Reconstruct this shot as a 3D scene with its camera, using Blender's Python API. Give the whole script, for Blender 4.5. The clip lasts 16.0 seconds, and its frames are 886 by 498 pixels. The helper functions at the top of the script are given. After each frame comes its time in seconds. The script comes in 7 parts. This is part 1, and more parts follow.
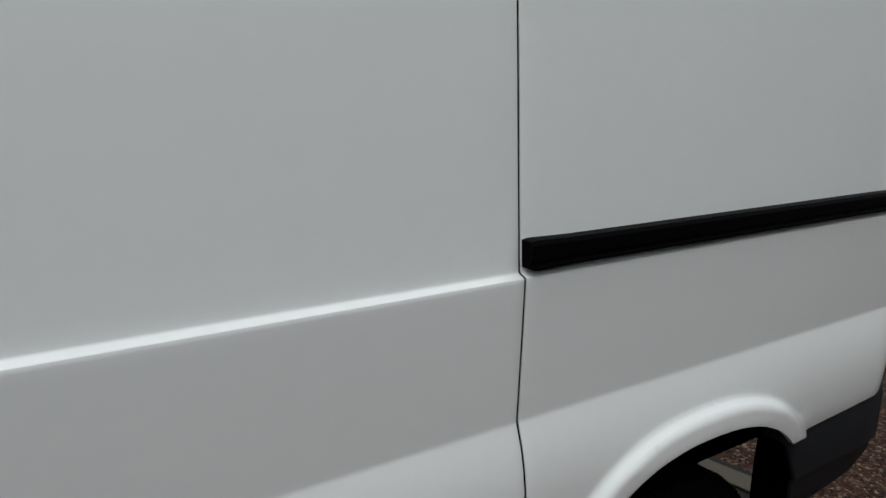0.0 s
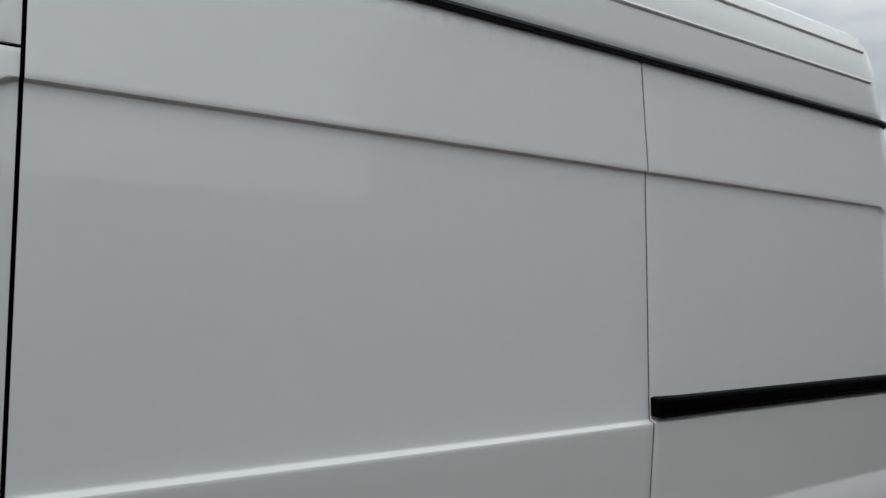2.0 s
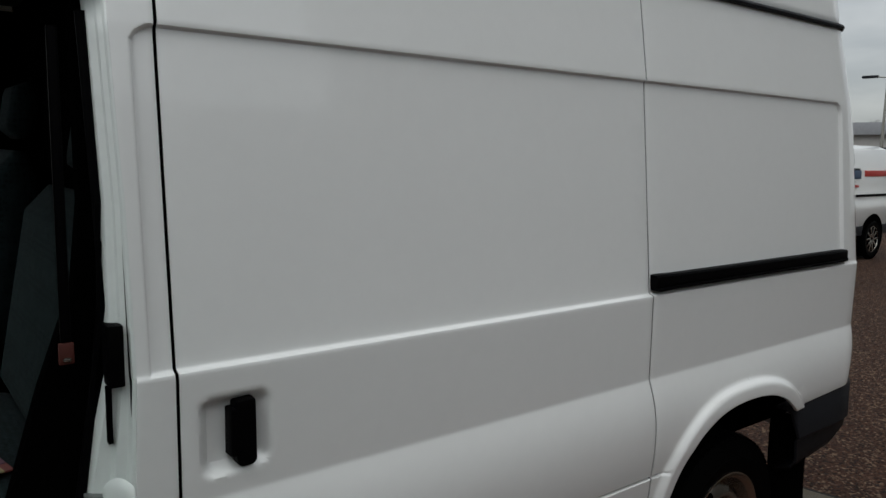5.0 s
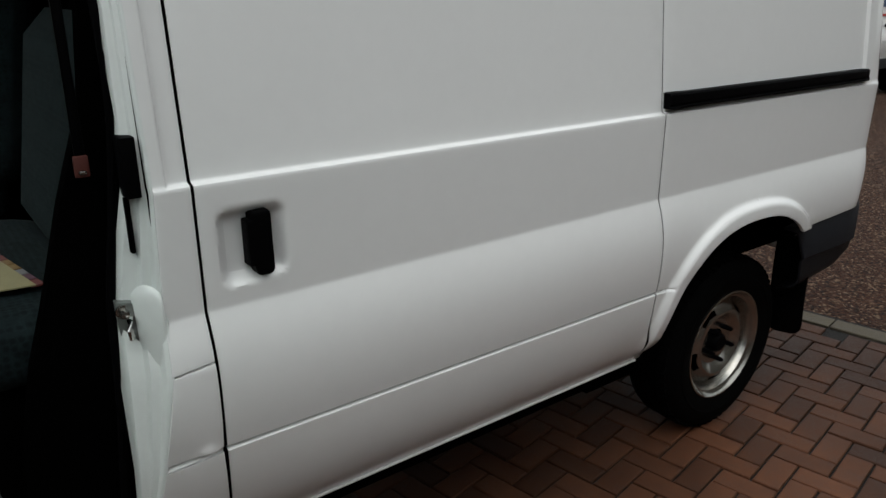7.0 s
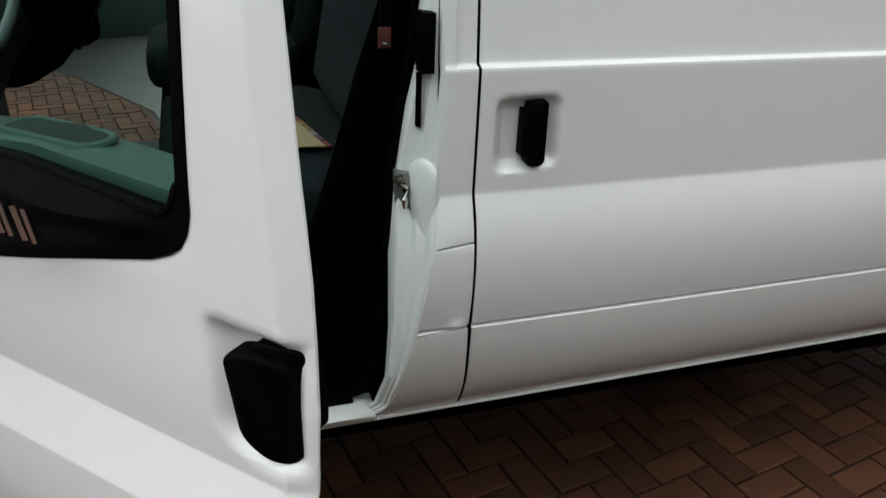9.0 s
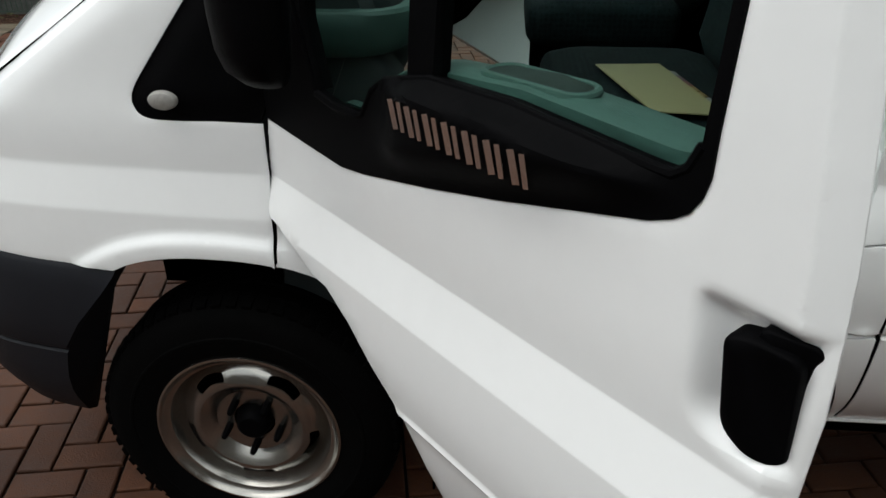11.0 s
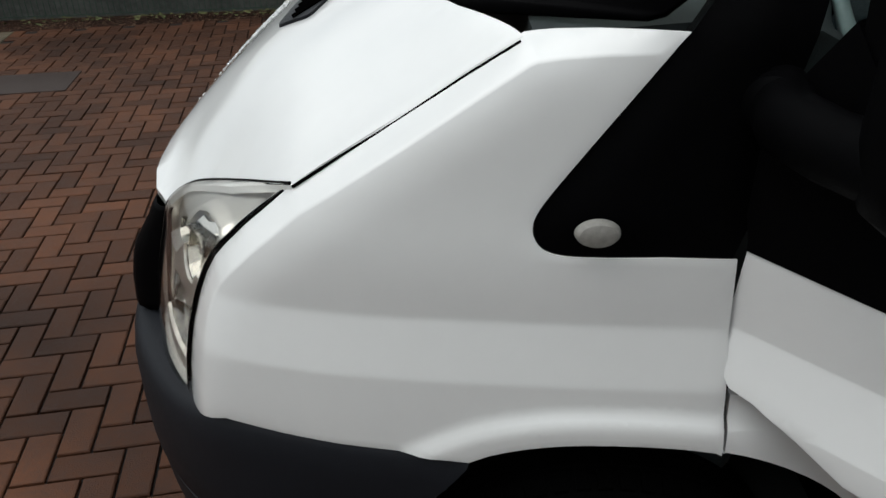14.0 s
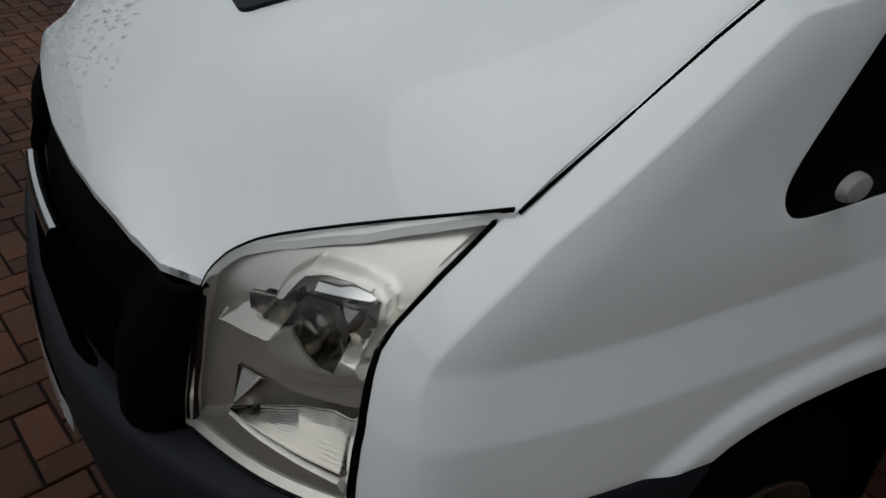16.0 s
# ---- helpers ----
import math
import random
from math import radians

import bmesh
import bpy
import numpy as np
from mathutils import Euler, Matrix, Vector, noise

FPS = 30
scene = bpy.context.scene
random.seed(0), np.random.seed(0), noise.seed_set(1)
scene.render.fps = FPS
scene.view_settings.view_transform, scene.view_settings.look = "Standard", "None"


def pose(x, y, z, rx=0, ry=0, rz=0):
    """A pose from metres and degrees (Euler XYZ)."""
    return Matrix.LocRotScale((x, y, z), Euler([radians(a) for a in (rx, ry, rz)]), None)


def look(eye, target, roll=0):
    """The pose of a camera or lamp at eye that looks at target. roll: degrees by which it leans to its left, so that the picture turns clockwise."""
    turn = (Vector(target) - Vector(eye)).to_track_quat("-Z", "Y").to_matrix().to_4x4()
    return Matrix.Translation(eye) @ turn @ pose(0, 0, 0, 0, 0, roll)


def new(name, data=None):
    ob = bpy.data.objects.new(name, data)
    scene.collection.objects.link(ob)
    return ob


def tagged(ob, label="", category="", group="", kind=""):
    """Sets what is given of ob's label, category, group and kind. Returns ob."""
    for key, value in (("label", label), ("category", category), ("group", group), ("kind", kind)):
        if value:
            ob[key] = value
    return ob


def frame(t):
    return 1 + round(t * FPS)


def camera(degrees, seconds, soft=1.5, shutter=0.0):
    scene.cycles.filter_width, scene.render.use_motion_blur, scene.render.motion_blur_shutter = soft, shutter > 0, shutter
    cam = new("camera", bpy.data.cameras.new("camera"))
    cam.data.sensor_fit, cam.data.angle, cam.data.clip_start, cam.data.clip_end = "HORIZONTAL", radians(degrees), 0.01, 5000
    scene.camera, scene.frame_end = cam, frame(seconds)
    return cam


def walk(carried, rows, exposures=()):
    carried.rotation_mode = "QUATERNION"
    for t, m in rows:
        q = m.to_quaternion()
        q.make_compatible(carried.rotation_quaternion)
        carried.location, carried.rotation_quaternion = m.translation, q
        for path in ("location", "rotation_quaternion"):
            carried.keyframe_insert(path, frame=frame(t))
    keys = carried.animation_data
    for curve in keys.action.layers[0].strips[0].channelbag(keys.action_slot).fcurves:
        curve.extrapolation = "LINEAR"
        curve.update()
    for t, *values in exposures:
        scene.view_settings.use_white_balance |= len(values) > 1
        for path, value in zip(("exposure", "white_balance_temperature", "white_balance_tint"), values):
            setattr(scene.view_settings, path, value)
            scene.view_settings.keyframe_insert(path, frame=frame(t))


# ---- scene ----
cam = camera(61.26, 16.0)
PATH = [
    (0, (0.6146, -0.8789, 1.6284), (1.7283, 0.7085, 1.1387), 2.01),
    (0.5, (0.3868, -0.9128, 1.6536), (1.6426, 0.6205, 1.3853), 2.15),
    (1, (0.1896, -0.9517, 1.6753), (1.4357, 0.6031, 1.5025), 1.99),
    (1.5, (0.0564, -1.0592, 1.7106), (1.2445, 0.5468, 1.6160), 2.75),
    (2, (-0.0912, -1.2327, 1.7072), (1.0239, 0.4275, 1.6889), 3.38),
    (2.2, (-0.1544, -1.2845, 1.7152), (0.9332, 0.3939, 1.7072), 2.84),
    (2.5, (-0.2560, -1.3127, 1.7370), (0.8794, 0.3337, 1.7424), 3.57),
    (3, (-0.4155, -1.2946, 1.7233), (0.8328, 0.2678, 1.6990), 1.52),
    (3.2, (-0.4421, -1.2839, 1.7263), (0.8224, 0.2652, 1.6874), 1.73),
    (5.3, (-0.4253, -1.3465, 1.6935), (0.7773, 0.2210, 1.3826), 0.90),
    (5.5, (-0.4238, -1.3504, 1.6829), (0.7731, 0.2135, 1.3344), 0.71),
    (6, (-0.4202, -1.3606, 1.6613), (0.7571, 0.1727, 1.1487), 0.24),
    (6.5, (-0.4279, -1.3595, 1.6446), (0.7266, 0.1457, 1.0111), 0.36),
    (7, (-0.4366, -1.3591, 1.6379), (0.6976, 0.1505, 0.9786), 0.07),
    (7.5, (-0.4514, -1.3534, 1.6207), (0.6112, 0.1815, 0.9032), 1.23),
    (8, (-0.4711, -1.3548, 1.6210), (0.4454, 0.2519, 0.8602), 2.18),
    (8.5, (-0.4920, -1.3461, 1.6117), (0.2666, 0.3130, 0.7921), 2.55),
    (9, (-0.5135, -1.3260, 1.6038), (0.0694, 0.3721, 0.7225), 2.50),
    (9.5, (-0.5506, -1.3135, 1.5957), (-0.1973, 0.4169, 0.6570), 2.32),
    (10, (-0.5732, -1.3118, 1.5784), (-0.4666, 0.4168, 0.5780), 1.09),
    (10.2, (-0.5888, -1.3082, 1.5749), (-0.5586, 0.4221, 0.5723), 0.23),
    (12.3, (-1.0054, -1.0052, 1.5851), (-1.2381, 0.7594, 0.6731), 0.91),
    (12.5, (-1.0299, -0.9550, 1.5872), (-1.2635, 0.7971, 0.6515), 1.03),
    (13, (-1.1197, -0.8841, 1.5808), (-1.4110, 0.8520, 0.6316), 1.73),
    (13.5, (-1.3196, -0.8020, 1.5958), (-1.4691, 0.9205, 0.5905), -0.05),
    (14, (-1.5148, -0.7599, 1.5947), (-1.5518, 0.9630, 0.5798), -1.07),
    (14.5, (-1.6497, -0.6579, 1.5780), (-1.6275, 1.0623, 0.5579), -1.66),
    (15, (-1.7720, -0.5209, 1.5785), (-1.5476, 1.1510, 0.5040), -1.97),
    (15.3, (-1.8702, -0.4771, 1.5564), (-1.4089, 1.1548, 0.4960), 0.26),
    (15.5, (-1.9466, -0.4264, 1.5689), (-1.3617, 1.1409, 0.4729), -0.60),
    (15.8, (-2.0745, -0.3851, 1.5566), (-1.3049, 1.0807, 0.4346), -0.27),
    (16, (-2.1511, -0.3835, 1.5554), (-1.2788, 1.0369, 0.4501), 2.13),
]
EXPOSURES = [(0, 0.45, 6350, 10), (1.5, 0.18, 6350, 10), (3, 0.25, 6400, 10), (5.5, 0.17, 6450, 10), (6.5, 0.45, 6500, 10), (8, 0.62, 6500, 10), (9, 0.78, 6500, 10), (10, 0.84, 6500, 10), (12.5, 0.95, 6500, 10), (13, 0.92, 6500, 10), (14, 0.37, 6450, 10), (15, -0.14, 6400, 10), (16, -0.66, 6200, 10)]
walk(cam, [(t, look(eye, target, roll)) for t, eye, target, roll in PATH], EXPOSURES)

# ---- light ----
world = bpy.data.worlds.new("sky")
scene.world = world
world.use_nodes = True
wn = world.node_tree.nodes
wl = world.node_tree.links
wn.clear()
SUN_EL, SUN_ROT = radians(62), radians(-105)
sky = wn.new("ShaderNodeTexSky")
sky.sky_type, sky.sun_disc = "NISHITA", False
sky.sun_elevation, sky.sun_rotation = SUN_EL, SUN_ROT
wout = wn.new("ShaderNodeOutputWorld")
wbg = wn.new("ShaderNodeBackground")
wbg.inputs["Strength"].default_value = 0.11
# overcast: clouds are a pale sheet of noise mixed over the sky
wco = wn.new("ShaderNodeTexCoord")
wmap = wn.new("ShaderNodeMapping")
wmap.inputs["Scale"].default_value = (1.0, 1.0, 3.2)
wno = wn.new("ShaderNodeTexNoise")
wno.inputs["Scale"].default_value, wno.inputs["Detail"].default_value = 2.3, 5.0
wra = wn.new("ShaderNodeValToRGB")
wra.color_ramp.elements[0].position, wra.color_ramp.elements[0].color = 0.36, (4.6, 5.0, 5.2, 1)
wra.color_ramp.elements[1].position, wra.color_ramp.elements[1].color = 0.66, (10.3, 10.5, 10.2, 1)
wmx = wn.new("ShaderNodeMix")
wmx.data_type = "RGBA"
wmx.inputs["Factor"].default_value = 0.9
wl.new(wco.outputs["Generated"], wmap.inputs["Vector"])
wl.new(wmap.outputs["Vector"], wno.inputs["Vector"])
wl.new(wno.outputs["Fac"], wra.inputs["Fac"])
wl.new(sky.outputs["Color"], wmx.inputs["A"])
# an overcast sky is brighter overhead than at the horizon
wsep = wn.new("ShaderNodeSeparateXYZ")
wl.new(wco.outputs["Generated"], wsep.inputs["Vector"])
wgr = wn.new("ShaderNodeMapRange")
wgr.inputs["From Min"].default_value, wgr.inputs["From Max"].default_value = 0.0, 1.0
wgr.inputs["To Min"].default_value, wgr.inputs["To Max"].default_value = 0.40, 1.4
wl.new(wsep.outputs["Z"], wgr.inputs["Value"])
wsc = wn.new("ShaderNodeVectorMath")
wsc.operation = "SCALE"
wl.new(wra.outputs["Color"], wsc.inputs[0])
wl.new(wgr.outputs["Result"], wsc.inputs["Scale"])
wl.new(wsc.outputs["Vector"], wmx.inputs["B"])
wl.new(wmx.outputs["Result"], wbg.inputs["Color"])
wl.new(wbg.outputs["Background"], wout.inputs["Surface"])
sun = new("sun", bpy.data.lights.new("sun", "SUN"))
sun.data.energy, sun.data.angle, sun.data.color = 0.8, radians(60), (1.0, 0.98, 0.96)
sun.matrix_world = look((0, 0, 0), (-math.sin(SUN_ROT) * math.cos(SUN_EL), -math.cos(SUN_ROT) * math.cos(SUN_EL), -math.sin(SUN_EL)))

# ---- materials ----


def material(name, base, rough=0.5, metal=0.0, coat=0.0, noise_scale=0.0, vary=0.0, bump=0.0, bump_scale=200.0, spec=0.5, transmission=0.0, ior=1.45, second=None, seed=0.0, island=False, rough_vary=0.0):
    m = bpy.data.materials.new(name)
    m.use_nodes = True
    nt = m.node_tree
    b = nt.nodes["Principled BSDF"]
    b.inputs["Roughness"].default_value, b.inputs["Metallic"].default_value = rough, metal
    b.inputs["Coat Weight"].default_value, b.inputs["Coat Roughness"].default_value = coat, 0.035
    b.inputs["Specular IOR Level"].default_value = spec
    b.inputs["Transmission Weight"].default_value, b.inputs["IOR"].default_value = transmission, ior
    b.inputs["Base Color"].default_value = (*base, 1)
    tc = nt.nodes.new("ShaderNodeTexCoord")
    colour = None
    if vary:
        no = nt.nodes.new("ShaderNodeTexNoise")
        no.inputs["Scale"].default_value, no.inputs["Detail"].default_value = noise_scale, 6.0
        no2 = nt.nodes.new("ShaderNodeTexNoise")
        no2.inputs["Scale"].default_value, no2.inputs["Detail"].default_value = noise_scale * 9.0, 4.0
        nt.links.new(tc.outputs["Object"], no.inputs["Vector"])
        nt.links.new(tc.outputs["Object"], no2.inputs["Vector"])
        ad = nt.nodes.new("ShaderNodeMath")
        ad.operation = "ADD"
        nt.links.new(no.outputs["Fac"], ad.inputs[0])
        nt.links.new(no2.outputs["Fac"], ad.inputs[1])
        mr = nt.nodes.new("ShaderNodeMapRange")
        mr.inputs["From Min"].default_value, mr.inputs["From Max"].default_value = 0.6, 1.4
        nt.links.new(ad.outputs[0], mr.inputs["Value"])
        mx = nt.nodes.new("ShaderNodeMix")
        mx.data_type = "RGBA"
        lo = second or tuple(c * (1 - vary) for c in base)
        mx.inputs["A"].default_value, mx.inputs["B"].default_value = (*lo, 1), (*base, 1)
        nt.links.new(mr.outputs["Result"], mx.inputs["Factor"])
        nt.links.new(mx.outputs["Result"], b.inputs["Base Color"])
        if rough_vary:
            rr = nt.nodes.new("ShaderNodeMapRange")
            rr.inputs["To Min"].default_value, rr.inputs["To Max"].default_value = rough - rough_vary, rough + rough_vary
            nt.links.new(mr.outputs["Result"], rr.inputs["Value"])
            nt.links.new(rr.outputs["Result"], b.inputs["Roughness"])
    if bump:
        bn = nt.nodes.new("ShaderNodeTexNoise")
        bn.inputs["Scale"].default_value, bn.inputs["Detail"].default_value = bump_scale, 3.0
        nt.links.new(tc.outputs["Object"], bn.inputs["Vector"])
        bp = nt.nodes.new("ShaderNodeBump")
        bp.inputs["Strength"].default_value, bp.inputs["Distance"].default_value = bump, 0.002
        nt.links.new(bn.outputs["Fac"], bp.inputs["Height"])
        nt.links.new(bp.outputs["Normal"], b.inputs["Normal"])
    return m


PAINT = material("white_paint", (0.78, 0.79, 0.78), 0.32, coat=1.0, noise_scale=3.0, vary=0.03, rough_vary=0.03)
PAINT_IN = material("white_paint_inside", (0.72, 0.76, 0.74), 0.4, coat=0.3, noise_scale=5.0, vary=0.06)
BLACK = material("black_textured_plastic", (0.0018, 0.0018, 0.0021), 0.5, noise_scale=9.0, vary=0.25, bump=0.25, bump_scale=900.0, spec=0.028)
GREY_PLASTIC = material("grey_bumper_plastic", (0.0105, 0.012, 0.0155), 0.55, noise_scale=7.0, vary=0.25, bump=0.3, bump_scale=700.0, spec=0.22)
RUBBER = material("tyre_rubber", (0.0025, 0.0025, 0.0025), 0.75, noise_scale=14.0, vary=0.4, bump=0.3, bump_scale=260.0, spec=0.025)
# almost black and without gloss: deep shade is put into this colour
DARK = material("near_black_shade", (0.0015, 0.0015, 0.0015), 0.95, noise_scale=6.0, vary=0.3, spec=0.0)
STEEL = material("silver_painted_steel", (0.36, 0.35, 0.32), 0.22, metal=0.95, noise_scale=4.0, vary=0.12, rough_vary=0.03)
CHROME = material("chrome", (0.75, 0.74, 0.72), 0.12, metal=1.0, noise_scale=20.0, vary=0.08)
TEAL = material("teal_door_trim_plastic", (0.045, 0.098, 0.085), 0.6, noise_scale=8.0, vary=0.2, bump=0.3, bump_scale=500.0)
GREY_TRIM = material("grey_interior_plastic", (0.024, 0.034, 0.035), 0.65, noise_scale=8.0, vary=0.2, bump=0.3, bump_scale=500.0)
CLOTH = material("blue_grey_seat_cloth", (0.0115, 0.0195, 0.0215), 0.95, noise_scale=30.0, vary=0.6, bump=0.6, bump_scale=600.0, spec=0.15)
# the cloth has a woven pattern of small paler and darker checks
cn = CLOTH.node_tree
cb = cn.nodes["Principled BSDF"]
cc = cn.nodes.new("ShaderNodeTexCoord")
cv = cn.nodes.new("ShaderNodeTexVoronoi")
cv.inputs["Scale"].default_value, cv.inputs["Randomness"].default_value = 60.0, 0.3
cr = cn.nodes.new("ShaderNodeMapRange")
cr.inputs["From Min"].default_value, cr.inputs["From Max"].default_value = 0.25, 0.5
cr.inputs["To Min"].default_value, cr.inputs["To Max"].default_value = 0.7, 1.25
cs = cn.nodes.new("ShaderNodeVectorMath")
cs.operation = "SCALE"
cn.links.new(cc.outputs["Object"], cv.inputs["Vector"])
cn.links.new(cv.outputs["Distance"], cr.inputs["Value"])
cn.links.new(cb.inputs["Base Color"].links[0].from_socket, cs.inputs[0])
cn.links.new(cr.outputs["Result"], cs.inputs["Scale"])
cn.links.new(cs.outputs["Vector"], cb.inputs["Base Color"])
BOLSTER = material("seat_side_cloth", (0.006, 0.009, 0.0105), 0.95, noise_scale=25.0, vary=0.4, bump=0.5, bump_scale=500.0, spec=0.1)
FLOOR_TEAL = material("teal_grey_rubber_floor", (0.055, 0.085, 0.08), 0.55, noise_scale=7.0, vary=0.5, bump=0.3, bump_scale=220.0)
MAT_FLOOR = material("rubber_floor_mat", (0.016, 0.02, 0.02), 0.85, noise_scale=9.0, vary=0.4, bump=0.5, bump_scale=120.0)
LENS = material("headlight_lens", (0.95, 0.95, 0.93), 0.03, transmission=1.0, ior=1.3)
GLASS = material("window_glass", (0.57, 0.69, 0.65), 0.0, transmission=1.0, ior=1.02)
REFLECT = material("lamp_reflector_silver", (0.66, 0.65, 0.62), 0.2, metal=0.8, noise_scale=15.0, vary=0.12)
LAMP_BODY = material("lamp_housing_silver", (0.62, 0.595, 0.55), 0.30, metal=0.85, noise_scale=10.0, vary=0.1)
BOWL = material("lamp_bowl_chrome", (0.45, 0.43, 0.39), 0.08, metal=1.0, noise_scale=20.0, vary=0.1)
CARD = material("folder_card", (0.30, 0.26, 0.135), 0.7, noise_scale=20.0, vary=0.15)
RED = material("red_print", (0.5, 0.05, 0.04), 0.5)


# ---- mesh tools ----


def finish(name, me, mat, parent=None, label="", smooth=35.0):
    me.materials.append(mat)
    if smooth:
        me.polygons.foreach_set("use_smooth", [True] * len(me.polygons))
        me.set_sharp_from_angle(angle=radians(smooth))
    ob = new(name, me)
    if parent is not None:
        ob.parent = parent
    if label:
        ob["label"] = label
    return ob


def part(name, bm, mat, parent=None, label="", smooth=35.0):
    me = bpy.data.meshes.new(name)
    bmesh.ops.recalc_face_normals(bm, faces=bm.faces)
    bm.to_mesh(me)
    bm.free()
    return finish(name, me, mat, parent, label, smooth)


def inside(pts, poly):
    x, y = pts[:, 0], pts[:, 1]
    hit = np.zeros(len(pts), bool)
    for (x0, y0), (x1, y1) in zip(poly, np.roll(poly, -1, 0)):
        k = ((y0 > y) != (y1 > y))
        with np.errstate(divide="ignore", invalid="ignore"):
            hit ^= k & (x < (x1 - x0) * (y - y0) / (y1 - y0 if y1 != y0 else 1e-12) + x0)
    return hit


def near(pts, poly):
    best = np.full(len(pts), 1e9)
    for a, b in zip(poly, np.roll(poly, -1, 0)):
        ab = b - a
        t = np.clip(((pts - a) @ ab) / max(ab @ ab, 1e-12), 0, 1)
        best = np.minimum(best, np.hypot(*(pts - a - t[:, None] * ab).T))
    return best


def dense(poly, step):
    out = []
    poly = [np.array(p, float) for p in poly]
    for a, b in zip(poly, poly[1:] + poly[:1]):
        n = max(1, int(np.ceil(np.hypot(*(b - a)) / step)))
        out += [a + (b - a) * k / n for k in range(n)]
    return np.array(out)


def rounded(poly, r, n=5):
    """The polygon with its corners rounded; r is a radius or one for each corner."""
    poly = [np.array(p, float) for p in poly]
    rs = r if isinstance(r, (list, tuple)) else [r] * len(poly)
    out = []
    for i, p in enumerate(poly):
        if rs[i] <= 0:
            out.append(p)
            continue
        a, b = poly[i - 1] - p, poly[(i + 1) % len(poly)] - p
        la, lb = np.hypot(*a), np.hypot(*b)
        d = min(rs[i], la * 0.49, lb * 0.49)
        pa, pb = p + a / la * d, p + b / lb * d
        for k in range(n + 1):
            t = k / n
            out.append((1 - t) ** 2 * pa + 2 * t * (1 - t) * p + t * t * pb)
    return out


def crossed(loop, us, vs):
    """The loop with a point wherever it crosses a row or a column of the panel's inner points."""
    out = []
    for a, b in zip(loop, np.roll(loop, -1, 0)):
        d = b - a
        cuts = [(w - a[i]) / d[i] for i, ws in ((0, us), (1, vs)) if abs(d[i]) > 1e-6 for w in ws]
        ln = np.hypot(*d)
        last = 0.0
        out.append(a)
        for t in sorted(cuts):
            if (t - last) * ln > 0.0016 and (1 - t) * ln > 0.0016:
                out.append(a + d * t)
                last = t
    return np.array(out)


def panel(name, outline, us, vs, surf, thick, mat, parent=None, label="", holes=(), step=0.04, edge=0.0, smooth=35.0, inset=0.005, extra=()):
    """A sheet-metal panel: outline in (u, v), rows of inner points, surf(u, v) gives the place of the skin, thick the way to its back."""
    from mathutils.geometry import delaunay_2d_cdt
    loops = [crossed(dense(outline, step), us, vs)] + [dense(h, step) for h in holes]
    g = np.array([(u, v) for u in us for v in vs] + list(extra), float).reshape(-1, 2)
    keep = inside(g, loops[0])
    gap = near(g, loops[0])
    for h in loops[1:]:
        keep &= ~inside(g, h)
        gap = np.minimum(gap, near(g, h))
    g = g[keep & (gap > max(0.0035, inset * 1.5))]
    if inset:
        for lo in loops:
            d = np.roll(lo, -1, 0) - np.roll(lo, 1, 0)
            d /= np.maximum(np.hypot(*d.T), 1e-9)[:, None]
            for sgn in (1, -1):
                q = lo + np.stack([-d[:, 1], d[:, 0]], 1) * sgn * inset
                k = inside(q, loops[0]) & (near(q, loops[0]) > inset * 0.8)
                for h in loops[1:]:
                    k &= ~inside(q, h) & (near(q, h) > inset * 0.8)
                g = np.vstack([g, q[k]])
    pts, cons = [], []
    for lo in loops:
        n0 = len(pts)
        pts += [tuple(p) for p in lo]
        cons += [(n0 + i, n0 + (i + 1) % len(lo)) for i in range(len(lo))]
    pts += [tuple(p) for p in g]
    vo, _, fo, *_ = delaunay_2d_cdt([Vector(p) for p in pts], cons, [], 0, 1e-6)
    P2 = np.array([(v.x, v.y) for v in vo])
    tri = np.array([f for f in fo if len(f) == 3])
    c = P2[tri].mean(1)
    ok = inside(c, loops[0])
    for h in loops[1:]:
        ok &= ~inside(c, h)
    tri = tri[ok]
    V = [np.array(surf(u, v), float) for u, v in P2]
    tv = np.array(thick, float)
    cnt = {}
    for f in tri:
        for a, b in ((f[0], f[1]), (f[1], f[2]), (f[2], f[0])):
            cnt[(a, b)] = cnt.get((a, b), 0) + 1
    rim = [(a, b) for (a, b) in cnt if (b, a) not in cnt]
    if edge:
        for a in {i for e in rim for i in e}:
            V[a] = V[a] + tv / np.linalg.norm(tv) * edge
    n = len(V)
    # winding so that the skin faces away from its back
    f0 = tri[len(tri) // 2]
    nv = np.cross(V[f0[1]] - V[f0[0]], V[f0[2]] - V[f0[0]])
    flip = nv @ tv > 0
    faces = []
    for f in tri:
        f = [int(i) for i in f]
        fr = f[::-1] if flip else f
        faces += [fr, [i + n for i in fr[::-1]]]
    for a, b in rim:
        a, b = int(a), int(b)
        q = [b, a, a + n, b + n]
        faces.append(q[::-1] if flip else q)
    me = bpy.data.meshes.new(name)
    me.from_pydata([tuple(v) for v in V] + [tuple(v + tv) for v in V], [], faces)
    me.validate()
    return finish(name, me, mat, parent, label, smooth)


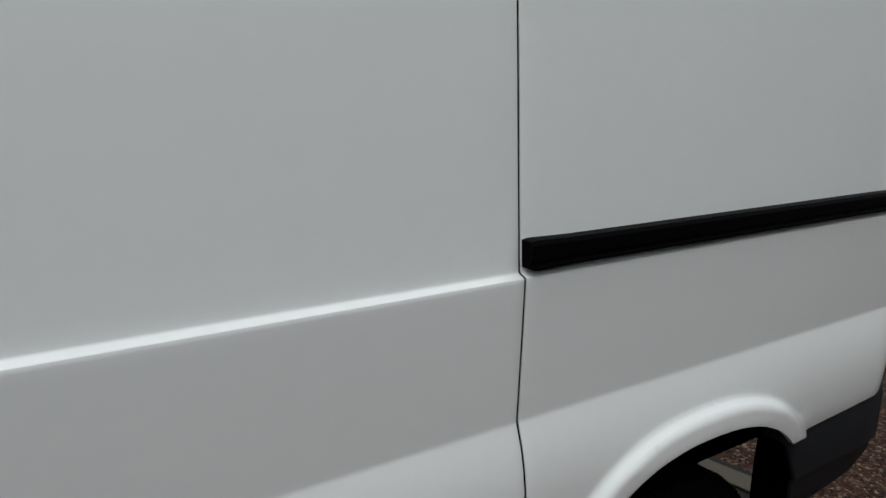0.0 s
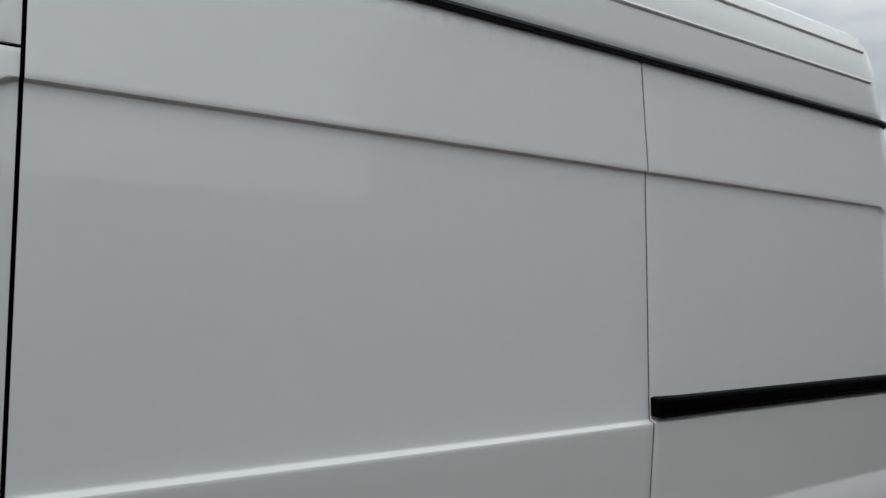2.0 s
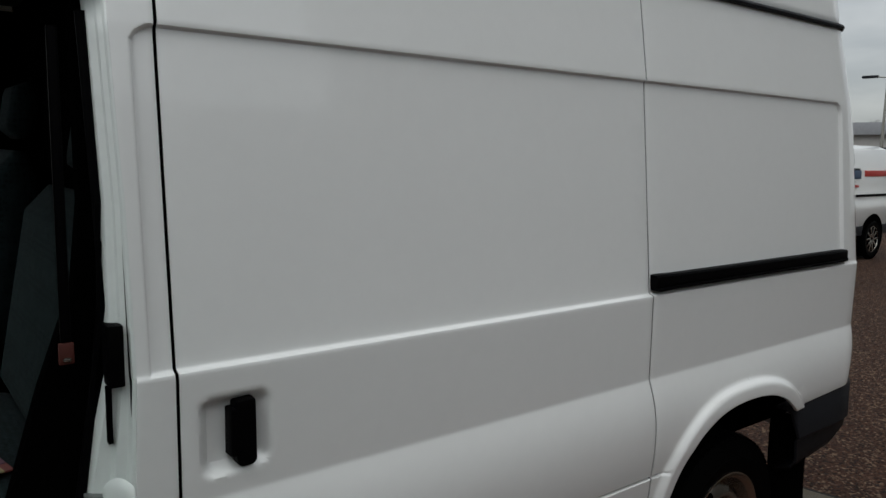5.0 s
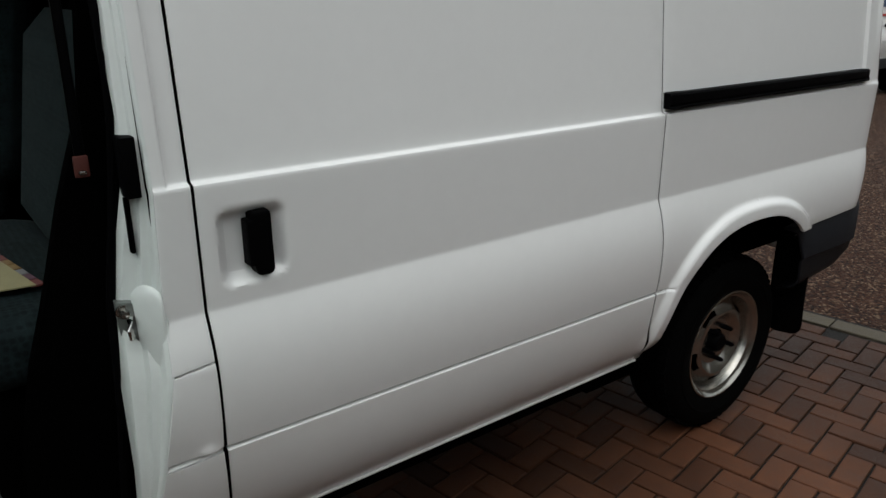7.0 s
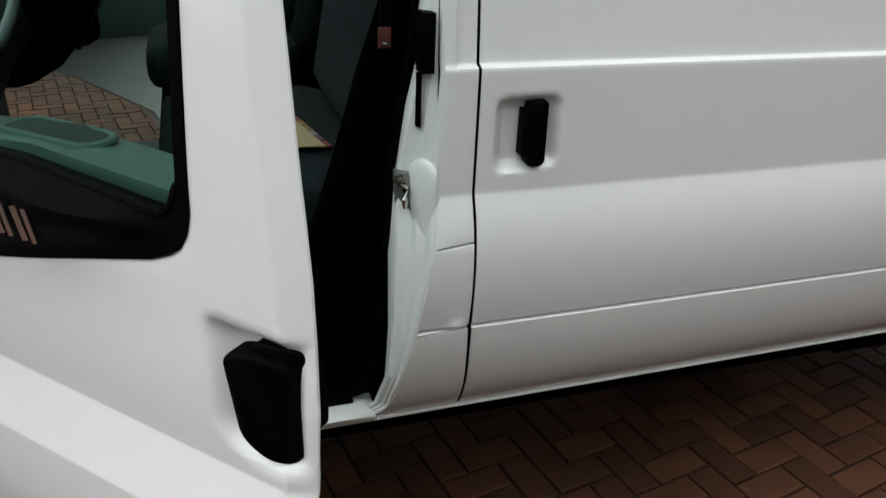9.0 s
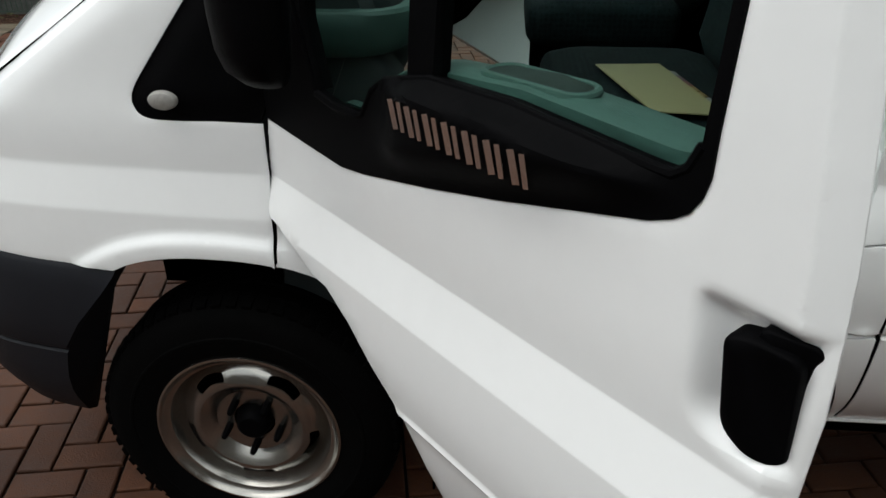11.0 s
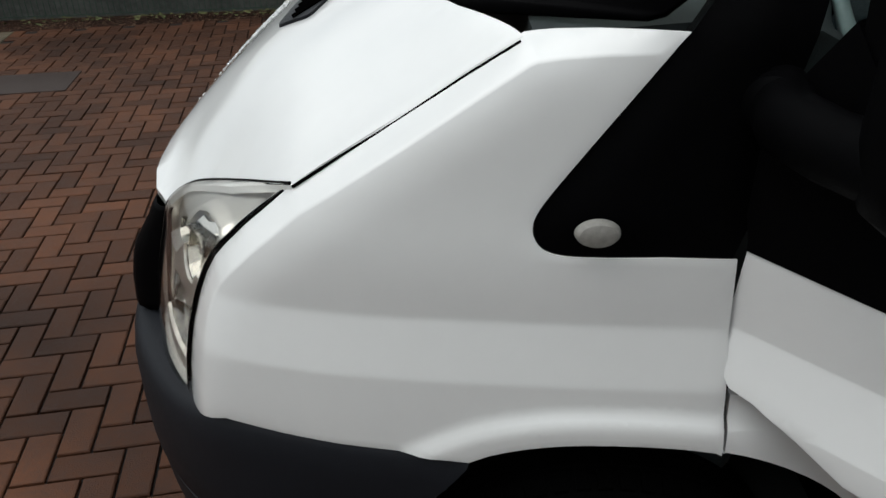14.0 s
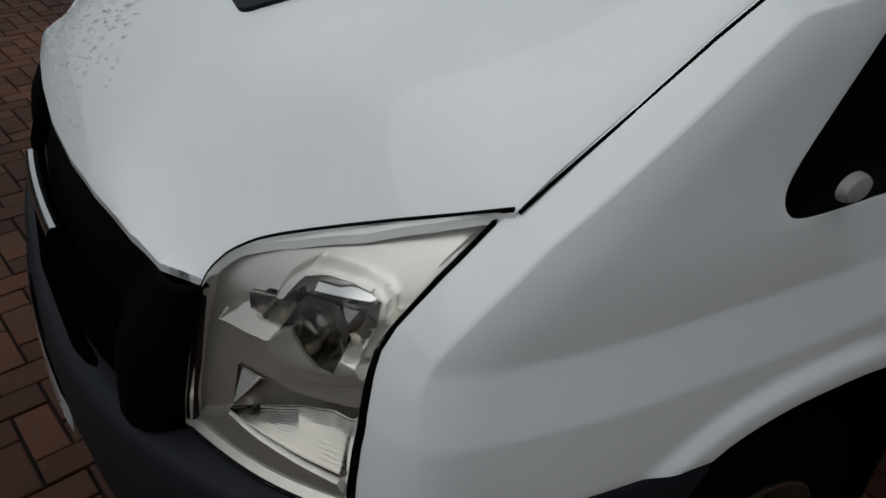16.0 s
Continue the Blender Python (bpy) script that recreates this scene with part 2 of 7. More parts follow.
def add_box(bm, lo, hi, m=None, bevel=0.0):
    r = bmesh.ops.create_cube(bm, size=1.0)
    sc = [hi[i] - lo[i] for i in range(3)]
    for v in r["verts"]:
        v.co = Vector([lo[i] + (v.co[i] + 0.5) * sc[i] for i in range(3)])
    if bevel:
        ed = list({e for v in r["verts"] for e in v.link_edges})
        r2 = bmesh.ops.bevel(bm, geom=ed, offset=bevel, segments=2, affect="EDGES", profile=0.6)
        vs = {v for f in r2["faces"] for v in f.verts} | {v for v in r["verts"] if v.is_valid}
    else:
        vs = r["verts"]
    if m is not None:
        bmesh.ops.transform(bm, matrix=m, verts=list(vs))


def box_part(name, lo, hi, mat, parent=None, label="", m=None, bevel=0.004):
    bm = bmesh.new()
    add_box(bm, lo, hi, m, bevel)
    return part(name, bm, mat, parent, label)


def lathe(bm, profile, m, n=48):
    """Turns a profile of (radius, height) round the z axis of m."""
    rings = []
    for r, h in profile:
        if r < 1e-6:
            rings.append([bm.verts.new(m @ Vector((0, 0, h)))])
        else:
            rings.append([bm.verts.new(m @ Vector((r * math.cos(2 * math.pi * k / n), r * math.sin(2 * math.pi * k / n), h))) for k in range(n)])
    for a, b in zip(rings, rings[1:]):
        for k in range(n):
            q = (k + 1) % n
            if len(a) == 1 and len(b) == 1:
                continue
            if len(a) == 1:
                bm.faces.new((a[0], b[q], b[k]))
            elif len(b) == 1:
                bm.faces.new((a[k], a[q], b[0]))
            else:
                bm.faces.new((a[k], a[q], b[q], b[k]))


def loft(bm, rings, closed=True, caps=True):
    vs = [[bm.verts.new(Vector(p)) for p in r] for r in rings]
    n = len(vs[0])
    for a, b in zip(vs, vs[1:]):
        for k in range(n if closed else n - 1):
            q = (k + 1) % n
            bm.faces.new((a[k], a[q], b[q], b[k]))
    if caps and closed:
        bm.faces.new(vs[0][::-1])
        bm.faces.new(vs[-1])


def tube(bm, path, r, n=8, flat=1.0):
    """A rod along a path of points."""
    path = [Vector(p) for p in path]
    rings = []
    for i, p in enumerate(path):
        d = (path[min(i + 1, len(path) - 1)] - path[max(i - 1, 0)]).normalized()
        a = d.cross(Vector((0, 0, 1)))
        a = a.normalized() if a.length > 1e-3 else Vector((1, 0, 0))
        b = d.cross(a)
        rr = r[i] if isinstance(r, (list, tuple)) else r
        rings.append([p + (a * math.cos(2 * math.pi * k / n) + b * flat * math.sin(2 * math.pi * k / n)) * rr for k in range(n)])
    loft(bm, rings)


def thing(name, label, category, group="", kind="", at=(0, 0, 0)):
    ob = new(name)
    ob.location = at
    ob.empty_display_size = 0.1
    return tagged(ob, label, category, group, kind)


def smooth_step(a, b, x):
    t = min(1.0, max(0.0, (x - a) / (b - a)))
    return t * t * (3 - 2 * t)


def between(x, pts):
    """Piecewise linear through (x, y) pairs in rising x."""
    if x <= pts[0][0]:
        return pts[0][1]
    for (x0, y0), (x1, y1) in zip(pts, pts[1:]):
        if x <= x1:
            return y0 + (y1 - y0) * (x - x0) / (x1 - x0)
    return pts[-1][1]

# ---- the van: x runs to its rear, y across it, z up; its near flank stands at y = 0 ----
MID = 0.965
HUB_R, HUB_F = (1.975, 0.35), (-1.29, 0.352)
FLANK = [(0.43, 0.075), (0.455, 0.06), (0.475, 0.05), (0.51, 0.026), (0.56, 0.003), (0.61, -0.012), (0.66, -0.022), (0.73, -0.030), (0.80, -0.0405), (0.85, -0.0425), (0.89, -0.0425), (0.93, -0.0385), (0.97, -0.030), (1.0, -0.0205), (1.036, -0.0065), (1.10, -0.0065), (1.20, -0.006), (1.2875, -0.0055), (1.297, 0.0), (1.60, 0.030), (1.913, 0.062), (2.212, 0.110), (2.30, 0.14)]
FLANK_V = [0.47, 0.485, 0.5, 0.52, 0.56, 0.60, 0.64, 0.68, 0.70, 0.714, 0.722, 0.727, 0.7305, 0.7335, 0.7365, 0.7395, 0.743, 0.7475, 0.754, 0.77, 0.80, 0.84, 0.88, 0.92, 0.96, 0.99, 1.015, 1.027, 1.032, 1.036, 1.040, 1.046, 1.06, 1.09, 1.14, 1.2, 1.25, 1.272, 1.283, 1.2875, 1.290, 1.292, 1.294, 1.2965, 1.299, 1.305, 1.32, 1.36, 1.42, 1.5, 1.6, 1.7, 1.8, 1.86, 1.895, 1.905, 1.911, 1.917, 1.923, 1.93, 1.96, 2.0, 2.1, 2.15, 2.19]


def flank(z):
    # a soft line through the section's corners
    return sum(between(z + d, FLANK) * w for d, w in ((-0.003, 0.2), (-0.0015, 0.2), (0, 0.2), (0.0015, 0.2), (0.003, 0.2)))


def blank(x, z):
    """How deep the pressed-in window panel lies at a place."""
    d = min((z - 1.2925) * 1.9, 1.915 - z, x + 0.045, 2.598 - x)
    # round its upper corners
    for cx in (0.0, 2.55):
        if z > 1.865 and (x < 0.0 if cx == 0 else x > 2.55):
            d = min(d, 0.05 - math.hypot(x - cx, z - 1.865))
    return 0.011 * smooth_step(-0.004, 0.005, d)


def sill_groove(x, z):
    """A tight joint over the sill, which stands a little proud below it."""
    if x < -0.2 or x > 1.475:
        return 0.0
    return 0.011 * max(0.0, 1 - abs(z - 0.7365) / 0.0042) - 0.0018 * smooth_step(0.58, 0.70, z) * smooth_step(0.7365, 0.7285, z) * smooth_step(1.475, 1.44, x)


def arch_flare(x, z, hub, hw, hh, grow):
    r = (abs((x - hub[0]) / hw) ** 2.4 + abs(max(0.0, z - hub[1]) / hh) ** 2.4) ** (1 / 2.4)
    return -grow * (1 - smooth_step(1.085, 1.155, r)) * smooth_step(0.46, 0.56, z)


R_ARCH = (1.885, 0.472, 0.425, 0.425)
F_ARCH = (-1.28, 0.425, 0.42, 0.42)


def side(x, z):
    y = flank(z) + blank(x, z) + sill_groove(x, z)
    if x > 1.3:
        y += arch_flare(x, z, R_ARCH[:2], R_ARCH[2], R_ARCH[3], 0.022)
    if x > 2.6:
        # the rear corner turns in, furthest back at mid height
        t = min(x - 2.6, 0.159)
        y += 0.16 - math.sqrt(0.16 ** 2 - t * t)
        x += between(z, [(0.80, 0.0), (0.90, 0.012), (1.04, 0.066), (1.3, 0.072), (1.75, 0.070), (1.95, 0.04), (2.2, 0.005)]) * smooth_step(2.6, 2.63, x)
    return (x, y, z)


def arch(c, a0, a1, n, k=1.0):
    """Points on a squarish wheel arch between two angles."""
    out = []
    for i in range(n + 1):
        a = radians(a0 + (a1 - a0) * i / n)
        co, si = math.cos(a), math.sin(a)
        out.append((c[0] + c[2] * k * math.copysign(abs(co) ** (1 / 1.2), co), c[1] + c[3] * k * math.copysign(abs(si) ** (1 / 1.2), si)))
    return out


def arch_half(c, z):
    """Half the width of an arch at a height."""
    return c[2] * max(0.0, 1 - abs(max(0.0, z - c[1]) / c[3]) ** 2.4) ** (1 / 2.4)


def grid(a, b, step):
    n = max(1, round((b - a) / step))
    return [a + (b - a) * i / n for i in range(n + 1)]


van = thing("van", "white high-roof panel van with its front passenger door open", "van", at=(0.6, MID, 0))
bpy.context.view_layer.update()


def hang(ob, parent):
    """Parents ob where it is."""
    ob.parent = parent
    ob.matrix_parent_inverse = parent.matrix_world.inverted()
    return ob


VAN_PARTS = []


def vp(ob):
    VAN_PARTS.append(ob)
    return ob


IN = (0, 0.012, 0)
# the sliding door
slide_out = [(0.0035, 2.205), (0.0035, 0.80), (0.008, 0.66), (0.016, 0.53), (0.022, 0.455), (1.426, 0.455), (1.413, 0.53), (1.396, 0.66), (1.3916, 0.80), (1.3916, 2.205)]
RECESS = rounded([(0.035, 1.232), (0.182, 1.235), (0.184, 1.083), (0.037, 1.074)], 0.03)


def recess_depth(x, z):
    p = np.array([[x, z]])
    poly = np.array(RECESS)
    d = near(p, poly)[0] * (1 if inside(p, poly)[0] else -1)
    return 0.026 * smooth_step(-0.004, 0.026, d)


def slide_surf(x, z):
    p = side(x, z)
    if x < 0.25 and 1.02 < z < 1.3:
        p = (p[0], p[1] + recess_depth(x, z), p[2])
    return p


slide = vp(panel("sliding_door", slide_out, sorted(grid(0.02, 0.21, 0.008) + grid(0.25, 1.37, 0.06)), sorted(FLANK_V + grid(1.066, 1.246, 0.008)), slide_surf, IN, PAINT, None, "white sliding side door, closed", edge=0.0015))
# the rear quarter
q_arch = arch(R_ARCH, 180, 45, 34)
R_RINGS = [p for k in (1.02, 1.045, 1.07, 1.085, 1.1, 1.115, 1.13, 1.145, 1.16, 1.185) for p in arch(R_ARCH, 176, 48, 110, k)]
quarter_out = [(1.3968, 2.205), (1.3968, 0.80), (1.402, 0.66), (1.419, 0.53), (1.432, 0.455), (1.46, 0.455)] + q_arch + [(2.36, 0.797), (2.757, 0.812), (2.757, 2.205)]
vp(panel("quarter_panel", quarter_out, sorted(grid(1.42, 2.55, 0.04) + [2.565, 2.575, 2.583, 2.59, 2.593, 2.596, 2.599, 2.602, 2.606, 2.615, 2.63, 2.65, 2.67, 2.69, 2.71, 2.73, 2.745, 2.752]), FLANK_V, side, IN, PAINT, edge=0.0012, step=0.03, extra=R_RINGS + [(x, z) for x in (2.575, 2.583, 2.59, 2.593, 2.596, 2.599, 2.602, 2.606, 2.615, 2.63) for z in grid(1.325, 1.895, 0.0163)]))
# the post behind the front door, over and under the fuel flap
post_out = [(-0.0035, 1.962), (-0.0035, 0.9425), (-0.088, 0.934), (-0.08, 1.05), (-0.07, 1.3), (-0.072, 1.6), (-0.082, 1.962)]
vp(panel("door_post", post_out, [-0.074, -0.066, -0.058, -0.0525, -0.0497, -0.047, -0.0445, -0.042, -0.0395, -0.034, -0.026, -0.018, -0.01], sorted(FLANK_V + grid(0.945, 1.955, 0.0125)), side, IN, PAINT, edge=0.0012, extra=[(x, z) for x in grid(-0.0535, -0.0125, 0.0037) for z in grid(1.8605, 1.9245, 0.0037)]))


def flap_surf(x, z):
    # a raised thumb catch on the flap's lower edge
    p = side(x, z)
    return (p[0], p[1] - 0.007 * math.exp(-((x + 0.033) / 0.017) ** 2 - ((z - 0.745) / 0.009) ** 2), p[2])


flap_out = [(-0.003, 0.9375), (-0.087, 0.929), (-0.122, 0.728), (-0.003, 0.734)]
vp(panel("fuel_flap", flap_out, sorted(grid(-0.11, -0.01, 0.02) + grid(-0.065, -0.005, 0.006)), FLANK_V, flap_surf, (0, 0.01, 0), PAINT, None, "white hinged fuel filler flap", edge=0.0012))
low_out = [(-0.0035, 0.73), (-0.122, 0.724), (-0.15, 0.60), (-0.165, 0.47), (-0.20, 0.455), (0.0145, 0.455), (0.009, 0.53), (0.0005, 0.66)]
vp(panel("sill_panel", low_out, grid(-0.19, 0, 0.03), FLANK_V, side, IN, PAINT, edge=0.0012))
# cab side over the door
cab_out = [(-0.0035, 2.205), (-0.0035, 1.968), (-0.25, 1.966), (-0.5, 1.95), (-0.72, 1.88), (-0.9, 1.75), (-1.0, 1.80), (-0.75, 2.03), (-0.5, 2.205)]
vp(panel("cab_side", cab_out, grid(-0.95, -0.02, 0.08), FLANK_V, side, IN, PAINT, edge=0.0012))
# the roof, one shell over a drip strip
bm = bmesh.new()
ROOF = [(0.112, 2.208), (0.117, 2.25), (0.125, 2.30), (0.132, 2.345), (0.14, 2.38), (0.151, 2.42), (0.165, 2.46), (0.181, 2.497), (0.20, 2.525), (0.222, 2.545), (0.25, 2.56), (0.31, 2.582), (0.4, 2.60), (0.6, 2.62), (MID, 2.63)]


def roof_ring(x):
    drop = 0.0 if x < 2.60 else 0.30 * ((x - 2.60) / 0.148) ** 2.2
    inn = 0.0 if x < 2.6 else 0.16 - math.sqrt(max(0.0, 0.16 ** 2 - min(0.15, x - 2.6) ** 2))
    front = 0.0 if x > -0.35 else ((-0.35 - x) / 0.75) ** 2 * 0.30
    out = []
    for y, z in ROOF:
        k = (z - 2.208) / 0.422
        out.append((x, min(MID, y + inn * 0.8), z - (drop + front) * k ** 0.8))
    return out + [(x, 2 * MID - y, z) for x, y, z in out[-2::-1]]


RX = grid(-1.0, 2.4, 0.1) + [2.44, 2.48, 2.52, 2.56, 2.6, 2.64, 2.68, 2.71, 2.735, 2.748]
loft(bm, [roof_ring(x) for x in RX], closed=False)
roof = vp(part("roof", bm, PAINT, None, "tall white ribbed roof"))
sol = roof.modifiers.new("thickness", "SOLIDIFY")
sol.thickness, sol.offset = 0.01, -1
for y0, z0 in ((0.1325, 2.352), (0.1655, 2.464)):
    bm = bmesh.new()
    tube(bm, [(x, y0, z0) for x in grid(0.2, 2.58, 0.2)], 0.006, 6)
    vp(part("roof_rib", bm, PAINT))
bm = bmesh.new()
tube(bm, [(x, 0.103 + (0.16 - math.sqrt(0.16 ** 2 - min(max(0, x - 2.6), 0.15) ** 2)), 2.212) for x in grid(-0.5, 2.58, 0.2) + [2.62, 2.66, 2.70, 2.725]], 0.010, 8)
vp(part("drip_strip", bm, GREY_PLASTIC, None, "dark rubber drip strip"))
# the far flank and the rear close the shell
far_out = [(-0.13, 2.205), (-0.13, 0.455), (1.46, 0.455)] + q_arch + [(2.40, 0.797), (2.757, 0.812), (2.757, 2.205)]
vp(panel("far_flank", far_out, grid(-0.1, 2.7, 0.15), FLANK_V[::3], lambda x, z: (x, 2 * MID - side(x, z)[1], z), (0, -0.012, 0), PAINT))
vp(box_part("rear_door", (2.77, 0.16, 0.5), (2.82, 2 * MID - 0.16, 2.10), PAINT))
# near-black slabs added for the shade under the van and behind the rear arch
vp(box_part("under_shade_slab", (-0.85, 0.22, 0.28), (1.45, 2 * MID - 0.22, 0.44), DARK))
vp(box_part("rear_shade_slab", (1.45, 0.27, 0.22), (2.35, 2 * MID - 0.27, 0.44), DARK))
vp(box_part("arch_shade_slab", (1.46, 0.14, 0.66), (2.74, 2 * MID - 0.14, 0.70), DARK))
# bulkhead behind the cab, its shade put into the near-black colour
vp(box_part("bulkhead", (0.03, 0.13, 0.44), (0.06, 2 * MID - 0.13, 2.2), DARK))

# ---- the van's front ----
SECT = [(0.70, 0.0), (0.80, 0.003), (0.86, 0.009), (0.925, 0.0175), (1.0085, 0.0455), (1.06, 0.0495), (1.106, 0.0555), (1.15, 0.0645), (1.2, 0.073), (1.3, 0.087), (1.376, 0.096), (1.5, 0.127)]
# how far the wing turns in towards the nose
WING = [(-1.95, 0.088), (-1.88, 0.066), (-1.82, 0.05), (-1.75, 0.034), (-1.69, 0.0215), (-1.63, 0.013), (-1.57, 0.0065), (-1.5, 0.001), (-1.44, -0.004), (-1.37, -0.009), (-1.30, -0.014), (-1.17, -0.02)]
LAMP_EDGE = [(-1.736, 1.160), (-1.772, 1.129), (-1.81, 1.097), (-1.846, 1.062), (-1.866, 1.04), (-1.883, 1.012), (-1.896, 0.982), (-1.909, 0.942), (-1.920, 0.90), (-1.929, 0.855), (-1.938, 0.79)]
BONNET_EDGE = [(-1.252, 1.376), (-1.292, 1.3755), (-1.345, 1.373), (-1.395, 1.368), (-1.432, 1.362), (-1.505, 1.313), (-1.597, 1.251), (-1.7, 1.183)]
ROLL_LOOP = np.array(BONNET_EDGE + LAMP_EDGE + [(-1.945, 0.74)] + LAMP_EDGE[::-1] + BONNET_EDGE[::-1])
ROLL = np.array(BONNET_EDGE + LAMP_EDGE + [(-1.945, 0.74)])


def nose(x):
    return sum(between(x + d, WING) for d in (-0.03, -0.015, 0, 0.015, 0.03)) / 5


def roll_in(x, z):
    """The wing rolls in along the bonnet and the lamp, with a crease above and a rounder turn lower down."""
    if x > -1.25:
        return 0.0
    a, b = ROLL[:-1], ROLL[1:]
    ab = b - a
    p = np.array((x, z))
    t = np.clip(((p - a) * ab).sum(1) / (ab * ab).sum(1), 0, 1)
    d = float(np.hypot(*(p - a - t[:, None] * ab).T).min())
    k = smooth_step(1.0, 0.85, z)
    return (0.034 * max(0.0, 1 - d / (0.024 + 0.02 * k)) ** (1.05 + 0.6 * k) + 0.022 * max(0.0, 1 - d / 0.08) ** 2) * min(1.0, (-1.25 - x) / 0.17)


def soft_line(pts, n=2):
    """An open line with its corners cut."""
    for _ in range(n):
        q = [pts[0]]
        for a, b in zip(pts, pts[1:]):
            q += [(a[0] * 0.75 + b[0] * 0.25, a[1] * 0.75 + b[1] * 0.25), (a[0] * 0.25 + b[0] * 0.75, a[1] * 0.25 + b[1] * 0.75)]
        pts = q + [pts[-1]]
    return pts


def fender_surf(x, z):
    y = nose(x) + sum(between(z + d, SECT) for d in (-0.004, -0.002, 0, 0.002, 0.004)) / 5
    y += roll_in(x, z)
    y += arch_flare(x, z, F_ARCH[:2], F_ARCH[2] * 0.975, F_ARCH[3] * 0.975, 0.013)
    return (x, y, z)


BUMPER_EDGE = [(-1.936, 0.785), (-1.92, 0.797), (-1.90, 0.806), (-1.86, 0.819), (-1.815, 0.815), (-1.77, 0.811), (-1.69, 0.807), (-1.60, 0.805), (-1.54, 0.805), (-1.50, 0.803)]
fender_out = LAMP_EDGE + BUMPER_EDGE + arch(F_ARCH, 113, 78, 10) + [(-1.1585, 0.833), (-1.1635, 1.008), (-1.1668, 1.106), (-1.256, 1.107)] + soft_line([(-1.319, 1.105), (-1.376, 1.1045), (-1.402, 1.110), (-1.415, 1.121), (-1.4215, 1.139), (-1.416, 1.160), (-1.399, 1.185), (-1.335, 1.269)]) + BONNET_EDGE
FX = sorted(grid(-1.94, -1.70, 0.01) + grid(-1.68, -1.17, 0.02))
FZ = sorted(set(grid(0.78, 1.37, 0.02) + [0.918, 0.922, 0.925, 0.928, 0.932, 1.0015, 1.005, 1.0085, 1.012, 1.0155]))
FREE = [(x, z) for x in FX for z in FZ if near(np.array([[x, z]]), ROLL_LOOP)[0] > 0.083]
ROLLS = [(p[0] + n[0] * o, p[1] + n[1] * o) for a, b in zip(ROLL[:-2], ROLL[1:-1]) for k in grid(0, 0.999, min(0.25, 0.012 / np.hypot(*(b - a))))[:-1] for p, n in [(a + (b - a) * k, np.array((-(b - a)[1], (b - a)[0])) / np.hypot(*(b - a)))] for o in (0.005, 0.010, 0.015, 0.019, 0.0215, 0.024, 0.0265, 0.030, 0.036, 0.044, 0.054, 0.065, 0.076)]
for far in (False, True):
    fs = (lambda x, z: (x, 2 * MID - fender_surf(x, z)[1], z)) if far else fender_surf
    vp(panel("front_wing", fender_out, [], [], fs, (0, -0.0025 if far else 0.0025, 0), PAINT, edge=0.001, step=0.02, extra=[p for k in (1.02, 1.04, 1.06, 1.075, 1.09, 1.105, 1.12, 1.14) for p in arch(F_ARCH, 125, 74, 56, k)] + ROLLS + FREE))


def hood_z(x, y):
    y = min(y, 2 * MID - y)
    v = (MID - y) / 0.83
    z = 1.356 + 0.647 * (x + 1.434) + (0.128 - 0.132 * (x + 1.6)) * (1 - v ** 3.35) - 1.02 * max(0.0, -1.80 - x) ** 2
    # the corners over the lamps lie lower than the raised middle
    p = np.array((x, y))
    d = min(float(np.hypot(*(p - a - (b - a) * min(1.0, max(0.0, (p - a) @ (b - a) / ((b - a) @ (b - a))))))) for a, b in LAMP_TOP)
    return z + 0.006 * smooth_step(-1.6, -1.44, x) - between(x, [(-2.07, 0.008), (-2.015, 0.04), (-1.92, 0.048), (-1.856, 0.04), (-1.80, 0.022), (-1.738, 0.0)]) * (1 - smooth_step(-0.05, 0.26, d)) / 0.9


LAMP_TOP = [(np.array(a), np.array(b)) for a, b in (((-1.738, 0.1475), (-1.856, 0.264)), ((-1.856, 0.264), (-1.93, 0.345)), ((-1.93, 0.345), (-2.015, 0.39)), ((-2.015, 0.39), (-2.06, 0.46)))]
half = [(-1.433, 0.1405), (-1.501, 0.1445), (-1.594, 0.147), (-1.693, 0.149), (-1.738, 0.1475), (-1.80, 0.207), (-1.856, 0.264), (-1.93, 0.345), (-1.968, 0.378), (-1.988, 0.386), (-2.002, 0.389), (-2.015, 0.39), (-2.054, 0.449), (-2.073, 0.516), (-2.095, 0.659), (-2.108, 0.80), (-2.114, MID)]
cowl = [(-1.51, 0.28), (-1.565, 0.40), (-1.62, 0.53), (-1.66, 0.66), (-1.69, 0.80), (-1.70, MID)]
hood_out = half + [(x, 2 * MID - y) for x, y in half[-2::-1]] + [(x, 2 * MID - y) for x, y in cowl[:-1]] + cowl[::-1]


def hood_surf(x, y):
    z = hood_z(x, y)
    # its long edge rolls down to the wing
    z -= 0.006 * math.exp(-max(0.0, min(y, 2 * MID - y) - 0.139) / 0.014)
    # the raised middle of the bonnet, with a soft edge that runs forward and in
    s = abs(y - MID) - (0.50 + 0.10 * (x + 2.05) + 0.5 * max(0.0, x + 1.93))
    z -= 0.006 * smooth_step(-0.035, 0.035, s) * smooth_step(-1.60, -1.98, x)
    return (x, y, z)


vp(panel("bonnet", hood_out, grid(-2.1, -1.44, 0.03), sorted([0.144, 0.152, 0.162, 0.175, 1.755, 1.768, 1.778, 1.786] + grid(0.19, 2 * MID - 0.19, 0.035)), hood_surf, (0, 0, -0.012), PAINT, None, "white bonnet with rain drops", edge=0.0012, step=0.012))
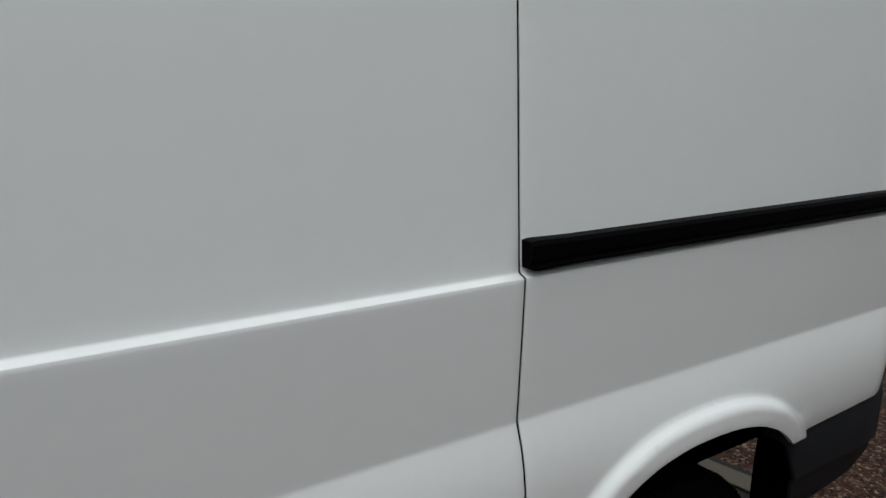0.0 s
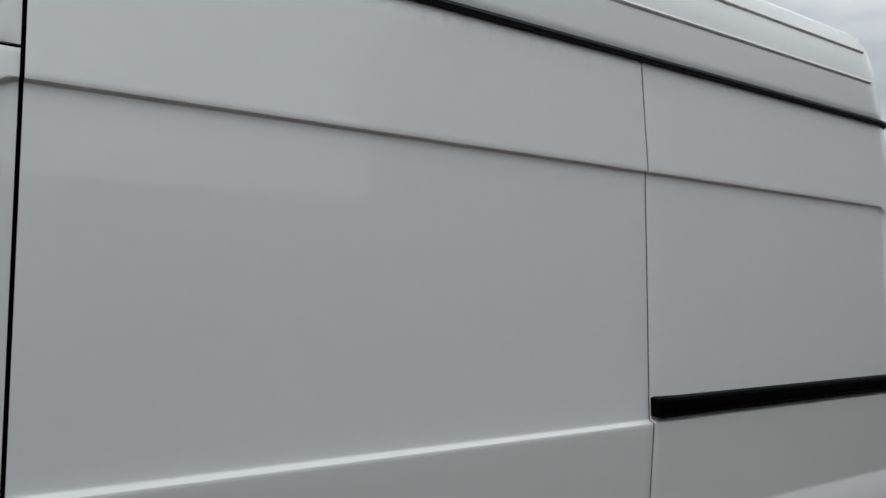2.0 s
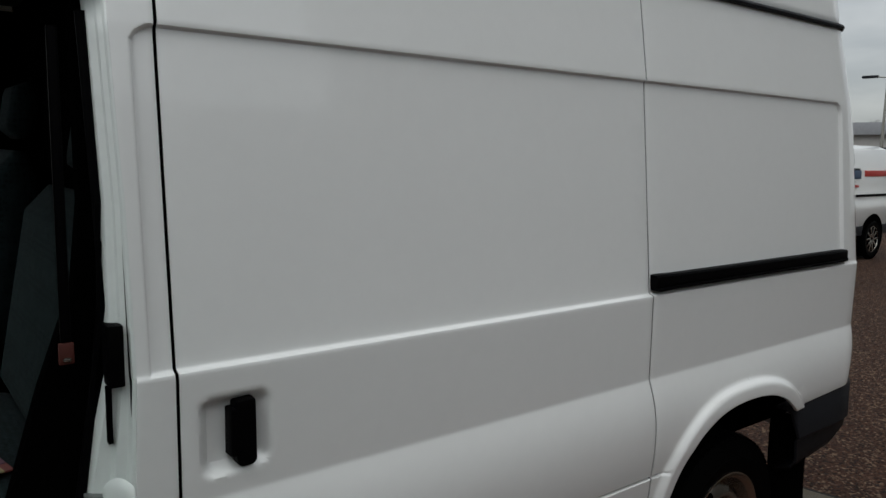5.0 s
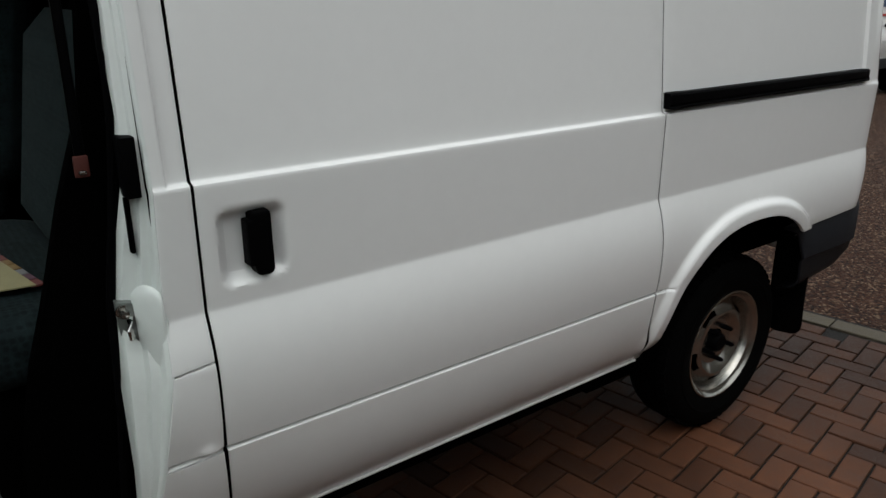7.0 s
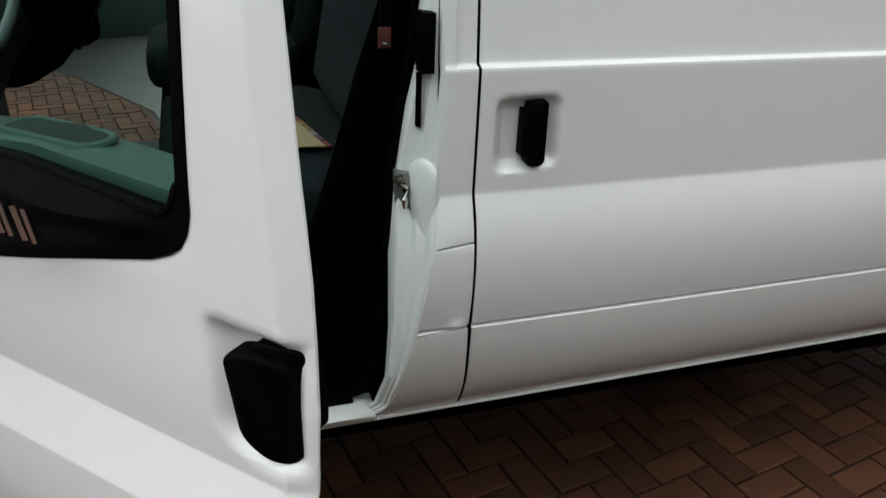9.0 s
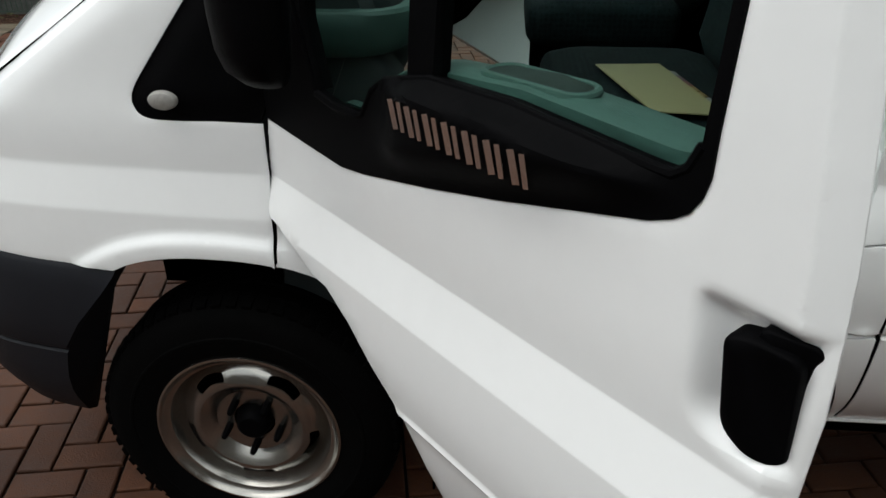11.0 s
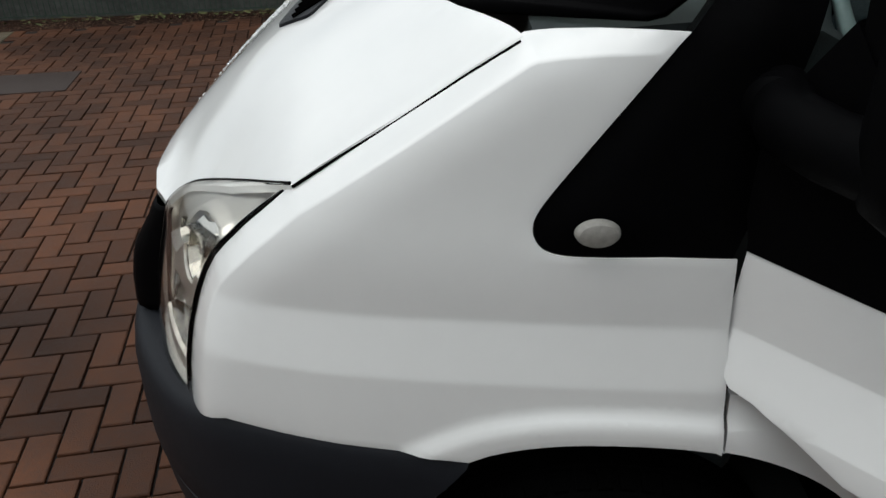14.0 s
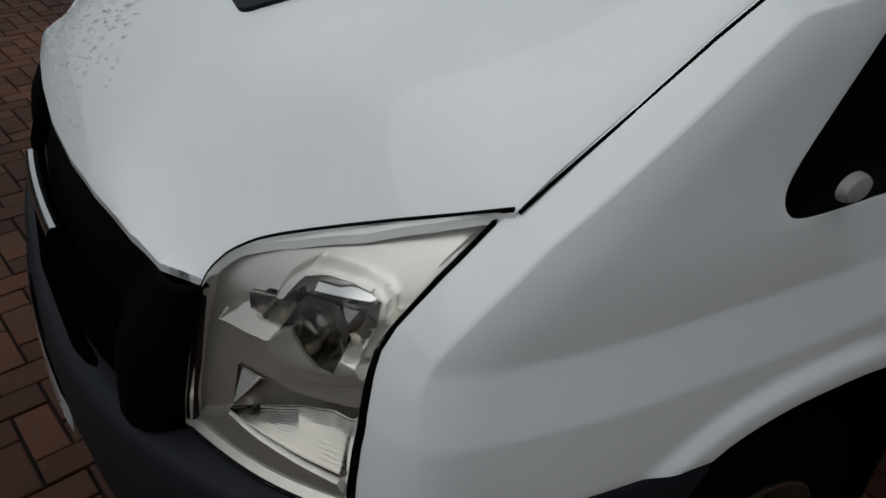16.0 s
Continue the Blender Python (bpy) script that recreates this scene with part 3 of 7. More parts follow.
# near-black rods put the gap's shade under the bonnet's two long edges
for far in (False, True):
    bm = bmesh.new()
    tube(bm, [(x, (2 * MID - y if far else y), hood_z(x, y) - 0.03) for x, y in [(-1.44, 0.15), (-1.52, 0.149), (-1.6, 0.15), (-1.69, 0.157)]], 0.011, 8)
    vp(part("bonnet_shade_rod", bm, DARK, None, "near-black rod for the shade under the bonnet edge"))
    # a thinner rod just below the skin draws the gap as a dark line
    bm = bmesh.new()
    tube(bm, [(x, (2 * MID - y if far else y), hood_z(x, y + 0.004) - 0.0095) for x, y in [(-1.436, 0.1365), (-1.50, 0.141), (-1.594, 0.1435), (-1.66, 0.145), (-1.70, 0.1455), (-1.735, 0.1455)]], 0.0024, 6)
    vp(part("bonnet_gap_shade", bm, DARK, None, "thin near-black line for the shade of the bonnet gap"))


def headlight(far):
    def mir(p):
        return (p[0], 2 * MID - p[1], p[2]) if far else tuple(p)

    def lamp_surf(u, v):
        """u runs from the grille side (0) to the wing side (1), v from the bottom (0) to the top (1)."""
        zo = 0.791 + (1.159 - 0.791) * v
        xo = between(zo, [(z, x) for x, z in LAMP_EDGE[::-1]])
        yo = fender_surf(xo, zo)[1] + 0.006
        xo -= 0.0035
        # the inner edge and the top edge under the bonnet
        def soft(w):
            return sum(between(v + d, w) for d in (-0.04, -0.02, 0.0, 0.02, 0.04)) / 5 if v < 0.955 else between(v, w)

        tx, ty = soft([(0, -2.072), (0.2, -2.066), (0.45, -2.048), (0.62, -2.03), (0.74, -2.018), (0.8, -1.998), (0.86, -1.968), (0.92, -1.92), (1, -1.742)]), soft([(0, 0.388), (0.2, 0.386), (0.45, 0.388), (0.62, 0.389), (0.74, 0.389), (0.8, 0.386), (0.86, 0.378), (0.92, 0.335), (1, 0.148)])
        zi = soft([(0, 0.79), (0.2, 0.842), (0.45, 0.915), (0.62, 0.972), (0.74, 1.015), (0.8, 1.037), (0.86, 1.058), (0.92, 1.085), (1, 1.163)])
        w = (1 - u)
        bulge = 0.012 * math.sin(math.pi * u) * min(1.0, 3 * (1 - v))
        return mir((xo + (tx - xo) * w - bulge * 0.9, yo + (ty - yo) * w - bulge, zo + (zi - zo) * w))

    lamp = new("headlight")
    lamp.empty_display_size = 0.1
    lamp["label"] = "clear-lens headlight with silver reflectors and indicator"
    pu, pv = grid(0.0, 1.0, 0.05), grid(0.0, 1.0, 0.02)
    bm = bmesh.new()
    loft(bm, [[lamp_surf(u, v) for u in grid(0.0, 1.0, 0.05)] for v in pv], closed=False)
    lens = part("lens", bm, LENS, lamp, "clear plastic lens")
    sl = lens.modifiers.new("thickness", "SOLIDIFY")
    sl.thickness, sl.offset = 0.003, 0
    lens.visible_shadow = False

    def back(u, v, d):
        p = lamp_surf(u, v)
        s = -1 if far else 1
        return (p[0] + d * 0.75, p[1] + s * d * 0.6, p[2])

    # the black seal round the lens
    ring = [back(u, v, 0.004) for u, v in [(u, 1) for u in pu[::-1]] + [(0, v) for v in pv[::-1]] + [(u, 0) for u in pu] + [(1, v) for v in pv]]
    bm = bmesh.new()
    tube(bm, ring, 0.0028, 6)
    part("seal", bm, BLACK, lamp, "black rubber seal")
    # the housing: matt silver, with a ridge over the bowls, a shelf under them, and a ledge below the indicator
    def deep(poly, u, v):
        p, q = np.array([[u, v]]), np.array(poly)
        return float(near(p, q)[0]) * (1 if inside(p, q)[0] else -1)

    RIDGE = [(0.383, 0.70), (0.385, 0.778), (0.433, 0.816), (0.545, 0.812), (0.70, 0.792), (0.82, 0.766), (0.903, 0.728), (0.96, 0.678), (0.98, 0.624), (0.968, 0.544), (0.82, 0.50), (0.70, 0.52), (0.55, 0.62), (0.44, 0.66)]
    WELL = [(0.43, 0.70), (0.455, 0.776), (0.545, 0.785), (0.69, 0.768), (0.80, 0.745), (0.875, 0.712), (0.925, 0.66), (0.94, 0.60), (0.91, 0.53), (0.80, 0.515), (0.70, 0.55), (0.57, 0.64)]
    SHELF = [(0.122, 0.594), (0.333, 0.70), (0.593, 0.69), (0.428, 0.565)]
    LIP = [(0.428, 0.565), (0.593, 0.68), (0.703, 0.598), (0.805, 0.55), (0.91, 0.522), (0.963, 0.47), (0.85, 0.446), (0.71, 0.45), (0.59, 0.468), (0.49, 0.496)]
    LEDGE = [(0.03, 0.02), (0.08, 0.098), (0.27, 0.212), (0.458, 0.166), (0.685, 0.124), (0.90, 0.09), (0.97, 0.02)]
    MAIN = [(0.492, 0.696), (0.60, 0.69), (0.70, 0.672), (0.785, 0.61), (0.825, 0.545), (0.81, 0.49), (0.735, 0.504), (0.65, 0.544), (0.565, 0.604)]
    SMALL = [(0.243, 0.70), (0.367, 0.702), (0.482, 0.71), (0.545, 0.635), (0.473, 0.605), (0.348, 0.618), (0.28, 0.646)]
    PEAK = [(0.525, 0.726), (0.532, 0.764), (0.64, 0.754), (0.742, 0.758), (0.875, 0.724), (0.843, 0.694), (0.79, 0.686), (0.708, 0.692)]
    SHADE = [(0.71, 0.69), (0.83, 0.692), (0.90, 0.632), (0.93, 0.572), (0.885, 0.528), (0.835, 0.52), (0.838, 0.585), (0.79, 0.65)]

    POCKET = [(0.262, 0.216), (0.458, 0.172), (0.685, 0.13), (0.90, 0.096), (0.965, 0.16), (0.965, 0.30), (0.92, 0.36), (0.65, 0.37), (0.44, 0.40), (0.275, 0.415)]

    def house(u, v):
        d = 0.004 + 0.026 * smooth_step(0.0, 0.045, min(u * 1.2, 1.3 * v, (1 - u) * 1.3, (1 - v) * 0.8))
        d -= 0.013 * smooth_step(-0.012, 0.014, deep(RIDGE, u, v))
        d += 0.030 * smooth_step(-0.004, 0.02, deep(WELL, u, v))
        k = smooth_step(-0.012, 0.004, deep(LIP, u, v))
        d += (0.013 + 0.006 * max(0.0, 0.49 - v) / 0.04 - d) * k
        s = deep(SHELF, u, v)
        if s > -0.006:
            f = min(1.0, max(0.0, (v - (0.594 - 0.085 * (u - 0.122))) / 0.11))
            d += (0.011 + 0.034 * f - d) * smooth_step(-0.006, 0.002, s)
        d += (0.016 - d) * smooth_step(-0.008, 0.004, deep(LEDGE, u, v)) * smooth_step(0.0, 0.03, min(u, v))
        d += (0.047 - d) * smooth_step(-0.004, 0.008, deep(POCKET, u, v))
        return back(u, v, d)

    cells = 0.05 if far else 0.017
    fine = [] if far else [tuple(p + n * o) for poly in (RIDGE, WELL, SHELF, LIP, LEDGE, POCKET) for q in [dense(poly, 0.012)] for p, a, b in zip(q, np.roll(q, 1, 0), np.roll(q, -1, 0)) for n in [np.array((a[1] - b[1], b[0] - a[0])) / max(1e-6, np.hypot(*(b - a)))] for o in (-0.011, -0.005, 0.0, 0.004, 0.012)]
    coarse = [(u, v) for u in grid(0.015, 0.985, cells) for v in grid(0.015, 0.985, cells)]
    panel("housing", [(0, 0), (1, 0), (1, 1), (0, 1)], [], [], house, (0.004, -0.003 if far else 0.003, 0), LAMP_BODY, lamp, "matt silver reflector housing", holes=[MAIN, SMALL], step=0.02, inset=0.0, smooth=28, extra=coarse + fine)

    def bowl(name, poly, rim, floor, flutes):
        c = np.mean(poly, 0)

        def f(u, v):
            s = max(0.0, deep(poly, u, v))
            k = min(1.0, s / 0.055)
            return back(u, v, rim + (floor - rim) * math.sin(k * math.pi / 2) ** 0.8 + 0.004 * k * math.sin(flutes * (u - c[0]) + 12 * (v - c[1])))
        g = 0.03 if far else 0.009
        return panel(name, poly, grid(c[0] - 0.2, c[0] + 0.2, g), grid(c[1] - 0.12, c[1] + 0.12, g), f, (0.003, -0.002 if far else 0.002, 0), BOWL, lamp, "fluted chrome bowl", step=0.02, inset=0.006, smooth=20)

    main = bowl("main_reflector", MAIN, 0.020, 0.085, 190)
    bowl("side_reflector", SMALL, 0.022, 0.065, 150)
    bm = bmesh.new()
    c = Vector(back(0.66, 0.60, 0.07))
    m = Matrix.Translation(c) @ Vector((-0.84, 0.52 if far else -0.52, 0.12)).normalized().to_track_quat("Z", "Y").to_matrix().to_4x4()
    lathe(bm, [(0.0, 0.026), (0.008, 0.024), (0.009, 0.0), (0.009, -0.02)], m, 14)
    part("bulb", bm, REFLECT, main, "small bulb cap")
    # a bright angular peak over the main bowl and a curved shade beside it
    fold = lambda u, v: 0.014 + 0.45 * abs(v - (0.748 - 0.07 * (u - 0.54)))
    panel("bowl_peak", PEAK, [0.6, 0.66, 0.72, 0.78, 0.84], [], lambda u, v: back(u, v, fold(u, v)), (0.003, -0.003 if far else 0.003, 0), CHROME, lamp, "bright angular peak over the bowl", inset=0.0, step=0.05, smooth=10, extra=[(u, 0.748 - 0.07 * (u - 0.54)) for u in grid(0.545, 0.86, 0.04)])
    panel("bowl_shade", SHADE, grid(0.72, 0.92, 0.02), grid(0.53, 0.69, 0.02), lambda u, v: back(u, v, 0.020 + 1.6 * (u - 0.80) ** 2 + 0.2 * max(0.0, 0.62 - v)), (0.003, -0.003 if far else 0.003, 0), BOWL, lamp, "curved chrome shade", inset=0.0, step=0.03, smooth=40)
    # the ribbed indicator low in the lamp and the small ribbed triangle over its corner
    def ribbed(name, rows_, label):
        bm = bmesh.new()
        loft(bm, rows_, closed=False)
        ob = part(name, bm, BOWL, lamp, label, smooth=5)
        so = ob.modifiers.new("thickness", "SOLIDIFY")
        so.thickness = 0.003
        return ob

    rows = []
    for k in range(75):
        t = k / 74
        u = 0.265 + 0.665 * t
        v1 = between(t, [(0, 0.222), (0.27, 0.30), (0.58, 0.352), (0.84, 0.36), (1, 0.335)])
        v0 = between(t, [(0, 0.214), (0.29, 0.172), (0.63, 0.13), (0.955, 0.098), (1, 0.16)])
        rows.append([back(u, v0 + (v1 - v0) * q, 0.024 + 0.010 * math.sin(math.pi * q) * t + (0.003 if n % 2 else 0.0)) for n, q in enumerate(grid(0, 1, 1 / 26))])
    ribbed("indicator_lens", rows, "ribbed clear indicator lens")
    ribbed("indicator_corner", [[back(0.265 + 0.17 * t * q, 0.228 + 0.184 * q - 0.02 * t * q, 0.026 + (0.003 if n % 2 else 0.0)) for n, q in enumerate(grid(0.02, 1, 0.05))] for t in grid(0, 1, 0.25)], "small ribbed reflector")
    return lamp


for far in (False, True):
    vp(headlight(far))


# the bumper: one shell swept round the nose
def nose_line(t):
    """The plan of the nose at the bumper's widest: t from the near wheel (0) over the middle (0.5)."""
    u = t if t <= 0.5 else 1 - t
    pts = [(0.0, -1.48, 0.014), (0.06, -1.613, 0.036), (0.12, -1.742, 0.057), (0.165, -1.845, 0.083), (0.205, -1.926, 0.132), (0.23, -1.975, 0.181), (0.265, -2.033, 0.254), (0.30, -2.084, 0.344), (0.33, -2.116, 0.423), (0.375, -2.155, 0.56), (0.42, -2.18, 0.70), (0.5, -2.195, MID)]
    x, y = between(u, [(p[0], p[1]) for p in pts]), between(u, [(p[0], p[2]) for p in pts])
    return (x, y) if t <= 0.5 else (x, 2 * MID - y)


BUMPER_END = [(0.33, 0.107), (0.42, 0.1), (0.50, 0.092), (0.60, 0.0785), (0.70, 0.045), (0.80, 0.0)]


def bumper_ring(t):
    """One upright section of the bumper; its two ends lean forward along the wheel arch."""
    u = min(t, 1 - t)
    top = between(u, [(0, 0.812), (0.04, 0.813), (0.1, 0.815), (0.15, 0.822), (0.18, 0.815), (0.205, 0.797), (0.25, 0.789), (0.30, 0.786), (0.33, 0.775), (0.5, 0.70)])
    sec = [(-0.03, top - 0.002), (0.008, top), (0.018, top - 0.006), (0.026, top - 0.022), (0.033, top - 0.06), (0.036, 0.66), (0.036, 0.592), (0.033, 0.586), (0.026, 0.582), (0.026, 0.577), (0.032, 0.573), (0.031, 0.55), (0.027, 0.50), (0.016, 0.45), (0.0, 0.41), (-0.03, 0.35), (-0.06, 0.33), (-0.07, 0.35), (-0.05, 0.55)]
    out = []
    for o, z in sec:
        e = between(z, BUMPER_END)
        q = e + (0.5 - e) * u / 0.5
        q = q if t <= 0.5 else 1 - q
        x, y = [sum(nose_line(min(1, max(0, q + d)))[i] for d in (-0.02, -0.01, 0, 0.01, 0.02)) / 5 for i in (0, 1)]
        x1, y1 = nose_line(min(1.0, q + 0.02))
        x0, y0 = nose_line(max(0.0, q - 0.02))
        d = Vector((x1 - x0, y1 - y0)).normalized()
        nrm = Vector((-d.y, d.x))
        if nrm.dot(Vector((x + 1.2, y - MID))) < 0:
            nrm = -nrm
        out.append((x + nrm.x * o, y + nrm.y * o, z))
    return out


bm = bmesh.new()
loft(bm, [bumper_ring(t) for t in grid(0.0, 1.0, 0.0125)], closed=True)
vp(part("front_bumper", bm, GREY_PLASTIC, None, "dark grey moulded plastic front bumper", smooth=40))
# grille between the lamps, with its bars and the bright badge strip
bm = bmesh.new()
rows = []
for z, o in ((0.66, 0.0), (0.75, 0.012), (0.85, 0.004), (0.95, -0.03), (0.985, -0.055)):
    rows.append([(nose_line(t)[0] + 0.035 + 0.03 * smooth_step(0.37, 0.315, min(t, 1 - t)) - o + (z - 0.66) * 0.10, nose_line(t)[1], z + 0.0) for t in grid(0.315, 0.685, 0.0185)])
loft(bm, rows, closed=False)
gr = vp(part("grille", bm, BLACK, None, "black moulded grille"))
sg = gr.modifiers.new("thickness", "SOLIDIFY")
sg.thickness = 0.02
for z, o in ((0.74, 0.02), (0.81, 0.016), (0.88, 0.006)):
    bm = bmesh.new()
    tube(bm, [(nose_line(t)[0] + 0.022 - o + (z - 0.66) * 0.10, nose_line(t)[1], z) for t in grid(0.345, 0.655, 0.0155)], 0.011, 8, 0.8)
    vp(part("grille_bar", bm, DARK))
bm = bmesh.new()
tube(bm, [(-2.165 + 0.25 * (y - MID) ** 2, y, 0.885) for y in grid(MID - 0.16, MID + 0.16, 0.04)], 0.013, 10, 1.2)
vp(part("badge_strip", bm, CHROME, None, "bright chrome strip"))
bm = bmesh.new()
tube(bm, [(-2.232 + 0.2 * (y - MID) ** 2, y, 0.60) for y in grid(MID - 0.26, MID + 0.26, 0.065)], 0.006, 4, 8.0)
vp(part("number_plate", bm, PAINT, None, "white plate edge"))

# black mouldings between the lamps and the grille
for far in (False, True):
    rows = []
    for v in grid(0.0, 0.74, 0.06):
        x, y, z = between(v, [(0, -2.072), (0.2, -2.066), (0.45, -2.048), (0.62, -2.03), (0.74, -2.018)]), between(v, [(0, 0.388), (0.45, 0.388), (0.74, 0.389)]), between(v, [(0, 0.785), (0.2, 0.842), (0.45, 0.915), (0.62, 0.972), (0.74, 1.015)]) - 0.012 * (v > 0.7)
        k = 1 - 0.45 * smooth_step(0.35, 0.74, v)
        rows.append([(x + a * k, 2 * MID - (y + b) if far else y + b, z) for a, b in ((0.02, 0.002), (-0.006, 0.006), (-0.03, 0.012), (-0.05, 0.024), (-0.064, 0.045), (-0.07, 0.075), (-0.066, 0.11), (-0.05, 0.15), (-0.02, 0.17))])
    bm = bmesh.new()
    loft(bm, rows, closed=False)
    gs = vp(part("grille_surround", bm, BLACK, None, "smooth black moulding beside the headlight", smooth=60))
    sgs = gs.modifiers.new("thickness", "SOLIDIFY")
    sgs.thickness = 0.004

# black panel in the corner of wing, windscreen pillar and door
tri_out = [(-1.172, 1.108), (-1.256, 1.109)] + soft_line([(-1.319, 1.107), (-1.376, 1.1065), (-1.401, 1.112), (-1.413, 1.123), (-1.419, 1.139), (-1.414, 1.159), (-1.397, 1.184), (-1.333, 1.268)]) + [(-1.25, 1.376), (-1.05, 1.66), (-0.90, 1.86), (-0.80, 1.84), (-0.98, 1.60), (-1.10, 1.42), (-1.13, 1.30), (-1.145, 1.18)]


def tri_surf(x, z):
    p = np.array([[x, z]])
    d = near(p, np.array(tri_out))[0]
    y = fender_surf(x, min(z, 1.376))[1] + max(0.0, z - 1.376) * 0.38
    return (x, y - 0.012 * smooth_step(0.0, 0.05, d) + 0.003, z)


pillar = vp(panel("pillar_cover", tri_out, grid(-1.41, -0.82, 0.016), grid(1.115, 1.85, 0.02), tri_surf, (0, 0.02, 0), BLACK, None, "black plastic pillar cover with side repeater", step=0.02))
bm = bmesh.new()
m = Matrix.Translation((-1.345, 0.026, 1.151)) @ Vector((0, -1, 0.06)).to_track_quat("Z", "Y").to_matrix().to_4x4() @ Matrix.Diagonal((1.2, 0.78, 1, 1))
lathe(bm, [(0.0, 0.0112), (0.006, 0.0110), (0.012, 0.010), (0.0165, 0.0088), (0.019, 0.008), (0.0225, 0.003), (0.0235, -0.004), (0.0, -0.004)], m, 32)
part("side_repeater", bm, material("repeater_lens", (0.32, 0.31, 0.285), 0.22, noise_scale=150.0, vary=0.35, bump=0.6, bump_scale=700.0), pillar, "clear oval side repeater lens")
# windscreen, its base panel and the far pillar
bm = bmesh.new()
base = [(-1.30, 0.12, 1.385)] + [(x, y, hood_z(x, y) + 0.004) for x, y in cowl]
base = base + [(x, 2 * MID - y, z) for x, y, z in base[-2::-1]]
top = [(-0.62 - 0.16 * (1 - ((p[1] - MID) / 0.85) ** 2), MID + (p[1] - MID) * 0.86, 2.02 + 0.06 * (1 - ((p[1] - MID) / 0.85) ** 2)) for p in base]
loft(bm, [[tuple(a[i] + (b[i] - a[i]) * t for i in range(3)) for a, b in zip(base, top)] for t in grid(0.10, 1, 0.1)], closed=False)
ws = vp(part("windscreen", bm, GLASS, None, "clear windscreen"))
ws.visible_shadow = False
swd = ws.modifiers.new("thickness", "SOLIDIFY")
swd.thickness = 0.005
bm = bmesh.new()
rows = []
for k, (dx, dz) in enumerate(((0.004, -0.01), (0.015, 0.006), (0.05, 0.012), (0.09, 0.05), (0.13, 0.10), (0.20, 0.175))):
    rows.append([(x + dx * (1.0 if 0.15 < y < 1.78 else 0.5), y, z + dz * (1 if 0.15 < y < 1.78 else 0.4)) for x, y, z in base])
loft(bm, rows, closed=False)
cw = vp(part("cowl", bm, BLACK, None, "black plastic scuttle panel"))
scw = cw.modifiers.new("thickness", "SOLIDIFY")
scw.thickness = 0.01
# wiper at the foot of the screen
bm = bmesh.new()
tube(bm, [(-1.40, 0.25, 1.435), (-1.50, 0.45, 1.47), (-1.58, 0.75, 1.50), (-1.60, 1.0, 1.51)], 0.009, 8)
vp(part("wiper_arm", bm, BLACK))
# air inlet in the bonnet
bm = bmesh.new()
inl = rounded([(-1.852, 0.67), (-1.774, 0.594), (-1.727, 0.70), (-1.752, 0.82), (-1.838, 0.82)], 0.022)
vp(panel("bonnet_vent", inl, grid(-1.85, -1.72, 0.02), grid(0.6, 0.82, 0.02), lambda x, y: (x, y, hood_surf(x, y)[2] + 0.006), (0, 0, -0.01), GREY_PLASTIC, None, "grey plastic bonnet vent", step=0.01))
for k in range(5):
    bm = bmesh.new()
    y0 = 0.65 + 0.035 * k
    tube(bm, [(x, y0 + (x + 1.785) * 0.2, hood_surf(x, y0)[2] + 0.009) for x in grid(-1.815, -1.755, 0.03)], 0.007, 6, 0.5)
    vp(part("vent_slot", bm, DARK))

# ---- the open front door: built shut, then swung on its hinge ----
HINGE = (-1.155, 0.028)
SWING = radians(-46.8)
DOOR_M = Matrix.Translation((HINGE[0], HINGE[1], 0)) @ Matrix.Rotation(SWING, 4, "Z") 
door = new("front_door")
door.empty_display_size = 0.1
door.matrix_world = DOOR_M
door["label"] = "white front passenger door standing open with black window surround"
DSECT = [(0.44, 0.06), (0.52, 0.012), (0.57, -0.008), (0.66, -0.026), (0.72, -0.034), (0.80, -0.041), (0.86, -0.039), (0.925, -0.033), (1.0085, 0), (1.06, 0.0015), (1.106, 0.0045), (1.2, 0.014), (1.35, 0.03), (1.6, 0.06), (1.95, 0.10)]
DEDGE = [(0.47, 1.03), (0.92, 1.033), (1.0, 1.036), (1.11, 1.037), (1.19, 1.030), (1.25, 1.023), (1.31, 1.013), (1.37, 1.002), (1.44, 0.990), (1.51, 0.978), (1.57, 0.967), (1.95, 0.93)]


def dsurf(s, z):
    """The door's skin in its own space: s from the hinge, z up, outside towards -y."""
    k = max(0.0, (s - between(z, DEDGE) + 0.031) / 0.034)
    return (s, sum(between(z + d, DSECT) for d in (-0.0012, -0.0006, 0, 0.0006, 0.0012)) / 5 + 0.018 * k - (0.004 * max(0.0, 1 - abs(z - 0.745) / 0.008)), z)


D_BOWL = rounded([(0.892, 1.194), (1.028, 1.190), (1.037, 1.030), (0.97, 1.026), (0.914, 1.044)], [0.03, 0.0, 0.0, 0.03, 0.03])


def dskin(s, z):
    x, y, z = dsurf(s, z)
    if s > 0.87 and 1.0 < z < 1.22:
        p = np.array([[s, z]])
        poly = np.array(D_BOWL)
        d = near(p, poly)[0] * (1 if inside(p, poly)[0] else -1)
        y += 0.03 * smooth_step(-0.004, 0.035, d) * (1 - smooth_step(0.99, 1.04, s) * 0.6)
    return (x, y, z)


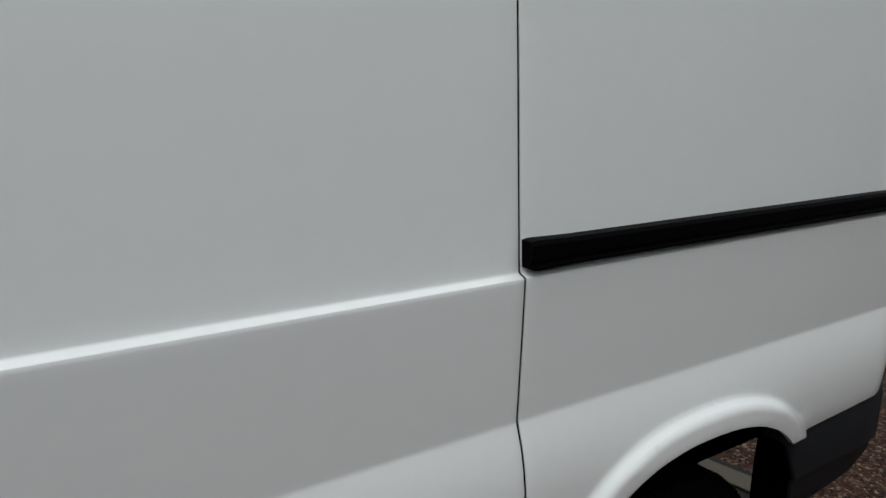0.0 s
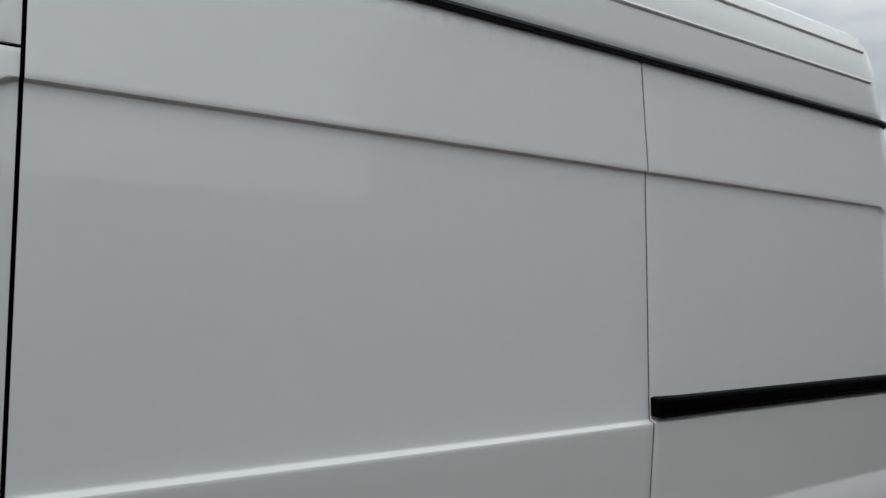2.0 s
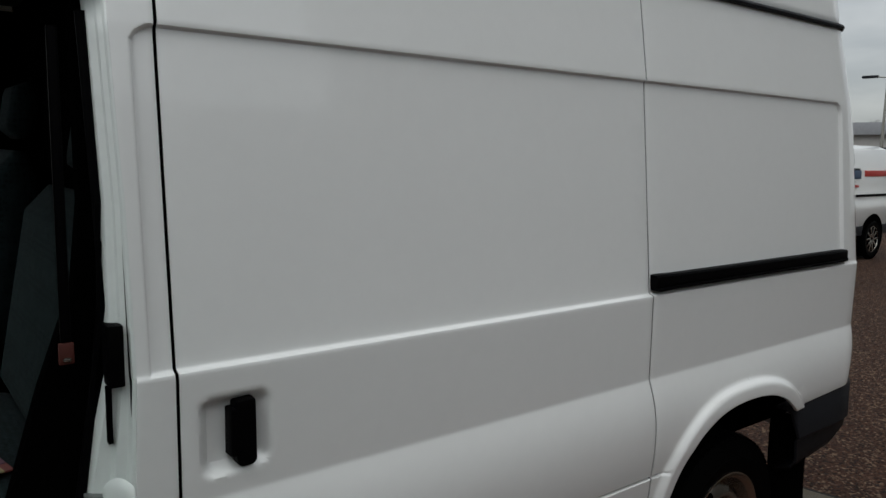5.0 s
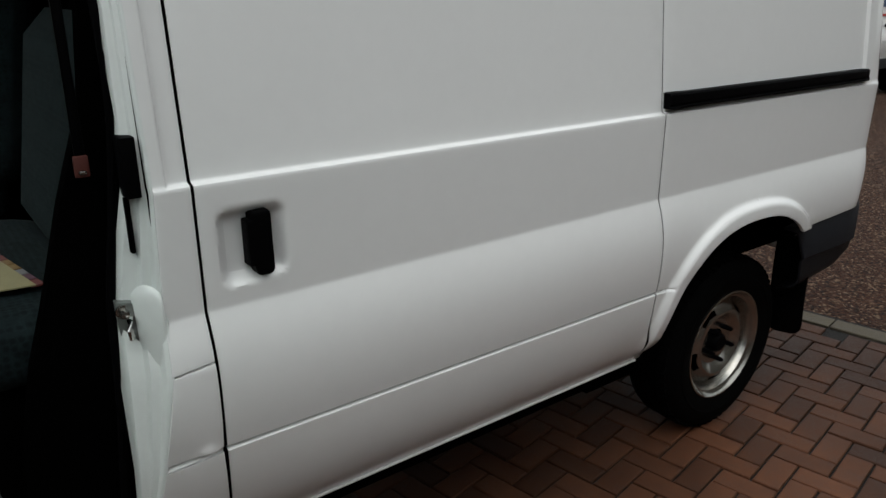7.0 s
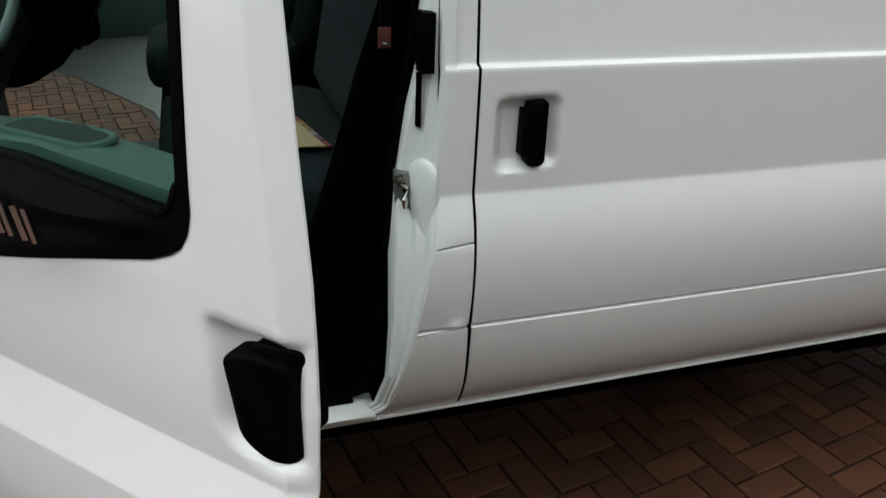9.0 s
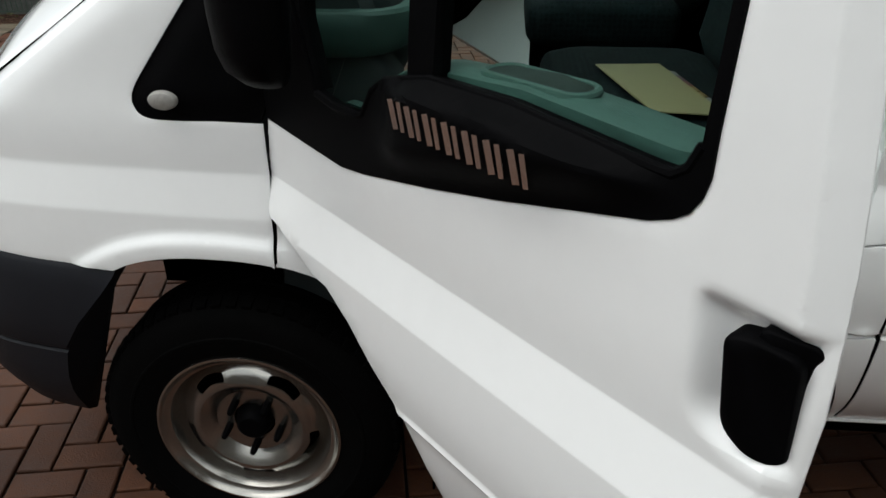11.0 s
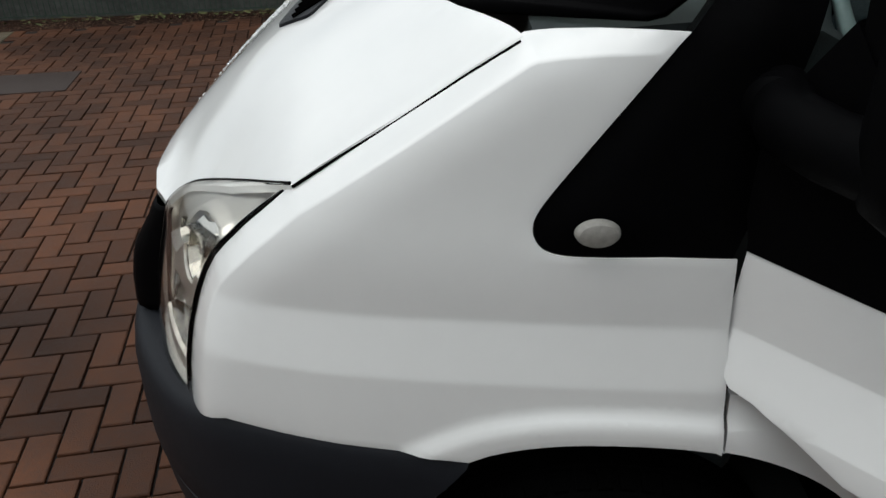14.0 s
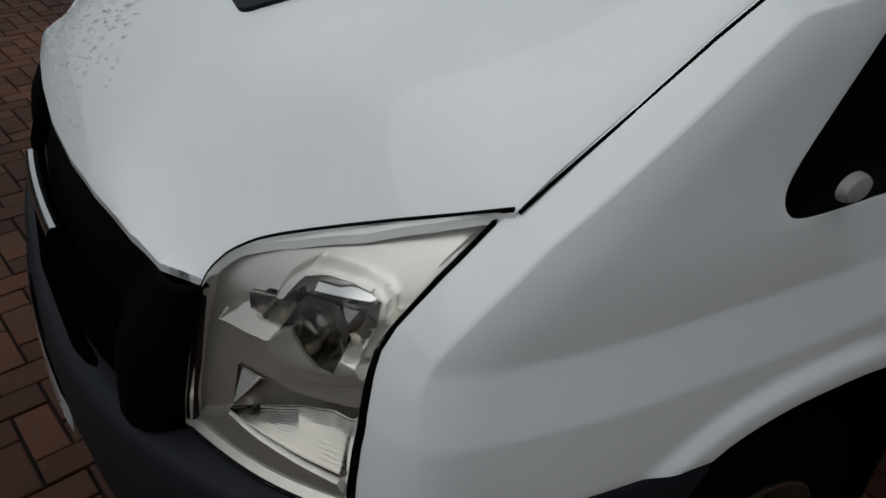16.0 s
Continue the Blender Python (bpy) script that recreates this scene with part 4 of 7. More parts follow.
def pad(name, outline, back, depth, mat, parent=None, label="", soft=0.88):
    """A moulded pad: the outline (x, z) stands out from back(x, z) by depth, with rounded edges."""
    o = np.array(outline, float)
    c = (o.min(0) + o.max(0)) / 2
    bm = bmesh.new()
    rings = []
    for k, d in ((1.0, 0.0), (1.0, depth * 0.3), (1.0, depth * 0.7), (0.985, depth * 0.88), (0.95, depth * 0.97), (0.88, depth), (0.6, depth * 1.01)):
        rings.append([(c[0] + (p[0] - c[0]) * k, back(*p) - d, c[1] + (p[1] - c[1]) * (1 - (1 - k) * 0.5)) for p in o])
    loft(bm, rings)
    bmesh.ops.triangulate(bm, faces=[f for f in bm.faces if len(f.verts) > 4])
    return part(name, bm, mat, parent, label, smooth=45)


belt = [(-0.009, 1.117), (0.135, 1.109), (0.246, 1.104), (0.31, 1.112), (0.475, 1.145), (0.611, 1.176), (0.724, 1.205), (0.825, 1.231), (0.853, 1.243), (0.868, 1.254), (0.878, 1.272), (0.882, 1.293)]
skin_out = [(s, z) for z, s in DEDGE[::-1]] + [(0.60, 0.47), (0.535, 0.604), (0.449, 0.738), (0.302, 0.85), (0.231, 0.885), (0.182, 0.888), (0.116, 0.914), (0.055, 0.932), (0.02, 0.936), (-0.006, 0.96), (-0.013, 1.01)] + belt + [(0.879, 1.377), (0.877, 1.43), (0.86, 1.95)]
dp = []
dp.append(panel("door_skin", skin_out, sorted(grid(0.02, 0.86, 0.04) + grid(0.875, 1.03, 0.007)), sorted(grid(0.48, 1.9, 0.04) + [0.735, 0.740, 0.745, 0.750, 0.755] + [0.90, 0.915, 0.921, 0.9235, 0.925, 0.9265, 0.929, 0.94, 0.96, 0.98, 0.998, 1.004, 1.007, 1.0085, 1.010, 1.013] + grid(1.022, 1.22, 0.0085)), dskin, (0, 0.003, 0), PAINT, None, "", edge=0.0012, step=0.025, extra=[(between(z, DEDGE) - 0.031 + o, z) for o in (-0.003, 0.0, 0.003, 0.012, 0.022) for z in grid(0.49, 1.9, 0.012)]))
# black cladding under and round the glass
glass_line = [(0.164, 1.208), (0.222, 1.20), (0.287, 1.202), (0.303, 1.209), (0.325, 1.25), (0.357, 1.272), (0.391, 1.28), (0.457, 1.295), (0.611, 1.30), (0.815, 1.289), (0.841, 1.289), (0.857, 1.301), (0.866, 1.325)]
clad_out = [(p[0] + (0.001 if i else 0.0), p[1] + 0.002) for i, p in enumerate(belt)] + [(0.878, 1.377), (0.876, 1.43), (0.859, 1.93), (0.848, 1.93), (0.863, 1.43)] + glass_line[::-1] + [(0.135, 1.25), (0.085, 1.34), (0.04, 1.40), (-0.02, 1.30), (-0.03, 1.2), (-0.01, 1.13)]


def clad_surf(s, z):
    x, y, z = dsurf(s, z)
    top = between(s, glass_line)
    lo = between(s, belt)
    # a padded swell under the window: a ledge at the glass, a flat face, and back in to the belt
    swell = 0.036 * smooth_step(0.0, 0.022, (top if s > 0.4 else 1.283) - z) * smooth_step(0.0, 0.07, z - lo) * smooth_step(0.33, 0.44, s) * smooth_step(0.87, 0.74, s)
    return (x, y - 0.002 - swell, z)


dp.append(panel("window_surround", clad_out, sorted(grid(0.0, 0.9, 0.02)), sorted(grid(1.12, 1.34, 0.006) + grid(1.36, 1.9, 0.03)), clad_surf, (0, 0.02, 0), BLACK, None, "black plastic window surround", step=0.02))
# the sill moulding of the glass
bm = bmesh.new()
tube(bm, [dsurf(s, z)[:1] + (dsurf(s, z)[1] + 0.002, z - 0.004) for s, z in glass_line], 0.007, 8)
dp.append(part("glass_seal", bm, BLACK))
glass_out = [(s, z - 0.004) for s, z in glass_line] + [(0.864, 1.45), (0.852, 1.93), (0.19, 1.93), (0.085, 1.6), (0.08, 1.42), (0.13, 1.25)]
gl = panel("window_glass", glass_out, grid(0.2, 0.88, 0.1), grid(1.25, 1.9, 0.1), lambda s, z: (s, dsurf(s, z)[1] + 0.014, z), (0, 0.004, 0), GLASS, None, "clear side window", step=0.05)
gl.visible_shadow = False
dp.append(gl)
# an upright divider bar in the glass
dp.append(panel("window_divider", [(0.404, 1.272), (0.459, 1.29), (0.452, 1.48), (0.44, 1.9), (0.38, 1.9), (0.393, 1.48)], [0.4], grid(1.3, 1.9, 0.1), lambda s, z: (s, dsurf(s, z)[1] + 0.004, z), (0, 0.03, 0), BLACK, None, "black upright window divider"))
dp.append(panel("window_front_frame", [(0.05, 1.36), (0.11, 1.25), (0.164, 1.208), (0.140, 1.25), (0.108, 1.31), (0.09, 1.42), (0.095, 1.6), (0.20, 1.93), (0.15, 1.93), (0.05, 1.62), (0.04, 1.45)], [0.2], grid(1.3, 1.9, 0.1), lambda s, z: (s, dsurf(s, z)[1] + 0.004, z), (0, 0.03, 0), BLACK))
dp.append(panel("window_top_frame", [(0.44, 1.90), (0.98, 1.90), (0.98, 1.96), (0.46, 1.96)], grid(0.5, 1.0, 0.1), [1.93], dsurf, (0, 0.03, 0), PAINT))
# inner shell and trim
inner_out = [(0.93, 1.30), (0.945, 1.1), (0.945, 0.5), (0.64, 0.5), (0.57, 0.63), (0.40, 0.73), (0.22, 0.835), (0.03, 0.93), (0.02, 1.12), (0.33, 1.13), (0.62, 1.20), (0.85, 1.25)]
dp.append(panel("inner_shell", inner_out, grid(0.05, 1.0, 0.08), grid(0.5, 1.3, 0.08), lambda s, z: (s, dsurf(s, z)[1] + 0.06, z), (0, 0.01, 0), PAINT_IN))
dp.append(panel("rear_edge", [(0.0, 0.48), (0.055, 0.48), (0.055, 1.94), (0.0, 1.94)], [0.03], grid(0.5, 1.9, 0.05), lambda u, z: (between(z, DEDGE) - 0.005 - 1.35 * u, dsurf(between(z, DEDGE), z)[1] + 0.003 + u, z), (-0.006, 0, 0), PAINT_IN))
dp.append(panel("front_flange", [(0.0, 0.94), (0.05, 0.94), (0.05, 1.116), (0.0, 1.116)], [0.025], grid(0.96, 1.1, 0.03), lambda u, z: (between(z, [(0.94, 0.02), (0.96, -0.004), (1.01, -0.011), (1.117, -0.007)]) - 0.3 * u, dsurf(0.0, z)[1] + 0.003 + u, z), (0.006, 0, 0), PAINT_IN))
# door trim with its grab and the armrest top
trim_top = [(0.10, 1.155), (0.29, 1.165), (0.345, 1.262), (0.395, 1.285), (0.60, 1.300), (0.82, 1.292), (0.86, 1.296)]
trim_out = trim_top + [(0.90, 1.2), (0.90, 0.62), (0.66, 0.60), (0.42, 0.76), (0.24, 0.87), (0.08, 0.95)]
dp.append(panel("door_trim", trim_out, grid(0.1, 1.0, 0.05), grid(0.6, 1.3, 0.05), lambda s, z: (s, dsurf(s, z)[1] + 0.075 + 0.03 * smooth_step(1.3, 1.1, z) , z), (0, 0.02, 0), TEAL, None, "teal-grey moulded plastic door trim"))
bm = bmesh.new()
cap = []
for s, z in trim_top[1:]:
    y = dsurf(s, z)[1]
    cap.append([(s, y + 0.026, z - 0.012), (s, y + 0.03, z + 0.006), (s, y + 0.05, z + 0.012), (s, y + 0.115, z + 0.002), (s, y + 0.135, z - 0.02), (s, y + 0.125, z - 0.06), (s, y + 0.06, z - 0.06)])
loft(bm, cap)
dp.append(part("trim_cap", bm, TEAL, None, "teal-grey top of the door trim", smooth=60))
bm = bmesh.new()
loop = rounded([(0.50, 0.045), (0.67, 0.045), (0.67, 0.10), (0.50, 0.10)], 0.03)
pz = lambda s: between(s, trim_top) + 0.012
tube(bm, [(s, dsurf(s, 1.3)[1] + o, pz(s) - 0.002) for s, o in loop + loop[:1]], 0.006, 8)
dp.append(part("grab_rim", bm, TEAL, None, "raised rim of the grab recess"))
# a flat sheet in darkened teal paints the shade of the grab recess
dp.append(panel("grab_recess_shade", [(s + (0.002 if s < 0.6 else -0.002), o) for s, o in loop], [0.55, 0.6], [0.07], lambda s, o: (s, dsurf(s, 1.3)[1] + o, pz(s) + 0.001), (0, 0, -0.004), material("teal_recess_shade", (0.012, 0.024, 0.021), 0.8, noise_scale=9.0, vary=0.3)))
bm = bmesh.new()
loft(bm, [[(0.80 + w * math.cos(a), y, 1.07 + h * math.sin(a)) for a in grid(0, 2 * math.pi * 23 / 24, 2 * math.pi / 24)] for y, w, h in ((0.09, 0.10, 0.15), (0.16, 0.095, 0.145), (0.20, 0.075, 0.12), (0.215, 0.04, 0.07))])
dp.append(part("speaker_pod", bm, GREY_TRIM, None, "dark teal-grey bulge of the door trim", smooth=60))
# outer handle: a black paddle in its bowl
bm = bmesh.new()
hd_out = rounded([(0.943, 1.172), (0.966, 1.174), (1.010, 1.163), (1.015, 1.10), (1.018, 1.046), (1.006, 1.038), (0.984, 1.040), (0.956, 1.066)], [0.014, 0.008, 0.016, 0.02, 0.012, 0.012, 0.016, 0.02])
back_out = rounded([(0.966, 1.183), (1.022, 1.176), (1.031, 1.122), (1.030, 1.078), (1.0, 1.068), (0.97, 1.10)], [0.01, 0.014, 0.01, 0.01, 0.01, 0.01])
dp.append(pad("door_handle", hd_out, lambda s, z: dskin(0.985, 1.11)[1] - 0.004 + (s - 0.985) * 0.35, 0.030, BLACK, None, "black plastic pull handle"))
dp.append(pad("handle_base", back_out, lambda s, z: dskin(0.985, 1.11)[1] - 0.004 + (s - 0.985) * 0.35, 0.018, BLACK, None, "black plastic handle base"))
for s, z in ((1.031, 1.104), (1.031, 1.035)):
    bm = bmesh.new()
    lathe(bm, [(0.0, 0.006), (0.006, 0.005), (0.008, 0.0), (0.008, -0.004), (0, -0.004)], Matrix.Translation((s - 0.006, dsurf(1.03, z)[1] + 0.012, z)) @ Matrix.Rotation(radians(90), 4, "Y"), 16)
    dp.append(part("bolt", bm, STEEL, None, "steel latch bolt"))
# badge: seven slim bright marks in place of lettering
for k in range(7):
    s0 = 0.425 + 0.0386 * k
    zt = 1.269
    bm = bmesh.new()
    for s1, z1, s2, z2, w in ((s0 + 0.006, zt, s0 + 0.018, zt - 0.039, 0.006), (s0 + 0.024, zt, s0 + 0.034, zt - 0.039, 0.0045)):
        a, b = Vector((s1, 0, z1)), Vector((s2, 0, z2))
        d = (b - a).normalized()
        n = Vector((-d.z, 0, d.x)) * w
        ring = [a - n, b - n, b + n, a + n]
        y = clad_surf(s0, zt - 0.02)[1] + 0.002
        loft(bm, [[(p.x, y - 0.008, p.z) for p in ring], [(p.x, y - 0.001, p.z) for p in ring]])
    dp.append(part("badge_mark", bm, CHROME, None, "bright chrome badge mark"))
for ob in dp:
    ob.parent = door
vp(door)

# door mirror on its arm
mir = new("door_mirror")
mir.empty_display_size = 0.1
mir.matrix_world = DOOR_M @ Matrix.Translation((0.02, 0.0, 1.29))
mir["label"] = "large black door mirror on a stout arm"
bm = bmesh.new()
rings = []
for h, w, d, o in ((-0.042, 0.02, 0.01, 0.02), (-0.038, 0.05, 0.03, 0.012), (-0.02, 0.07, 0.042, 0.004), (0.01, 0.079, 0.048, 0.0), (0.06, 0.083, 0.052, 0.0), (0.20, 0.085, 0.054, 0.0), (0.30, 0.08, 0.05, 0.0), (0.345, 0.05, 0.03, 0.0)):
    rings.append([(0.176 + w * math.cos(a), -0.10 + o + d * math.sin(a), h) for a in grid(0, 2 * math.pi * 23 / 24, 2 * math.pi / 24)])
loft(bm, rings)
part("mirror_shell", bm, BLACK, mir, "rounded black mirror shell")
bm = bmesh.new()
tube(bm, [(-0.04, 0.03, 0.015), (0.0, -0.03, 0.012), (0.06, -0.07, 0.015), (0.13, -0.10, 0.02)], [0.036, 0.035, 0.034, 0.034], 16, 1.1)
part("mirror_arm", bm, BLACK, mir)
bm = bmesh.new()
lathe(bm, [(0.0, 0.02), (0.022, 0.018), (0.036, 0.008), (0.039, -0.01)], Matrix.Translation((-0.03, 0.0, 0.015)) @ Matrix.Rotation(radians(90), 4, "X"), 24)
part("mirror_base", bm, BLACK, mir)
vp(mir)

# ---- door opening, post and sill behind the open door ----
jamb = [(-0.082, 1.962, 0.06), (-0.072, 1.6, 0.035), (-0.07, 1.3, 0.02), (-0.078, 1.06, 0.01), (-0.088, 0.925, -0.01), (-0.122, 0.727, -0.004), (-0.15, 0.60, 0.01), (-0.165, 0.50, 0.05), (-0.20, 0.462, 0.075)]
bm = bmesh.new()
rows = []
for k, (x, z, y) in enumerate(jamb):
    y = side(x, z)[1]
    w = between(z, [(0.48, 0.35), (0.60, 0.34), (0.73, 0.62), (0.925, 1.0), (1.06, 1.0), (1.25, 0.6), (1.42, 0.42)])
    rows.append([(x + dx * w, y + dy * w, z) for dx, dy in ((0.002, 0.001), (-0.008, 0.012), (-0.012, 0.032), (-0.030, 0.040), (-0.036, 0.055), (-0.062, 0.068), (-0.075, 0.095))])
fine = []
for a, b in zip(rows, rows[1:]):
    for t in grid(0, 0.8, 0.2):
        fine.append([tuple(p[i] + (q[i] - p[i]) * t for i in range(3)) for p, q in zip(a, b)])
fine.append(rows[-1])
loft(bm, fine, closed=False)
jb = vp(part("door_jamb", bm, PAINT_IN, None, "white painted door jamb with pressed edges", smooth=18))
js = jb.modifiers.new("thickness", "SOLIDIFY")
js.thickness = 0.006
# rubber seal round the opening
seal_path = [(-0.115, 0.105, 1.93), (-0.106, 0.075, 1.6), (-0.108, 0.062, 1.42), (-0.118, 0.072, 1.3), (-0.153, 0.08, 1.06), (-0.163, 0.06, 0.925), (-0.178, 0.062, 0.73), (-0.187, 0.075, 0.60), (-0.215, 0.10, 0.51), (-0.28, 0.13, 0.468), (-0.6, 0.14, 0.452), (-0.9, 0.14, 0.452)]
bm = bmesh.new()
tube(bm, seal_path, 0.010, 8)
vp(part("door_seal", bm, BLACK, None, "black rubber door seal"))
# striker with its plate, the lock slot and the wiring block
bm = bmesh.new()
loft(bm, [[(-0.112, 0.030 - o, z0), (-0.148, 0.060 - o, z0), (-0.150, 0.060 - o, z1), (-0.114, 0.030 - o, z1)] for o, z0, z1 in ((-0.012, 0.985, 1.075), (0.002, 0.986, 1.074), (0.004, 0.990, 1.070))])
vp(part("striker_plate", bm, material("dull_zinc", (0.22, 0.24, 0.23), 0.45, metal=0.6, noise_scale=40.0, vary=0.3), None, "dull grey striker plate"))
boss = rounded([(-0.126, 1.094), (-0.104, 1.116), (-0.080, 1.10), (-0.078, 1.03), (-0.083, 0.95), (-0.094, 0.885), (-0.114, 0.895), (-0.120, 0.97)], 0.016)
bm = bmesh.new()
loft(bm, [[(-0.097 + (x + 0.097) * k, side(-0.08, 1.0)[1] + 0.95 * max(0.0, 0.017 - (x + 0.097) * k) + 0.008 - d, 1.0 + (z - 1.0) * k) for x, z in boss] for k, d in ((1.0, -0.008), (0.93, -0.001), (0.82, 0.003), (0.65, 0.006), (0.4, 0.0075), (0.1, 0.008))])
vp(part("striker_boss", bm, PAINT_IN, smooth=60))
bm = bmesh.new()
tube(bm, [(-0.126, 0.05, 1.05), (-0.138, 0.016, 1.048), (-0.140, 0.010, 1.03), (-0.138, 0.016, 1.012), (-0.126, 0.05, 1.01)], 0.0055, 8)
vp(part("striker", bm, CHROME, None, "bright steel striker loop"))
bm = bmesh.new()
lathe(bm, [(0.0, 0.02), (0.007, 0.018), (0.009, 0.0), (0.014, 0.0), (0.014, -0.006)], Matrix.Translation((-0.140, 0.044, 1.056)) @ Matrix.Rotation(radians(90), 4, "X"), 16)
vp(part("striker_bolt", bm, STEEL))
vp(box_part("jamb_slot", (-0.113, 0.029, 1.172), (-0.105, 0.045, 1.277), DARK, bevel=0.001))
vp(box_part("jamb_block", (-0.112, 0.010, 1.279), (-0.086, 0.06, 1.39), BLACK, None, "black plastic block on the jamb", m=Matrix.Rotation(radians(0), 4, "Z"), bevel=0.003))
for z, x, y in ((0.852, -0.150, 0.034), (0.698, -0.143, 0.026)):
    vp(box_part("jamb_bump", (x - 0.012, y, z - 0.014), (x + 0.012, y + 0.03, z + 0.010), PAINT_IN, bevel=0.007))
# sill
bm = bmesh.new()
rows = [[(x, 0.052, 0.456), (x, 0.05, 0.47), (x, 0.075, 0.482), (x, 0.12, 0.484), (x, 0.14, 0.465), (x, 0.20, 0.455)] for x in grid(-0.82, -0.19, 0.06)]
loft(bm, rows, closed=False)
sb = vp(part("door_sill", bm, PAINT_IN, None, "white painted door sill"))
sbm = sb.modifiers.new("thickness", "SOLIDIFY")
sbm.thickness = 0.008
vp(box_part("sill_step", (-0.62, 0.09, 0.484), (-0.235, 0.20, 0.497), BLACK, None, "black ribbed step plate"))
# lip under the flank, and the rocker behind the front wheel
bm = bmesh.new()
loft(bm, [[(x, 0.064, 0.457), (x, 0.057, 0.456), (x, 0.055, 0.452), (x, 0.059, 0.447), (x, 0.075, 0.448)] for x in grid(-0.82, 1.44, 0.1)])
vp(part("sill_lip", bm, PAINT, None, "bright white lower sill lip"))
rock_out = [(-1.153, 0.918), (-1.1535, 0.832)] + arch(F_ARCH, 77, 22, 12) + [(-0.80, 0.46), (-0.5, 0.46), (-0.62, 0.62), (-0.78, 0.74), (-0.93, 0.845), (-1.03, 0.895)]
vp(panel("rocker", rock_out, grid(-1.1, -0.5, 0.05), grid(0.47, 0.9, 0.03), lambda x, z: (x, fender_surf(-1.16, max(z, 0.80))[1] + 0.006 + max(0.0, 0.72 - z) * 0.25, z), IN, PAINT, step=0.02))

# near-black backing added for the shade in the gaps of the flank's panels
for out in ([(-0.075, 1.95), (-0.08, 0.95), (-0.115, 0.74), (-0.14, 0.60), (-0.155, 0.48), (0.035, 0.48), (0.025, 0.7), (0.02, 1.95), (0.02, 2.19), (-0.02, 2.19)], [(1.375, 2.19), (1.375, 0.70), (1.40, 0.48), (1.44, 0.48), (1.415, 0.70), (1.415, 2.19)]):
    vp(panel("gap_shade_backing", out, [], FLANK_V[::2], lambda x, z: (x, side(x, z)[1] + 0.0145, z), (0, 0.004, 0), DARK, step=0.03))

# near-black strips a little way down the two upright door gaps paint their shade
for out in ([(1.3918, 2.19), (1.3918, 0.80), (1.3962, 0.66), (1.4132, 0.53), (1.425, 0.465), (1.4305, 0.465), (1.4188, 0.53), (1.4018, 0.66), (1.3966, 0.80), (1.3966, 2.19)], [(-0.0033, 2.19), (-0.0033, 0.73), (0.0007, 0.66), (0.0092, 0.53), (0.0137, 0.465), (0.0212, 0.465), (0.0158, 0.53), (0.0078, 0.66), (0.0033, 0.80), (0.0033, 2.19)]):
    vp(panel("gap_shade_strip", out, [], FLANK_V[::2], lambda x, z: (x, side(x, z)[1] + 0.0035, z), (0, 0.004, 0), DARK, step=0.02, inset=0.0))

# ---- wheels ----


